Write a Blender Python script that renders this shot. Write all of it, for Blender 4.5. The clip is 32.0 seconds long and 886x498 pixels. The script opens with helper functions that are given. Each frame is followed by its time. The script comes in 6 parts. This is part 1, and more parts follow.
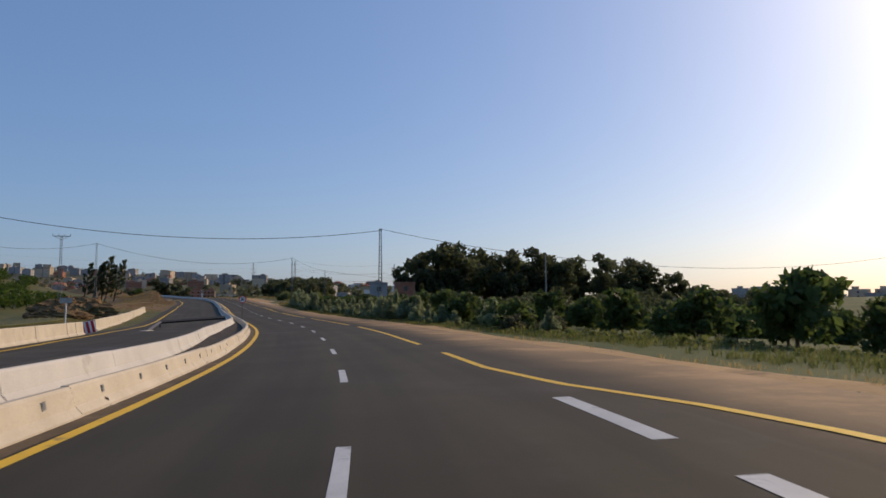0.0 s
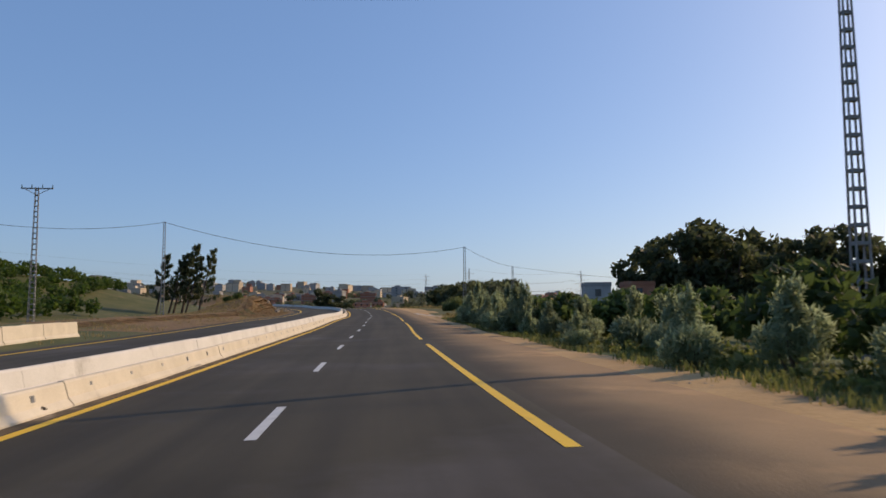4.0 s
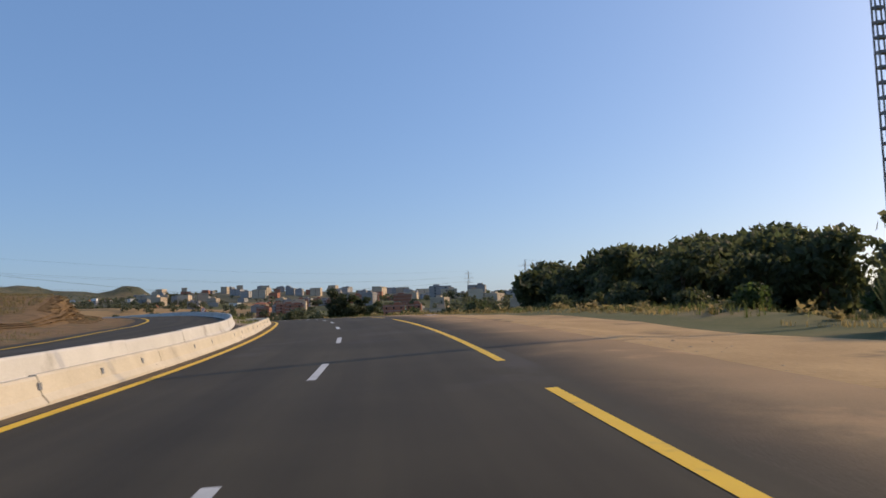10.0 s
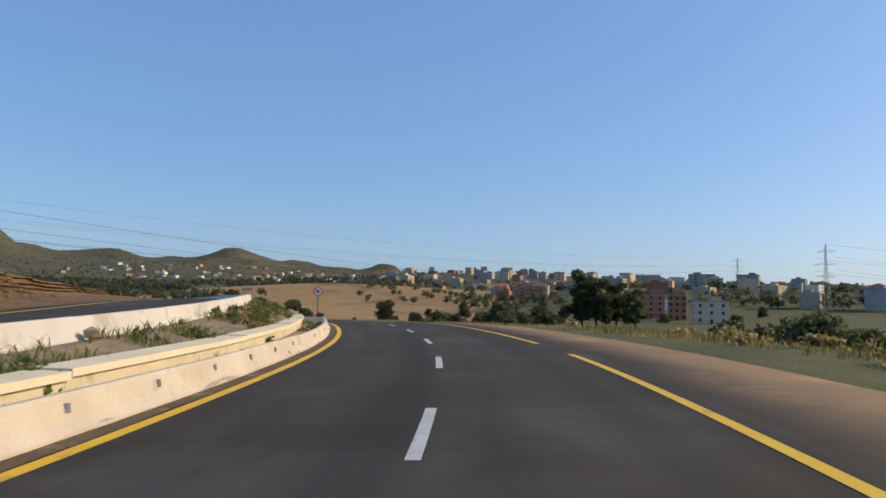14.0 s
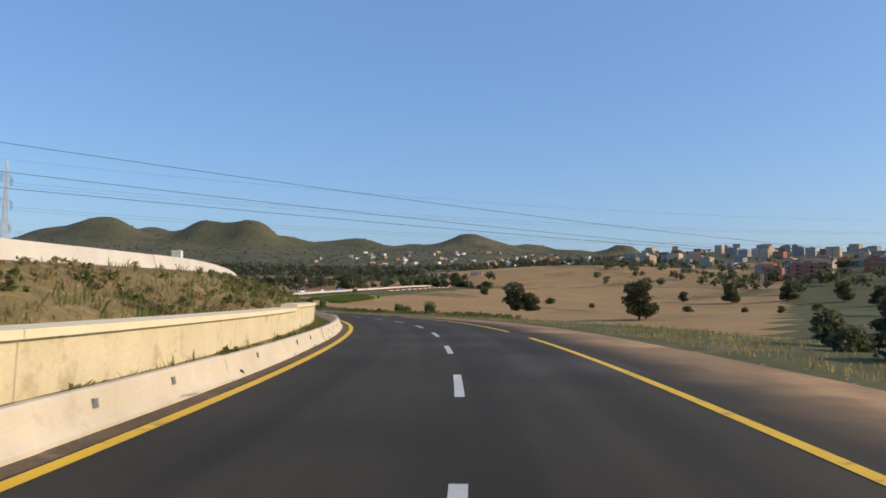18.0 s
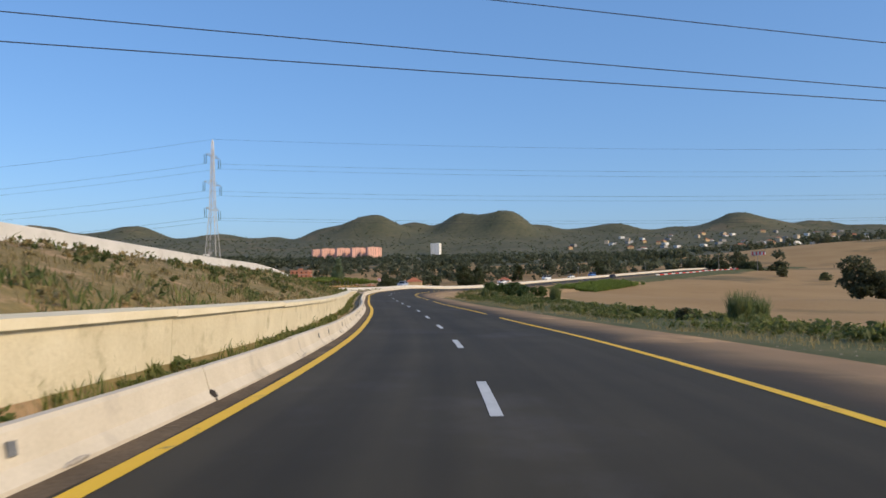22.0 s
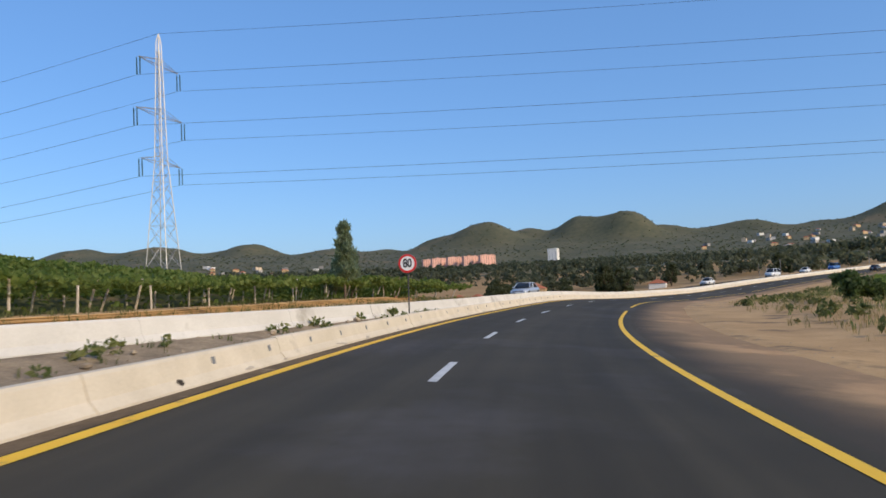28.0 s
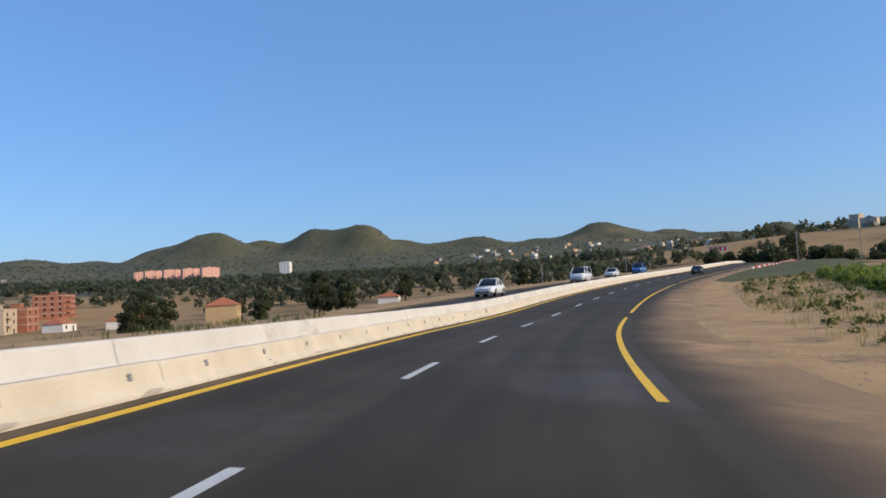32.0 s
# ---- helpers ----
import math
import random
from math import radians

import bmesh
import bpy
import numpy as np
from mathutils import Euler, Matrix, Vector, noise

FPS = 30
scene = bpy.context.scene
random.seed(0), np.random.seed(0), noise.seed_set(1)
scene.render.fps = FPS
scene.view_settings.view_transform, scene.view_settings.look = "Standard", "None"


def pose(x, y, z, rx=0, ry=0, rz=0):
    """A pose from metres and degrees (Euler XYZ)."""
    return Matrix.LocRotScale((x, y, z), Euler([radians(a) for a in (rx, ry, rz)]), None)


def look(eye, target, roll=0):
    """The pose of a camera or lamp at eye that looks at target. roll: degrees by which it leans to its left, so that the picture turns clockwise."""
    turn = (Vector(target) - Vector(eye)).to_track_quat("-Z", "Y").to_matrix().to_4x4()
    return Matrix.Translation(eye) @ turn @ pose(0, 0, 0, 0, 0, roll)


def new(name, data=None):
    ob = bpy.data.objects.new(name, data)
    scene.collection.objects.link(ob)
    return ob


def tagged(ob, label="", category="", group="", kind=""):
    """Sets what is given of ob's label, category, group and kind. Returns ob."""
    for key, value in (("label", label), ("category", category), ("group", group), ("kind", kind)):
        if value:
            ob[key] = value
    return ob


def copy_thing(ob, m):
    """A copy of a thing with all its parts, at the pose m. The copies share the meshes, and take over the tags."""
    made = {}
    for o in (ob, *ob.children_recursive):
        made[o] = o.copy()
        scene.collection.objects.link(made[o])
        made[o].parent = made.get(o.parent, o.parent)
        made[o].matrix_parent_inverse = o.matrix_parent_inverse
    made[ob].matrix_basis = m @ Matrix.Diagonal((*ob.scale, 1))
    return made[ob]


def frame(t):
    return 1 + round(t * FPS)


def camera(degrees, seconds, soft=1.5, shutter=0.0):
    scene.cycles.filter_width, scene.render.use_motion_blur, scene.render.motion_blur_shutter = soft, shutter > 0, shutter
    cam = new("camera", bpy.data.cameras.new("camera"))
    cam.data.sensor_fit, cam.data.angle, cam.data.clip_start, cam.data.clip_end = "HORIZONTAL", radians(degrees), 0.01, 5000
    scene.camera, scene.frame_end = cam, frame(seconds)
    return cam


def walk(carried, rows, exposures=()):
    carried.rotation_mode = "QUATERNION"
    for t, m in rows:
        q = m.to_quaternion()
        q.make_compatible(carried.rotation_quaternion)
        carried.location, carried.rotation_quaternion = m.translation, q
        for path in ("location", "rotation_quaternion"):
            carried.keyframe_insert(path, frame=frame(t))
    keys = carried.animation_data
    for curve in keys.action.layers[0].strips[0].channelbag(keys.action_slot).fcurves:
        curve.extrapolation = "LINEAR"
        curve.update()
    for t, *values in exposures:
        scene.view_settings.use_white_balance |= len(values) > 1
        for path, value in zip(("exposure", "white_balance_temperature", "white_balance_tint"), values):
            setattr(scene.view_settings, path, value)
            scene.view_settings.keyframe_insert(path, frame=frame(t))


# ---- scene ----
cam = camera(62.2, 32.0, soft=1.6, shutter=0.1)
PATH = [
    (0.0, pose(-0.059, 0.091, 1.547, 94.58, 0.32, -0.75)),
    (0.5, pose(-0.770, 8.862, 1.524, 94.53, 0.34, 1.18)),
    (1.0, pose(-1.840, 17.979, 1.465, 94.72, 0.12, 3.08)),
    (1.5, pose(-3.162, 27.266, 1.415, 94.91, 0.03, 4.99)),
    (2.0, pose(-4.651, 36.739, 1.396, 95.15, 0.13, 6.87)),
    (2.5, pose(-6.433, 46.379, 1.456, 95.35, 0.25, 8.84)),
    (3.0, pose(-8.766, 56.073, 1.547, 95.54, 0.21, 10.48)),
    (3.5, pose(-11.346, 65.645, 1.691, 95.66, 0.06, 11.82)),
    (4.0, pose(-14.113, 75.055, 1.835, 95.68, 0.32, 12.69)),
    (4.5, pose(-16.884, 84.431, 1.924, 95.75, 0.19, 13.53)),
    (5.0, pose(-19.783, 93.844, 2.045, 95.45, 0.63, 14.20)),
    (5.5, pose(-22.759, 103.296, 2.244, 95.32, 0.84, 14.87)),
    (6.0, pose(-25.752, 112.708, 2.477, 95.49, 0.96, 15.53)),
    (6.5, pose(-28.696, 122.014, 2.712, 95.96, 1.09, 16.13)),
    (7.0, pose(-31.606, 131.236, 2.941, 95.65, 1.52, 16.46)),
    (7.5, pose(-34.534, 140.472, 3.135, 95.60, 1.65, 16.45)),
    (8.0, pose(-37.503, 149.836, 3.355, 95.56, 2.27, 16.32)),
    (8.5, pose(-40.522, 159.238, 3.566, 95.66, 1.91, 16.16)),
    (9.0, pose(-43.527, 168.404, 3.819, 95.71, 2.02, 15.93)),
    (9.5, pose(-46.450, 177.262, 4.101, 95.72, 2.01, 15.69)),
    (10.0, pose(-49.346, 185.780, 4.430, 95.85, 1.96, 15.56)),
    (10.5, pose(-52.219, 194.068, 4.799, 95.93, 2.20, 16.36)),
    (11.0, pose(-55.215, 202.120, 5.134, 96.14, 2.10, 17.77)),
    (11.5, pose(-58.414, 209.866, 5.436, 96.37, 1.48, 19.47)),
    (12.0, pose(-61.694, 217.163, 5.779, 96.41, 0.85, 21.83)),
    (12.5, pose(-65.129, 223.768, 6.095, 96.47, 0.01, 24.69)),
    (13.0, pose(-68.550, 230.027, 6.258, 95.61, -0.96, 30.27)),
    (13.5, pose(-71.965, 236.525, 6.447, 95.15, -1.23, 31.57)),
    (14.0, pose(-75.760, 243.301, 6.590, 94.79, -1.22, 34.28)),
    (14.5, pose(-80.112, 250.368, 6.704, 94.53, -1.13, 36.87)),
    (15.0, pose(-85.094, 257.558, 6.802, 94.29, -1.03, 39.23)),
    (15.5, pose(-90.652, 264.698, 6.883, 94.07, -0.96, 41.44)),
    (16.0, pose(-96.594, 271.649, 6.982, 94.00, -0.96, 43.88)),
    (16.5, pose(-102.797, 278.307, 7.045, 93.63, -0.87, 46.24)),
    (17.0, pose(-109.073, 284.401, 7.009, 93.29, -0.78, 48.54)),
    (17.5, pose(-115.205, 289.915, 6.876, 93.19, -0.75, 50.71)),
    (18.0, pose(-121.177, 295.083, 6.791, 93.26, -0.57, 52.52)),
    (18.5, pose(-127.054, 299.965, 6.711, 92.90, -0.34, 53.93)),
    (19.0, pose(-133.066, 304.618, 6.579, 92.66, -0.11, 55.35)),
    (19.5, pose(-139.138, 309.113, 6.476, 92.70, 0.22, 57.62)),
    (20.0, pose(-145.540, 313.400, 6.390, 92.70, 0.42, 61.67)),
    (20.5, pose(-152.504, 317.344, 6.282, 92.77, 0.86, 64.93)),
    (21.0, pose(-160.074, 320.941, 6.136, 92.74, 1.45, 67.50)),
    (21.5, pose(-168.014, 324.403, 5.998, 92.60, 1.47, 69.95)),
    (22.0, pose(-176.277, 327.670, 5.827, 92.42, 0.87, 72.34)),
    (22.5, pose(-184.775, 330.584, 5.646, 92.42, 0.32, 74.67)),
    (23.0, pose(-193.481, 333.233, 5.502, 92.54, -0.07, 76.46)),
    (23.5, pose(-202.478, 335.695, 5.404, 92.71, 0.30, 77.93)),
    (24.0, pose(-211.812, 338.042, 5.294, 92.85, 0.20, 78.96)),
    (24.5, pose(-221.488, 340.331, 5.211, 92.85, 0.36, 79.84)),
    (25.0, pose(-231.409, 342.664, 5.147, 92.69, 0.48, 80.71)),
    (25.5, pose(-241.414, 344.964, 5.135, 92.69, 0.69, 81.40)),
    (26.0, pose(-251.396, 347.199, 5.135, 92.98, 1.05, 81.79)),
    (26.5, pose(-261.143, 349.288, 5.079, 93.45, 1.61, 82.05)),
    (27.0, pose(-270.508, 351.416, 5.016, 93.43, 2.01, 82.07)),
    (27.5, pose(-279.650, 353.702, 4.961, 93.35, 2.33, 82.06)),
    (28.0, pose(-288.936, 356.243, 4.929, 93.46, 2.66, 81.38)),
    (28.5, pose(-298.789, 359.128, 4.860, 93.47, 2.96, 80.01)),
    (29.0, pose(-308.990, 362.479, 4.786, 93.53, 3.02, 78.24)),
    (29.5, pose(-319.565, 366.722, 4.803, 93.61, 3.02, 75.98)),
    (30.0, pose(-330.707, 371.366, 4.895, 93.57, 2.94, 72.73)),
    (30.5, pose(-341.451, 376.647, 4.966, 93.51, 2.91, 68.56)),
    (31.0, pose(-351.768, 382.718, 4.812, 93.53, 2.83, 65.82)),
    (31.5, pose(-361.475, 389.032, 4.657, 93.62, 3.06, 63.39)),
    (32.0, pose(-370.663, 395.449, 4.412, 93.62, 3.12, 61.12)),
]

walk(cam, PATH, [(0, -0.38, 7650, 16.5), (2, -0.22, 7750, 16.5), (4, -0.1, 7850, 16), (9, -0.06, 7800, 15), (13, 0.04, 7600, 12.5), (17, 0.1, 7550, 11), (20, 0.05, 7200, 10), (24, 0.03, 6850, 9.5), (27, 0.05, 6700, 9.5), (32, 0.04, 6700, 9.5)])

# ---------------------------------------------------------------- light
SUN_AZ, SUN_EL = 48.5, 28.0        # degrees to the right of +y, above the horizon
world = bpy.data.worlds.new("sky")
scene.world = world
world.use_nodes = True
wt = world.node_tree
sky = wt.nodes.new("ShaderNodeTexSky")
sky.sky_type = "NISHITA"
sky.sun_disc = False
sky.sun_elevation = radians(SUN_EL)
sky.sun_rotation = radians(SUN_AZ)
sky.altitude = 100
sky.air_density, sky.dust_density, sky.ozone_density = 1.0, 1.8, 5.0
deep = wt.nodes.new("ShaderNodeHueSaturation")
deep.inputs["Hue"].default_value = 0.505
deep.inputs["Saturation"].default_value = 1.14
deep.inputs["Value"].default_value = 1.0
wt.links.new(sky.outputs[0], deep.inputs["Color"])
even = wt.nodes.new("ShaderNodeMix")
even.data_type = "RGBA"
even.inputs["Factor"].default_value = 0.38
even.inputs["B"].default_value = (1.2, 2.6, 5.35, 1)   # haze that evens out the clear sky
wt.links.new(deep.outputs[0], even.inputs["A"])
wt.links.new(even.outputs["Result"], wt.nodes["Background"].inputs[0])
wt.nodes["Background"].inputs[1].default_value = 0.17
sun_data = bpy.data.lights.new("sun", "SUN")
sun_data.energy, sun_data.angle, sun_data.color = 3.35, radians(0.6), (1.0, 0.81, 0.56)
sun = new("sun", sun_data)
sx, sy = math.sin(radians(SUN_AZ)) * math.cos(radians(SUN_EL)), math.cos(radians(SUN_AZ)) * math.cos(radians(SUN_EL))
sun.matrix_world = look((sx * 500, sy * 500, 500 * math.sin(radians(SUN_EL))), (0, 0, 0))
scene.view_settings.exposure = 0.0

# ---------------------------------------------------------------- materials
MATS = {}


def mat(name, a, b=None, rough=0.8, scale=3.0, fine=40.0, bump=0.0, metal=0.0, spread=0.5, piece=0.0, stain=None, stain_scale=0.4, stain_at=0.62, coords="Object"):
    """Two colours mixed by noise at two scales, with a fine bump, and a stain of a third colour."""
    if name in MATS:
        return MATS[name]
    m = bpy.data.materials.new(name)
    m.use_nodes = True
    nt = m.node_tree
    n, li = nt.nodes, nt.links
    bs = n["Principled BSDF"]
    bs.inputs["Roughness"].default_value = rough
    bs.inputs["Metallic"].default_value = metal
    bs.inputs["Specular IOR Level"].default_value = 0.25 if rough > 0.7 else 0.5
    b = b or tuple(min(1.0, c * 1.25) for c in a)
    tc = n.new("ShaderNodeTexCoord")
    n1 = n.new("ShaderNodeTexNoise")
    n1.inputs["Scale"].default_value = scale
    n1.inputs["Detail"].default_value = 6
    n2 = n.new("ShaderNodeTexNoise")
    n2.inputs["Scale"].default_value = fine
    n2.inputs["Detail"].default_value = 3
    li.new(tc.outputs[coords], n1.inputs["Vector"])
    li.new(tc.outputs[coords], n2.inputs["Vector"])
    add = n.new("ShaderNodeMath")
    add.operation = "MULTIPLY_ADD"
    li.new(n2.outputs["Fac"], add.inputs[0])
    add.inputs[1].default_value = spread
    li.new(n1.outputs["Fac"], add.inputs[2])
    mr = n.new("ShaderNodeMapRange")
    li.new(add.outputs[0], mr.inputs["Value"])
    mr.inputs["From Min"].default_value = 0.3 + spread * 0.3
    mr.inputs["From Max"].default_value = 0.7 + spread * 0.7
    mix = n.new("ShaderNodeMix")
    mix.data_type = "RGBA"
    mix.inputs["A"].default_value = (*a, 1)
    mix.inputs["B"].default_value = (*b, 1)
    li.new(mr.outputs[0], mix.inputs["Factor"])
    last = mix.outputs["Result"]
    if stain:
        n3 = n.new("ShaderNodeTexNoise")
        n3.inputs["Scale"].default_value = stain_scale
        n3.inputs["Detail"].default_value = 8
        n3.inputs["Roughness"].default_value = 0.65
        li.new(tc.outputs[coords], n3.inputs["Vector"])
        r3 = n.new("ShaderNodeMapRange")
        r3.inputs["From Min"].default_value = stain_at - 0.06
        r3.inputs["From Max"].default_value = stain_at + 0.06
        li.new(n3.outputs["Fac"], r3.inputs["Value"])
        m3 = n.new("ShaderNodeMix")
        m3.data_type = "RGBA"
        li.new(r3.outputs[0], m3.inputs["Factor"])
        li.new(last, m3.inputs["A"])
        m3.inputs["B"].default_value = (*stain, 1)
        last = m3.outputs["Result"]
    if piece:
        oi = n.new("ShaderNodeObjectInfo")
        hsv = n.new("ShaderNodeHueSaturation")
        pr = n.new("ShaderNodeMapRange")
        pr.inputs["To Min"].default_value = 1 - piece
        pr.inputs["To Max"].default_value = 1 + piece
        li.new(oi.outputs["Random"], pr.inputs["Value"])
        li.new(pr.outputs[0], hsv.inputs["Value"])
        li.new(last, hsv.inputs["Color"])
        last = hsv.outputs["Color"]
    li.new(last, bs.inputs["Base Color"])
    if bump:
        bp = n.new("ShaderNodeBump")
        bp.inputs["Strength"].default_value = bump
        bp.inputs["Distance"].default_value = 0.05
        li.new(add.outputs[0], bp.inputs["Height"])
        li.new(bp.outputs[0], bs.inputs["Normal"])
    MATS[name] = m
    return m


ASPHALT = mat("asphalt", (0.0350, 0.0293, 0.0182), (0.051, 0.0428, 0.0270), 0.85, 0.35, 60, 0.15, spread=0.25, stain=(0.062, 0.055, 0.048), stain_scale=0.12, stain_at=0.60)


def streaks(m, wide, long, lo, hi):
    """Worn streaks that run along the road."""
    n, li = m.node_tree.nodes, m.node_tree.links
    bs = n["Principled BSDF"]
    src = bs.inputs["Base Color"].links[0].from_socket
    tc = n.new("ShaderNodeTexCoord")
    mp = n.new("ShaderNodeMapping")
    mp.inputs["Scale"].default_value = (wide, long, 1)
    no = n.new("ShaderNodeTexNoise")
    no.inputs["Scale"].default_value = 1.0
    no.inputs["Detail"].default_value = 5
    mr = n.new("ShaderNodeMapRange")
    mr.inputs["From Min"].default_value, mr.inputs["From Max"].default_value = 0.36, 0.64
    mr.inputs["To Min"].default_value, mr.inputs["To Max"].default_value = lo, hi
    hs = n.new("ShaderNodeHueSaturation")
    li.new(tc.outputs["UV"], mp.inputs["Vector"])
    li.new(mp.outputs[0], no.inputs["Vector"])
    li.new(no.outputs["Fac"], mr.inputs["Value"])
    li.new(mr.outputs[0], hs.inputs["Value"])
    li.new(src, hs.inputs["Color"])
    li.new(hs.outputs[0], bs.inputs["Base Color"])


streaks(ASPHALT, 1.1, 0.02, 0.78, 1.25)
streaks(ASPHALT, 0.5, 0.12, 0.90, 1.12)
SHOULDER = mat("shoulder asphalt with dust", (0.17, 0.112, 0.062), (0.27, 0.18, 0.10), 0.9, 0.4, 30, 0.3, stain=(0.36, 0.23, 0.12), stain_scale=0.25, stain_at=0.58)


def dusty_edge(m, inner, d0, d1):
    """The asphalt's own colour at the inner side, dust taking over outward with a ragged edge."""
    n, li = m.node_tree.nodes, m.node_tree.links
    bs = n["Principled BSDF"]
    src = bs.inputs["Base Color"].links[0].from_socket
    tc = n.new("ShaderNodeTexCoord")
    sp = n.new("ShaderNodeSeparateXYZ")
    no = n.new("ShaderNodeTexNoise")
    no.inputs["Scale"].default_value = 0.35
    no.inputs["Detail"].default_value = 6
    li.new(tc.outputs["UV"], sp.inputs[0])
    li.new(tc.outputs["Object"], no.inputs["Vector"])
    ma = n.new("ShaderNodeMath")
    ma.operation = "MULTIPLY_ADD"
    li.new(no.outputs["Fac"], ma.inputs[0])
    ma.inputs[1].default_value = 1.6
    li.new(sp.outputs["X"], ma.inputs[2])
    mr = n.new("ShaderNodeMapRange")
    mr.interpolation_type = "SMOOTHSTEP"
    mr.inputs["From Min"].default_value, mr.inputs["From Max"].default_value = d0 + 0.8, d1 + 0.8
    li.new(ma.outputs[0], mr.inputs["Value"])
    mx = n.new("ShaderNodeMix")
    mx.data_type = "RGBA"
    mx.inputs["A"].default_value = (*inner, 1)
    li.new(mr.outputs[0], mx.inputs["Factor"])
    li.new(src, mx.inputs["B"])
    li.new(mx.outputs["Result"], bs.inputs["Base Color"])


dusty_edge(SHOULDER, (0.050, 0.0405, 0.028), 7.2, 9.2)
YELLOW = mat("yellow road paint", (0.74, 0.42, 0.006), (0.86, 0.53, 0.014), 0.6, 1.5, 40, 0.1, stain=(0.20, 0.14, 0.06), stain_scale=2.0, stain_at=0.66)
WHITE_LINE = mat("white road paint", (0.42, 0.42, 0.40), (0.60, 0.60, 0.57), 0.6, 2.0, 40, 0.1, stain=(0.20, 0.20, 0.19), stain_scale=2.5, stain_at=0.66)
BARRIER = mat("whitewashed concrete", (0.48, 0.42, 0.32), (0.63, 0.56, 0.445), 0.85, 1.2, 25, 0.25, stain=(0.40, 0.35, 0.28), stain_scale=0.8, stain_at=0.66)
BARRIER_GREY = mat("greyed whitewashed concrete", (0.50, 0.475, 0.425), (0.64, 0.61, 0.55), 0.88, 0.8, 25, 0.25, stain=(0.38, 0.35, 0.30), stain_scale=0.6, stain_at=0.63)
WALLP = mat("cream painted retaining wall", (0.56, 0.485, 0.325), (0.70, 0.625, 0.45), 0.9, 0.9, 14, 0.45, stain=(0.46, 0.40, 0.26), stain_scale=1.6, stain_at=0.60)
CAPM = mat("cream wall cap", (0.66, 0.57, 0.38), (0.78, 0.69, 0.5), 0.85, 1.0, 20, 0.2)
DIRT = mat("dry dirt", (0.325, 0.20, 0.090), (0.51, 0.33, 0.155), 0.95, 0.5, 9, 0.6, stain=(0.12, 0.085, 0.055), stain_scale=0.3, stain_at=0.62)
FOOT_DIRT = mat("dark dirt at the barrier foot", (0.075, 0.055, 0.034), (0.17, 0.12, 0.072), 0.95, 0.8, 14, 0.5, stain=(0.30, 0.24, 0.17), stain_scale=1.2, stain_at=0.66)
SLOPE = mat("dry slope of earth and grass", (0.12, 0.105, 0.036), (0.29, 0.205, 0.09), 0.95, 2.2, 16, 0.9, spread=0.8, stain=(0.36, 0.24, 0.13), stain_scale=1.3, stain_at=0.58)
CUT = mat("ochre earth cut", (0.095, 0.058, 0.028), (0.27, 0.165, 0.075), 0.95, 1.1, 7, 1.0, spread=0.9, stain=(0.085, 0.085, 0.035), stain_scale=0.35, stain_at=0.60)
RUBBLE = mat("grey rubble", (0.15, 0.112, 0.072), (0.34, 0.262, 0.17), 0.95, 1.5, 12, 0.8)
GRASS = mat("dry green grass ground", (0.045, 0.065, 0.018), (0.13, 0.115, 0.045), 0.95, 0.25, 6, 0.6, stain=(0.20, 0.145, 0.075), stain_scale=0.10, stain_at=0.64)
LUSH = mat("green weedy ground", (0.035, 0.058, 0.014), (0.09, 0.11, 0.030), 0.95, 0.3, 6, 0.6, stain=(0.14, 0.115, 0.055), stain_scale=0.12, stain_at=0.66)
STUBBLE = mat("dry stubble field", (0.27, 0.165, 0.068), (0.38, 0.245, 0.110), 0.95, 0.03, 1.5, 0.5, stain=(0.13, 0.10, 0.045), stain_scale=0.012, stain_at=0.60)
HILL = mat("scrub on hills", (0.050, 0.060, 0.036), (0.13, 0.118, 0.068), 0.95, 0.009, 0.07, 0.0, spread=0.9, stain=(0.17, 0.13, 0.075), stain_scale=0.005, stain_at=0.63)

# ---------------------------------------------------------------- the road's alignment
# bearing (degrees to the left of +y) of the road's left edge line along its length, in metres
BEARING = [(-60, -8.76), (-18, -2.24), (-2, 2.63), (14, 7.75), (30, 10.56), (46, 12.5), (62, 15.9), (78, 17.89), (94, 17.35), (110, 17.25),
           (126, 16.43), (142, 17.78), (158, 17.14), (174, 17.21), (190, 19.9), (206, 20.3), (222, 23.94), (238, 26.89), (254, 29.19), (270, 34.17),
           (286, 41.39), (302, 46.25), (318, 48.05), (334, 51.71), (350, 56.01), (366, 62.66), (382, 68.1), (398, 72.91), (414, 76), (430, 76.91),
           (446, 79.36), (462, 77.78), (478, 78.32), (494, 75.84), (510, 75.22), (526, 71.12), (542, 66.43), (558, 63.62), (574, 57.97),
           (590, 54.89), (606, 52.16), (622, 48.25), (638, 43.68), (654, 41.86), (670, 39.74), (710, 35.84), (770, 31.74), (830, 34.74), (960, 21.74)]
LEVEL = [(-60, -0.01), (0, 0.15), (30, -0.09), (60, 0.05), (90, 0.39), (120, 1.07), (150, 1.93), (180, 2.62), (210, 3.65), (240, 4.77), (270, 5.29),
         (300, 5.64), (330, 5.23), (360, 4.95), (390, 4.39), (420, 3.9), (450, 3.78), (480, 3.87), (510, 3.76), (540, 3.76), (570, 3.87), (600, 3.2),
         (635, 3.04), (670, 4.05), (740, 6.09), (830, 9.15), (960, 11.65)]
BANK = [(-60, 1.86), (0, 1.88), (45, 2.12), (90, 1.7), (135, 0.52), (180, 0.29), (225, 2.2), (270, 1.7), (315, 1.04), (360, 0.39), (405, 0.02),
        (450, -1.67), (495, -3.21), (540, -4.33), (585, -4.14), (640, -3.6), (960, -2.17)]
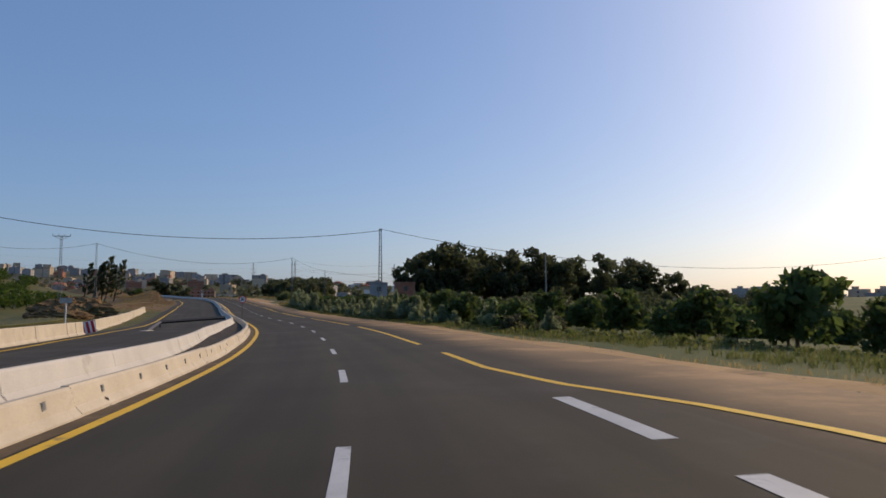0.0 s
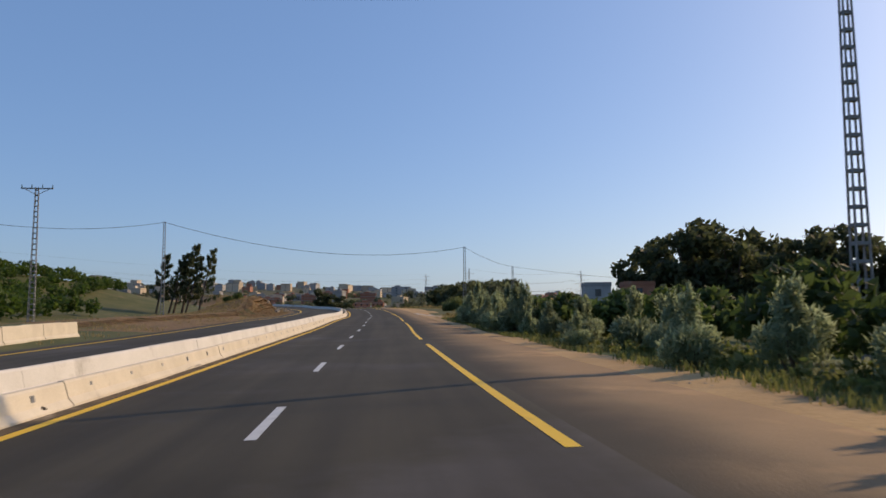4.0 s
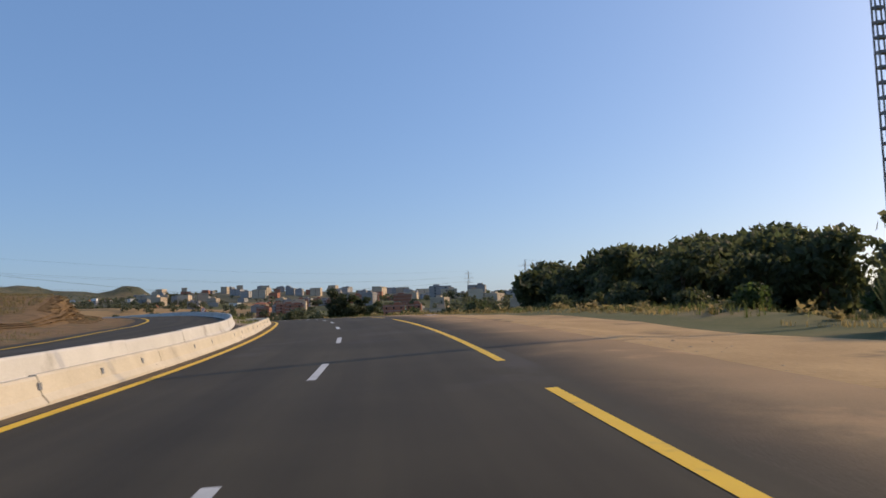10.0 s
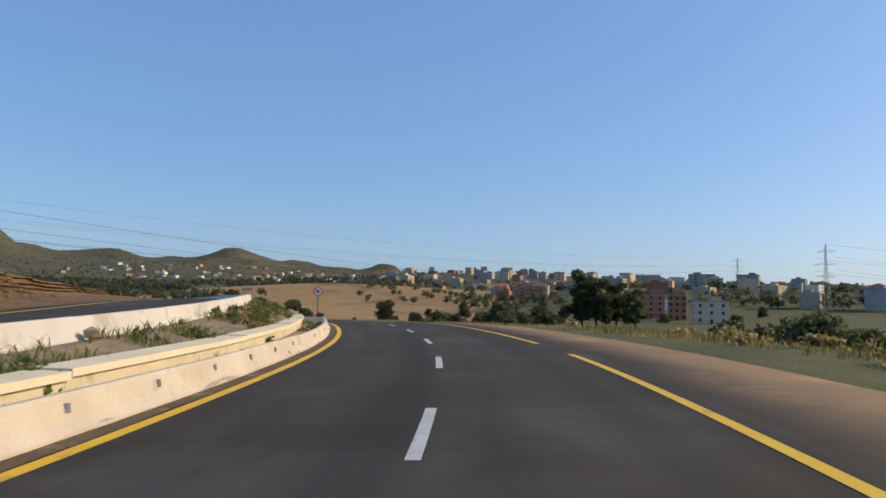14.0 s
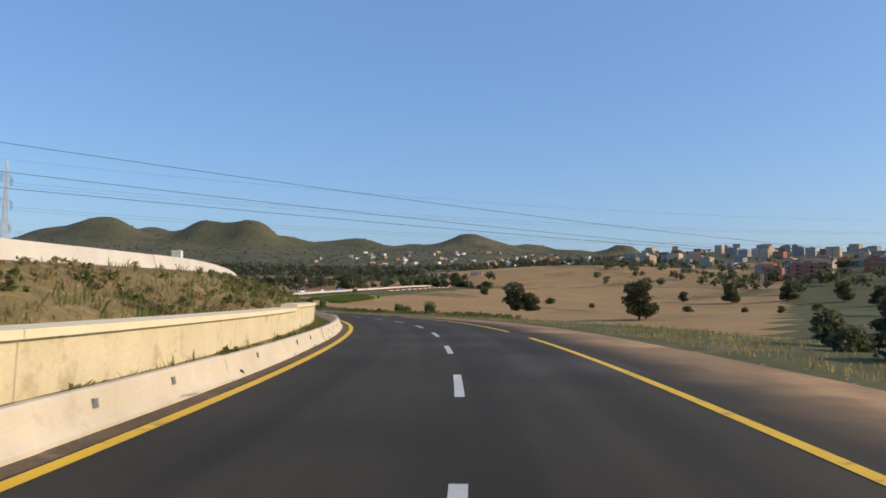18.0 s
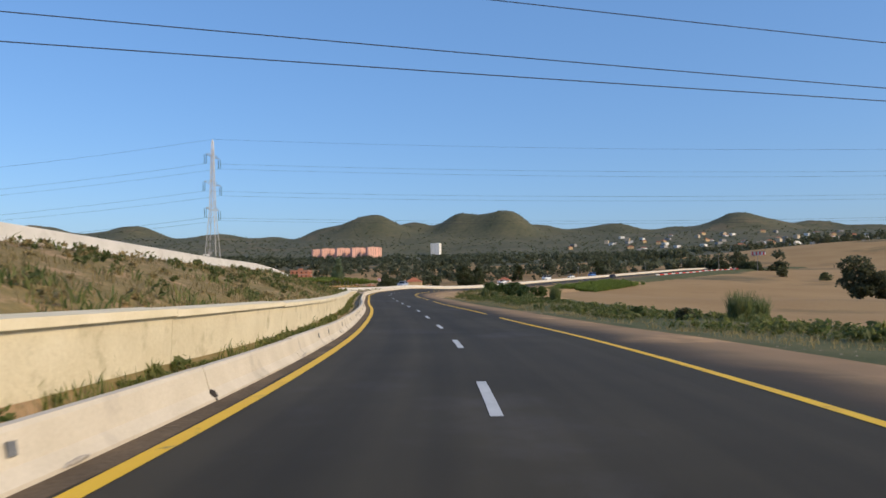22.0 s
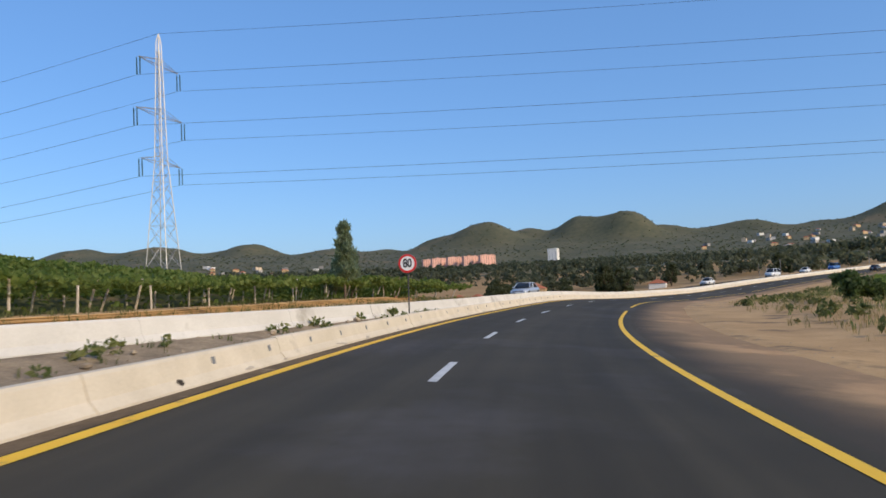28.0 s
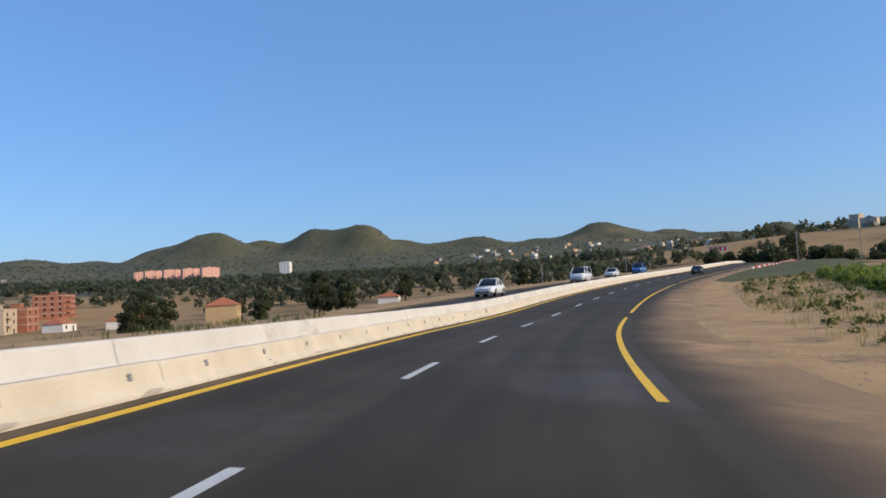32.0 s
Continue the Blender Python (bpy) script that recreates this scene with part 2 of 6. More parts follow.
START = (-3.48475714, -1.28256903)


def keyed(rows, s):
    a = np.array(rows, float)
    return np.interp(s, a[:, 0], a[:, 1])


def smooth(a, w):
    k = np.hanning(2 * w + 1)
    k /= k.sum()
    return np.convolve(np.concatenate([2 * a[0] - a[w:0:-1], a, 2 * a[-1] - a[-2:-w - 2:-1]]), k, "valid")


ROAD_S = np.arange(-60, 960.5, 0.5)
_b = np.radians(keyed(BEARING, ROAD_S))
_i0 = int(np.argmin(abs(ROAD_S)))
ROAD_X = np.concatenate([[0], np.cumsum(-np.sin((_b[1:] + _b[:-1]) / 2) * 0.5)])
ROAD_Y = np.concatenate([[0], np.cumsum(np.cos((_b[1:] + _b[:-1]) / 2) * 0.5)])
ROAD_X += START[0] - ROAD_X[_i0]
ROAD_Y += START[1] - ROAD_Y[_i0]
ROAD_Z = smooth(keyed(LEVEL, ROAD_S), 30)
ROAD_B = _b
ROAD_T = np.tan(np.radians(smooth(keyed(BANK, ROAD_S), 24)))


def at(s, d, h=0.0):
    """The place d metres to the right of the left edge line at s metres along it, h above the road's plane."""
    s = np.asarray(s, float)
    b = np.interp(s, ROAD_S, ROAD_B)
    x = np.interp(s, ROAD_S, ROAD_X) + d * np.cos(b)
    y = np.interp(s, ROAD_S, ROAD_Y) + d * np.sin(b)
    z = np.interp(s, ROAD_S, ROAD_Z) + np.clip(d, -4, 10) * np.interp(s, ROAD_S, ROAD_T) + h
    return np.stack([x, y, z + 0 * x], -1)


def heading(s):
    return math.degrees(float(np.interp(s, ROAD_S, ROAD_B)))


# ---------------------------------------------------------------- building helpers
def mesh(name, verts, faces, material, shade=False):
    me = bpy.data.meshes.new(name)
    me.from_pydata([tuple(map(float, v)) for v in verts], [], faces)
    me.materials.append(material)
    if shade:
        me.polygons.foreach_set("use_smooth", [True] * len(me.polygons))
    me.update()
    return me


def part(name, bm, material, parent=None, label="", shade=False):
    me = bpy.data.meshes.new(name)
    bm.normal_update()
    bm.to_mesh(me)
    bm.free()
    me.materials.append(material)
    if shade:
        me.polygons.foreach_set("use_smooth", [True] * len(me.polygons))
    ob = new(name, me)
    ob.parent = parent
    if label:
        ob["label"] = label
    return ob


def strip(name, s, section, material, shade=True, closed=False):
    """Sweeps a cross-section along the road. section(s) gives rows of (d, h) for all s: arrays of shape (len(s),)."""
    s = np.asarray(s, float)
    cols = [at(s, d, h) for d, h in section(s)]
    k, n = len(cols), len(s)
    verts = np.stack(cols, 1).reshape(-1, 3)
    faces = []
    for i in range(n - 1):
        for j in range(k if closed else k - 1):
            a, b = i * k + j, i * k + (j + 1) % k
            faces.append((a, b, b + k, a + k))
    if closed:
        faces.append(tuple(range(k)))
        faces.append(tuple(range((n - 1) * k, n * k))[::-1])
    me = mesh(name, verts, faces, material, shade)
    if name in ("road", "opposite_road", "shoulder"):
        across = np.stack([np.stack([d + 0 * s, s], -1) for d, h in section(s)], 1).reshape(-1, 2)
        ids = np.empty(len(me.loops), np.int32)
        me.loops.foreach_get("vertex_index", ids)
        me.uv_layers.new(name="along").data.foreach_set("uv", across[ids].astype(np.float32).ravel())
    return new(name, me)


def box(bm, size, m=None, bevel=0.0):
    r = bmesh.ops.create_cube(bm, size=1.0)
    v = r["verts"]
    bmesh.ops.scale(bm, vec=size, verts=v)
    if bevel:
        e = list({e for x in v for e in x.link_edges})
        g = bmesh.ops.bevel(bm, geom=e, offset=bevel, segments=1, affect="EDGES")
        v = list({x for f in g["faces"] for x in f.verts} | {x for x in v if x.is_valid})
    if m is not None:
        bmesh.ops.transform(bm, matrix=m, verts=v)
    return v


def rod(bm, a, b, r1, r2=None, seg=6):
    """A tapered rod from a to b."""
    a, b = Vector(a), Vector(b)
    d = b - a
    r = bmesh.ops.create_cone(bm, cap_ends=True, segments=seg, radius1=r1, radius2=r1 if r2 is None else r2, depth=max(d.length, 1e-4))
    bmesh.ops.transform(bm, matrix=Matrix.Translation((a + b) / 2) @ d.to_track_quat("Z", "Y").to_matrix().to_4x4(), verts=r["verts"])
    return r["verts"]


WIDE = 6.85            # between the two yellow lines
BEYOND = 3.5           # paved shoulder

# ---------------------------------------------------------------- road
S_ALL = np.arange(-50, 945, 1.5)
road = strip("road", S_ALL, lambda s: [(-0.5 + 0 * s, 0 * s), (3.4 + 0 * s, 0.0 * s), (WIDE + 0.35 + 0 * s, 0 * s)], ASPHALT)
tagged(road, "dark grey asphalt carriageway with painted lane lines", "road", kind="structure")
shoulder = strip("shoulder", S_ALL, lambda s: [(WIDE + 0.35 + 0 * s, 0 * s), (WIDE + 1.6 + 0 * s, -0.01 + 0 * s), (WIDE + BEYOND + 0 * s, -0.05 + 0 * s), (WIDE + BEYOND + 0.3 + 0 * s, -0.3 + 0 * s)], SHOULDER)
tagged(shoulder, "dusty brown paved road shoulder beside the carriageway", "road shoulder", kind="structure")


def line(name, s0, s1, d, w, material, label, parent=None):
    n = max(2, int((s1 - s0) / 1.0) + 1)
    s = np.linspace(s0, s1, n)
    dd = d(s) if callable(d) else d + 0 * s
    ob = strip(name, s, lambda q: [(dd - w / 2, 0.006 + 0 * q), (dd + w / 2, 0.006 + 0 * q)], material, False)
    ob.parent = parent
    return ob


dust = strip("dust_strip", S_ALL, lambda s: [(-0.45 + 0 * s, 0.010 + 0 * s), (-0.15 + 0.02 * np.sin(s * 1.7) + 0.02 * np.sin(s * 0.61), 0.003 + 0 * s)], FOOT_DIRT)
tagged(dust, "strip of brown dust at the foot of the barrier", "dust", kind="structure")
left_line = line("edge_line", -50, 940, 0.0, 0.20, YELLOW, "")
tagged(left_line, "solid yellow line along the foot of the concrete barrier", "road marking", kind="structure")

DASH_D = [(-60, 3.0), (28, 3.3), (49, 3.45), (69, 3.5), (98, 3.2), (178, 3.1), (209, 3.3), (247, 3.35), (300, 3.3), (320, 3.5), (345, 3.5), (365, 3.45), (380, 3.2), (397, 3.1), (455, 3.1), (465, 2.95), (507, 2.7), (544, 2.45), (579, 2.45), (611, 2.6), (640, 2.85), (900, 3.0)]
RIGHT_D = [(-60, 8.6), (0, 8.5), (7.3, 8), (9.6, 7.65), (13, 6.75), (17, 6.35), (22, 6.45), (40, 6.8), (80, 6.88), (120, 6.68), (160, 6.78),
           (200, 6.71), (240, 6.79), (280, 6.76), (320, 6.82), (360, 6.76), (400, 6.89), (440, 6.82), (480, 6.83), (520, 6.81), (560, 6.76),
           (600, 6.76), (640, 6.78), (900, 6.8)]
# far ends of the lane dashes: stretches with their own spacing
dash_ends = []
for a, b, n in ((-31.0, 28.1, 6), (28.1, 49.1, 2), (49.1, 69.0, 2), (69.0, 98.6, 3), (98.6, 148.0, 5), (148.0, 178.0, 3), (178.0, 198.2, 2), (198.2, 208.3, 1), (208.3, 228.9, 2), (228.9, 247.5, 2), (247.5, 299.7, 6), (299.7, 308.3, 1), (308.3, 320.2, 1), (320.2, 328.9, 1), (328.9, 337.0, 1),
                (337.0, 361.8, 3), (361.8, 379.0, 2), (379.0, 397.6, 2), (397.6, 417.3, 2), (417.3, 447.4, 3), (447.4, 465.0, 2), (465.0, 506.8, 4), (506.8, 527.0, 2), (527.0, 547.4, 2), (547.4, 569.9, 2), (569.9, 591.8, 2), (591.8, 611.6, 2), (611.6, 830.0, 23)):
    dash_ends += [a + (b - a) * i / n for i in range(n)]
dash_set = new("lane_dashes")
tagged(dash_set, "row of worn white dashes between the two lanes", "road marking", kind="structure")
for e in dash_ends:
    line("dash", e - 3.1, e, lambda s: keyed(DASH_D, s), 0.15, WHITE_LINE, "", dash_set)
gaps = [(-14, -9.5), (22.9, 28.2), (52.2, 56.8), (79.3, 84.2), (107.2, 111.8), (143.5, 148.3), (170.7, 174.4), (202.4, 206.5), (235.0, 239.5), (274, 278.6), (313.7, 318.8), (349.5, 354.0), (386.2, 390.1),
        (424.6, 429.5), (465.0, 470.3), (503.2, 508.1), (551.2, 557.2), (600.4, 606.8), (637, 641.3), (690, 694.5)]
right_set = new("right_edge_lines")
tagged(right_set, "broken yellow line at the edge of the shoulder", "road marking", kind="structure")
prev = -50.0
for a, b in gaps + [(830, 834)]:
    line("edge_stroke", prev, a, lambda s: keyed(RIGHT_D, s), 0.18, YELLOW, "", right_set)
    prev = b
merge_set = new("merge_dashes")
tagged(merge_set, "thick white dashes where a side lane joins", "road marking", kind="structure")
for a in (7.8, 2.9, -2.0, -6.9):
    line("merge_dash", a, a + 3.4, lambda s: 6.26 + 0.0 * s, 0.26, WHITE_LINE, "", merge_set)

# ---------------------------------------------------------------- barriers
SECOND_D = [(-60, -1.15), (8, -1.3), (25, -1.7), (42, -2.4), (56, -2.2), (68, -1.35), (80, -1.15), (212, -1.15), (228, -1.7), (240, -2.5), (251, -3.2), (280, -4.3), (313, -5.3), (354, -6.2), (400, -7.3), (440, -8.0), (449, -7.6), (463, -6.7), (480, -5.6), (495, -5.0), (502, -4.6), (512, -3.7), (522, -2.4), (532, -1.4), (545, -1.15), (960, -1.15)]
SECOND_H = [(-60, 0.2), (212, 0.20), (240, 0.2), (251, 0.25), (280, 0.85), (313, 1.6), (322, 1.9), (354, 2.5), (400, 2.65), (440, 2.8), (449, 2.55), (463, 1.6), (480, 0.8), (495, 0.37), (512, 0.25), (960, 0.23)]


def barrier_profile(d0, h0, tall, sign):
    """A safety-shape concrete barrier: toe, slope, steep face, rounded top. sign 1: its face looks to the right."""
    rows = [(0.0, -0.25), (0.0, 0.05), (-0.10, 0.16), (-0.17, tall - 0.04), (-0.20, tall), (-0.30, tall), (-0.33, tall - 0.04), (-0.42, 0.10), (-0.5, 0.0), (-0.5, -0.25)]
    return [(d0 + sign * d, h0 + h) for d, h in rows]


def barrier(name, s0, s1, d, h, tall, label, piece=6.0, sign=1, wobble=0.012, seed=1, material=BARRIER):
    """A run of cast barrier pieces, each a part of its own, butted with a thin joint."""
    top = new(name)
    tagged(top, label, "concrete barrier", kind="structure")
    rnd = random.Random(seed)
    a = s0
    while a < s1 - 0.5:
        b = min(a + piece, s1)
        s = np.linspace(a + 0.006, b - 0.006, 4 if piece > 4 else 3)
        dd = (keyed(d, s) if isinstance(d, list) else d + 0 * s) + rnd.uniform(-wobble, wobble)
        hh = (keyed(h, s) if isinstance(h, list) else h + 0 * s) + rnd.uniform(-wobble, wobble)
        ob = strip("barrier_piece", s, lambda q: barrier_profile(dd, hh, tall, sign), material, False, True)
        ob.parent = top
        a = b
    return top


near_barrier = barrier("concrete_barrier", -30, 940, -0.42, 0.0, 0.45, "low whitewashed concrete barrier along the carriageway, chipped at its foot", 6.0)
barrier("concrete_barrier", -30, 940, SECOND_D, SECOND_H, 0.50, "whitewashed concrete barrier of the opposite carriageway", 6.0, 1, 0.012, 2, BARRIER_GREY)

# grey reflector plates and drain holes, as dark lumps, on the near barrier
REFLECT = mat("grey reflector plate", (0.10, 0.105, 0.11), (0.2, 0.2, 0.2), 0.35, 8, 60, 0.1)
# the shade inside the drain holes, put into a near-black colour
DRAIN_SHADE = mat("dark drain hole", (0.02, 0.016, 0.012), (0.05, 0.04, 0.03), 0.95, 6, 40, 0.2)
CHIP = mat("bare chipped concrete", (0.30, 0.26, 0.21), (0.50, 0.46, 0.40), 0.95, 5, 40, 0.5)
PLATE = mesh("reflector", [(x, y, z) for y in (0, -0.015) for x in (-0.055, 0.055) for z in (-0.055, 0.055)], [(0, 1, 3, 2), (4, 6, 7, 5), (0, 2, 6, 4), (1, 5, 7, 3), (0, 4, 5, 1), (2, 3, 7, 6)], REFLECT)
rnd = random.Random(5)


def on_barrier(ob, s, d, h, tilt=0.0):
    p = at(s, d, h)
    ob.matrix_world = pose(*p, 0, 0, heading(s) + 90) @ pose(0, 0, 0, tilt, 0, 0) @ pose(0, 0, 0, 0, rnd.uniform(-6, 6), 0)


s = 1.5
while s < 760:
    sparse = 275 < s < 480
    if rnd.random() < (0.45 if sparse else 0.92):
        ob = new("reflector", PLATE)
        on_barrier(ob, s, -0.556, 0.29, -11)
        ob.parent = near_barrier
    s += 2.35 + rnd.uniform(-0.12, 0.12)


def blob(bm, c, r, seed, squash=(1, 1, 1), sub=1):
    g = bmesh.ops.create_icosphere(bm, subdivisions=sub, radius=r)
    rr = random.Random(seed)
    for v in g["verts"]:
        k = rr.uniform(0.7, 1.25)
        v.co = Vector((v.co.x * squash[0] * k + c[0], v.co.y * squash[1] * k + c[1], v.co.z * squash[2] * k + c[2]))
    return g["verts"]


for k in range(3):
    bm = bmesh.new()
    blob(bm, (0, 0, 0), 0.12, k, (1.0, 0.12, 0.75))
    me = bpy.data.meshes.new("drain_hole")
    bm.to_mesh(me)
    bm.free()
    me.materials.append(DRAIN_SHADE)
    MATS["hole%d" % k] = me
for i, s in enumerate([13.3, 29, 44, 59, 74.2, 89, 104, 119, 135.2, 145.6, 166.8, 181, 195, 209.5, 222, 235, 248.8, 258.5, 274, 289.6, 301, 312.9, 325, 336.7, 351, 366, 381.0, 396, 411, 426, 442.0, 458, 474, 490.8, 512, 533.3, 548, 563, 578, 595.1, 609.9, 625, 641]):
    ob = new("drain_hole", MATS["hole%d" % (i % 3)])
    on_barrier(ob, s, -0.47, 0.09, -35)
    ob.parent = near_barrier
bm = bmesh.new()
blob(bm, (0, 0, 0), 0.5, 9, (1.0, 0.05, 0.10))
me = bpy.data.meshes.new("chipped_patch")
bm.to_mesh(me)
bm.free()
me.materials.append(CHIP)
for i in range(130):
    s = rnd.uniform(5, 680)
    ob = new("chipped_patch", me)
    on_barrier(ob, s, -0.425, 0.055, -10)
    ob.scale = (rnd.uniform(0.2, 1.3), rnd.uniform(0.6, 1.2), rnd.uniform(0.4, 1.1))
    ob.parent = near_barrier

# ---------------------------------------------------------------- terrain
# domes of the far hills: bearing to the left of +y from the hub, distance, top above the sea of fields, radius
HILLS = [(108, 2500, 140, 130), (101, 2450, 120, 110), (96.2, 2400, 119, 115), (92.6, 2450, 96, 80), (90.1, 2400, 118, 95), (84.1, 2400, 95, 110), (80.0, 2350, 84, 80), (76.0, 2250, 110, 70),
         (72.8, 2200, 142, 85), (69.5, 2250, 118, 60), (65.7, 2200, 141, 75), (62.8, 2150, 146, 70), (60.0, 2250, 105, 70), (57.0, 2300, 92, 80), (54.6, 2300, 106, 80), (50.5, 2350, 88, 90),
         (45.8, 2300, 123, 95), (43.4, 2350, 98, 70), (41.0, 2400, 102, 75), (37.5, 2400, 84, 90), (34.1, 2400, 103, 60), (30.5, 2500, 60, 90)]
RIDGE = [(33, 1650, 25, 200), (27, 1600, 36, 220), (21, 1550, 41, 240), (15, 1500, 41, 260), (8, 1450, 35, 260), (0, 1500, 26, 300), (-8, 1500, 20, 300)]
CREST = [(20, 0), (30, 20), (36, 56), (45, 76), (56, 76), (63, 92), (73, 92), (80, 64), (90, 76), (100, 74), (120, 62), (150, 0)]
PLAN_HUB = (-128.0, 309.0)
HUB, SWING = (-131.3, 305.2), math.radians(4.7)     # the plan of the far land is turned about the hub


def valley(x, y):
    """A place of the far land's plan, turned into the world."""
    dx, dy = x - PLAN_HUB[0], y - PLAN_HUB[1]
    c, q = math.cos(SWING), math.sin(SWING)
    return HUB[0] + c * dx - q * dy, HUB[1] + q * dx + c * dy


def plan_of(x, y):
    """The plan's place for a place in the world, and the scale by which the land beyond 1200 m is drawn out."""
    dx, dy = x - HUB[0], y - HUB[1]
    c, q = math.cos(SWING), math.sin(SWING)
    r = np.hypot(dx, dy)
    k = np.where(r > 1200, (1200 + (r - 1200) / 1.6) / np.maximum(r, 1), 1.0)
    return PLAN_HUB[0] + (c * dx + q * dy) * k, PLAN_HUB[1] + (-q * dx + c * dy) * k, 1 / k


def smoothstep(a, b, x):
    t = np.clip((x - a) / (b - a), 0, 1)
    return t * t * (3 - 2 * t)


COARSE = slice(0, len(ROAD_S), 8)
RX, RY_, RS, RB = ROAD_X[COARSE], ROAD_Y[COARSE], ROAD_S[COARSE], ROAD_B[COARSE]


def along(x, y):
    """The road's s and d nearest to each place."""
    x, y = np.ravel(x), np.ravel(y)
    s, d = np.empty_like(x), np.empty_like(x)
    for i in range(0, len(x), 20000):
        dx, dy = x[i:i + 20000, None] - RX, y[i:i + 20000, None] - RY_
        k = np.argmin(dx * dx + dy * dy, 1)
        r = np.arange(len(k))
        dx, dy, b = dx[r, k], dy[r, k], RB[k]
        s[i:i + 20000] = RS[k] - dx * np.sin(b) + dy * np.cos(b)
        side = dx * np.cos(b) + dy * np.sin(b)
        d[i:i + 20000] = np.sign(side) * np.hypot(dx, dy)
    return s, d


def wave(x, y, size, seed=0.0):
    return np.sin(x / size + 1.3 * np.sin(y / size * 0.7 + seed)) * np.cos(y / size * 1.1 + 0.9 * np.sin(x / size * 0.6 + seed * 2))


def ground_z(x, y):
    shape = np.shape(x)
    x, y = np.ravel(np.asarray(x, float)), np.ravel(np.asarray(y, float))
    s, d = along(x, y)
    x, y, drawn = plan_of(x, y)
    vx, vy = x - PLAN_HUB[0], y - PLAN_HUB[1]
    r, bear = np.hypot(vx, vy), np.degrees(np.arctan2(-vx, vy))
    far = smoothstep(350, 1900, r) * (8 + 46 * smoothstep(-8, 32, bear))
    far += 1.5 * wave(x, y, 160) * smoothstep(60, 300, r)
    # dry rise beyond the bend, hollows of the valley
    for b0, r0, hh, w in ((38, 830, 17, 170), (52, 900, 3, 200), (30, 330, -6, 110), (60, 330, -5, 110), (88, 420, -6, 160), (75, 620, -6, 200), (4, 640, 14, 210), (-12, 650, 12, 220), (13, 760, 12, 200), (67.9, 1798, -13, 130), (74.8, 1594, -5, 110)):
        far += hh * np.exp(-((x - PLAN_HUB[0] + r0 * np.sin(np.radians(b0))) ** 2 + (y - PLAN_HUB[1] - r0 * np.cos(np.radians(b0))) ** 2) / (w * w))
    crest = keyed(CREST, bear)
    hills = (crest * np.exp(-((r - 2300) / 420) ** 2)) ** 5
    for b0, r0, hh, w in HILLS + RIDGE:
        px, py = PLAN_HUB[0] - r0 * np.sin(np.radians(b0)), PLAN_HUB[1] + r0 * np.cos(np.radians(b0))
        q = np.hypot(x - px, y - py) / (w * 1.25)
        hills = hills + (hh * np.exp(-0.5 * q * q)) ** 5
    hills = hills ** 0.2
    gully = wave(x, y, 52, 1.0) + 0.6 * wave(x, y, 23, 2.0)
    far += hills * (1 + 0.028 * gully * smoothstep(1500, 2000, r))
    far = far * drawn + 2.8
    # beside the road
    rz = np.interp(s, ROAD_S, ROAD_Z)
    left = d < -4
    near = rz - 0.55 - 0.02 * np.clip(d - 9, 0, 60) * (s < 244) - 0.07 * np.clip(d - 11, 0, 60) * smoothstep(244, 295, s) * (1 - smoothstep(480, 533, s)) - 0.05 * np.clip(d - 16, 0, 60) * smoothstep(500, 545, s)
    up = keyed(SECOND_H, s)
    near = np.where(left, rz - 0.55 + up - 0.11 * np.clip(-d - 13, 0, 45) * smoothstep(585, 625, s), near)
    # vineyard slope rises to the left, the earth cut and the far valley
    bankl = smoothstep(-18, -60, d) * left
    near += bankl * (1.2 * (s < 283) + 3.0 * smoothstep(200, 235, s) * (1 - smoothstep(266, 340, s)))
    w = np.where(left, smoothstep(30, 160, -d), smoothstep(14, 120, d - 9))
    w = np.maximum(w, smoothstep(900, 960, s) * smoothstep(9, 40, abs(d)))
    far = far + (rz - 0.6 - far) * np.exp(-(d / 70.0) ** 2) * smoothstep(640, 720, s) * (s < 958)
    z = (1 - w) * near + w * far
    # orchard hill and vineyard slope beside the opposite carriageway
    z += left * smoothstep(26, 90, -d) * np.exp(-(np.clip(-d - 110, 0, None) / 160) ** 2) * (8.0 * (1 - smoothstep(215, 300, s)))
    z += left * smoothstep(15, 58, -d) * np.exp(-(np.clip(-d - 90, 0, None) / 90) ** 2) * 5.6 * smoothstep(430, 480, s) * (1 - smoothstep(552, 612, s))
    return z.reshape(shape)


def spaced(c, lo, hi, fine):
    """Grid lines, fine round c and growing outward."""
    out = [c]
    for sign, end in ((1, hi), (-1, lo)):
        v, k = c, fine
        while (v - end) * sign < 0:
            if abs(v - c) > 330:
                k *= 1.022
            v += sign * k
            out.append(v)
    return np.array(sorted(out))


gx = spaced(-150, -4200, 3800, 7.0)
gy = spaced(240, -1500, 4300, 7.0)
GX, GY = np.meshgrid(gx, gy)
GZ = ground_z(GX, GY)
gs, gd = along(GX, GY)
gs, gd = gs.reshape(GX.shape), gd.reshape(GX.shape)
inside = (np.clip(np.minimum(gd + 22, 28 - gd), 0, 6) / 6) * ((gs > -55) & (gs < 940))
GZ = GZ - 1.3 * inside
nx, ny = len(gx), len(gy)
gfaces = [(j * nx + i, j * nx + i + 1, (j + 1) * nx + i + 1, (j + 1) * nx + i) for j in range(ny - 1) for i in range(nx - 1)]
gme = mesh("ground", np.stack([GX, GY, GZ], -1).reshape(-1, 3), gfaces, STUBBLE, True)
for m in (GRASS, HILL, LUSH):
    gme.materials.append(m)
cx, cy = (GX[:-1, :-1] + GX[1:, 1:]) / 2, (GY[:-1, :-1] + GY[1:, 1:]) / 2
cr = np.hypot(cx - HUB[0], cy - HUB[1])
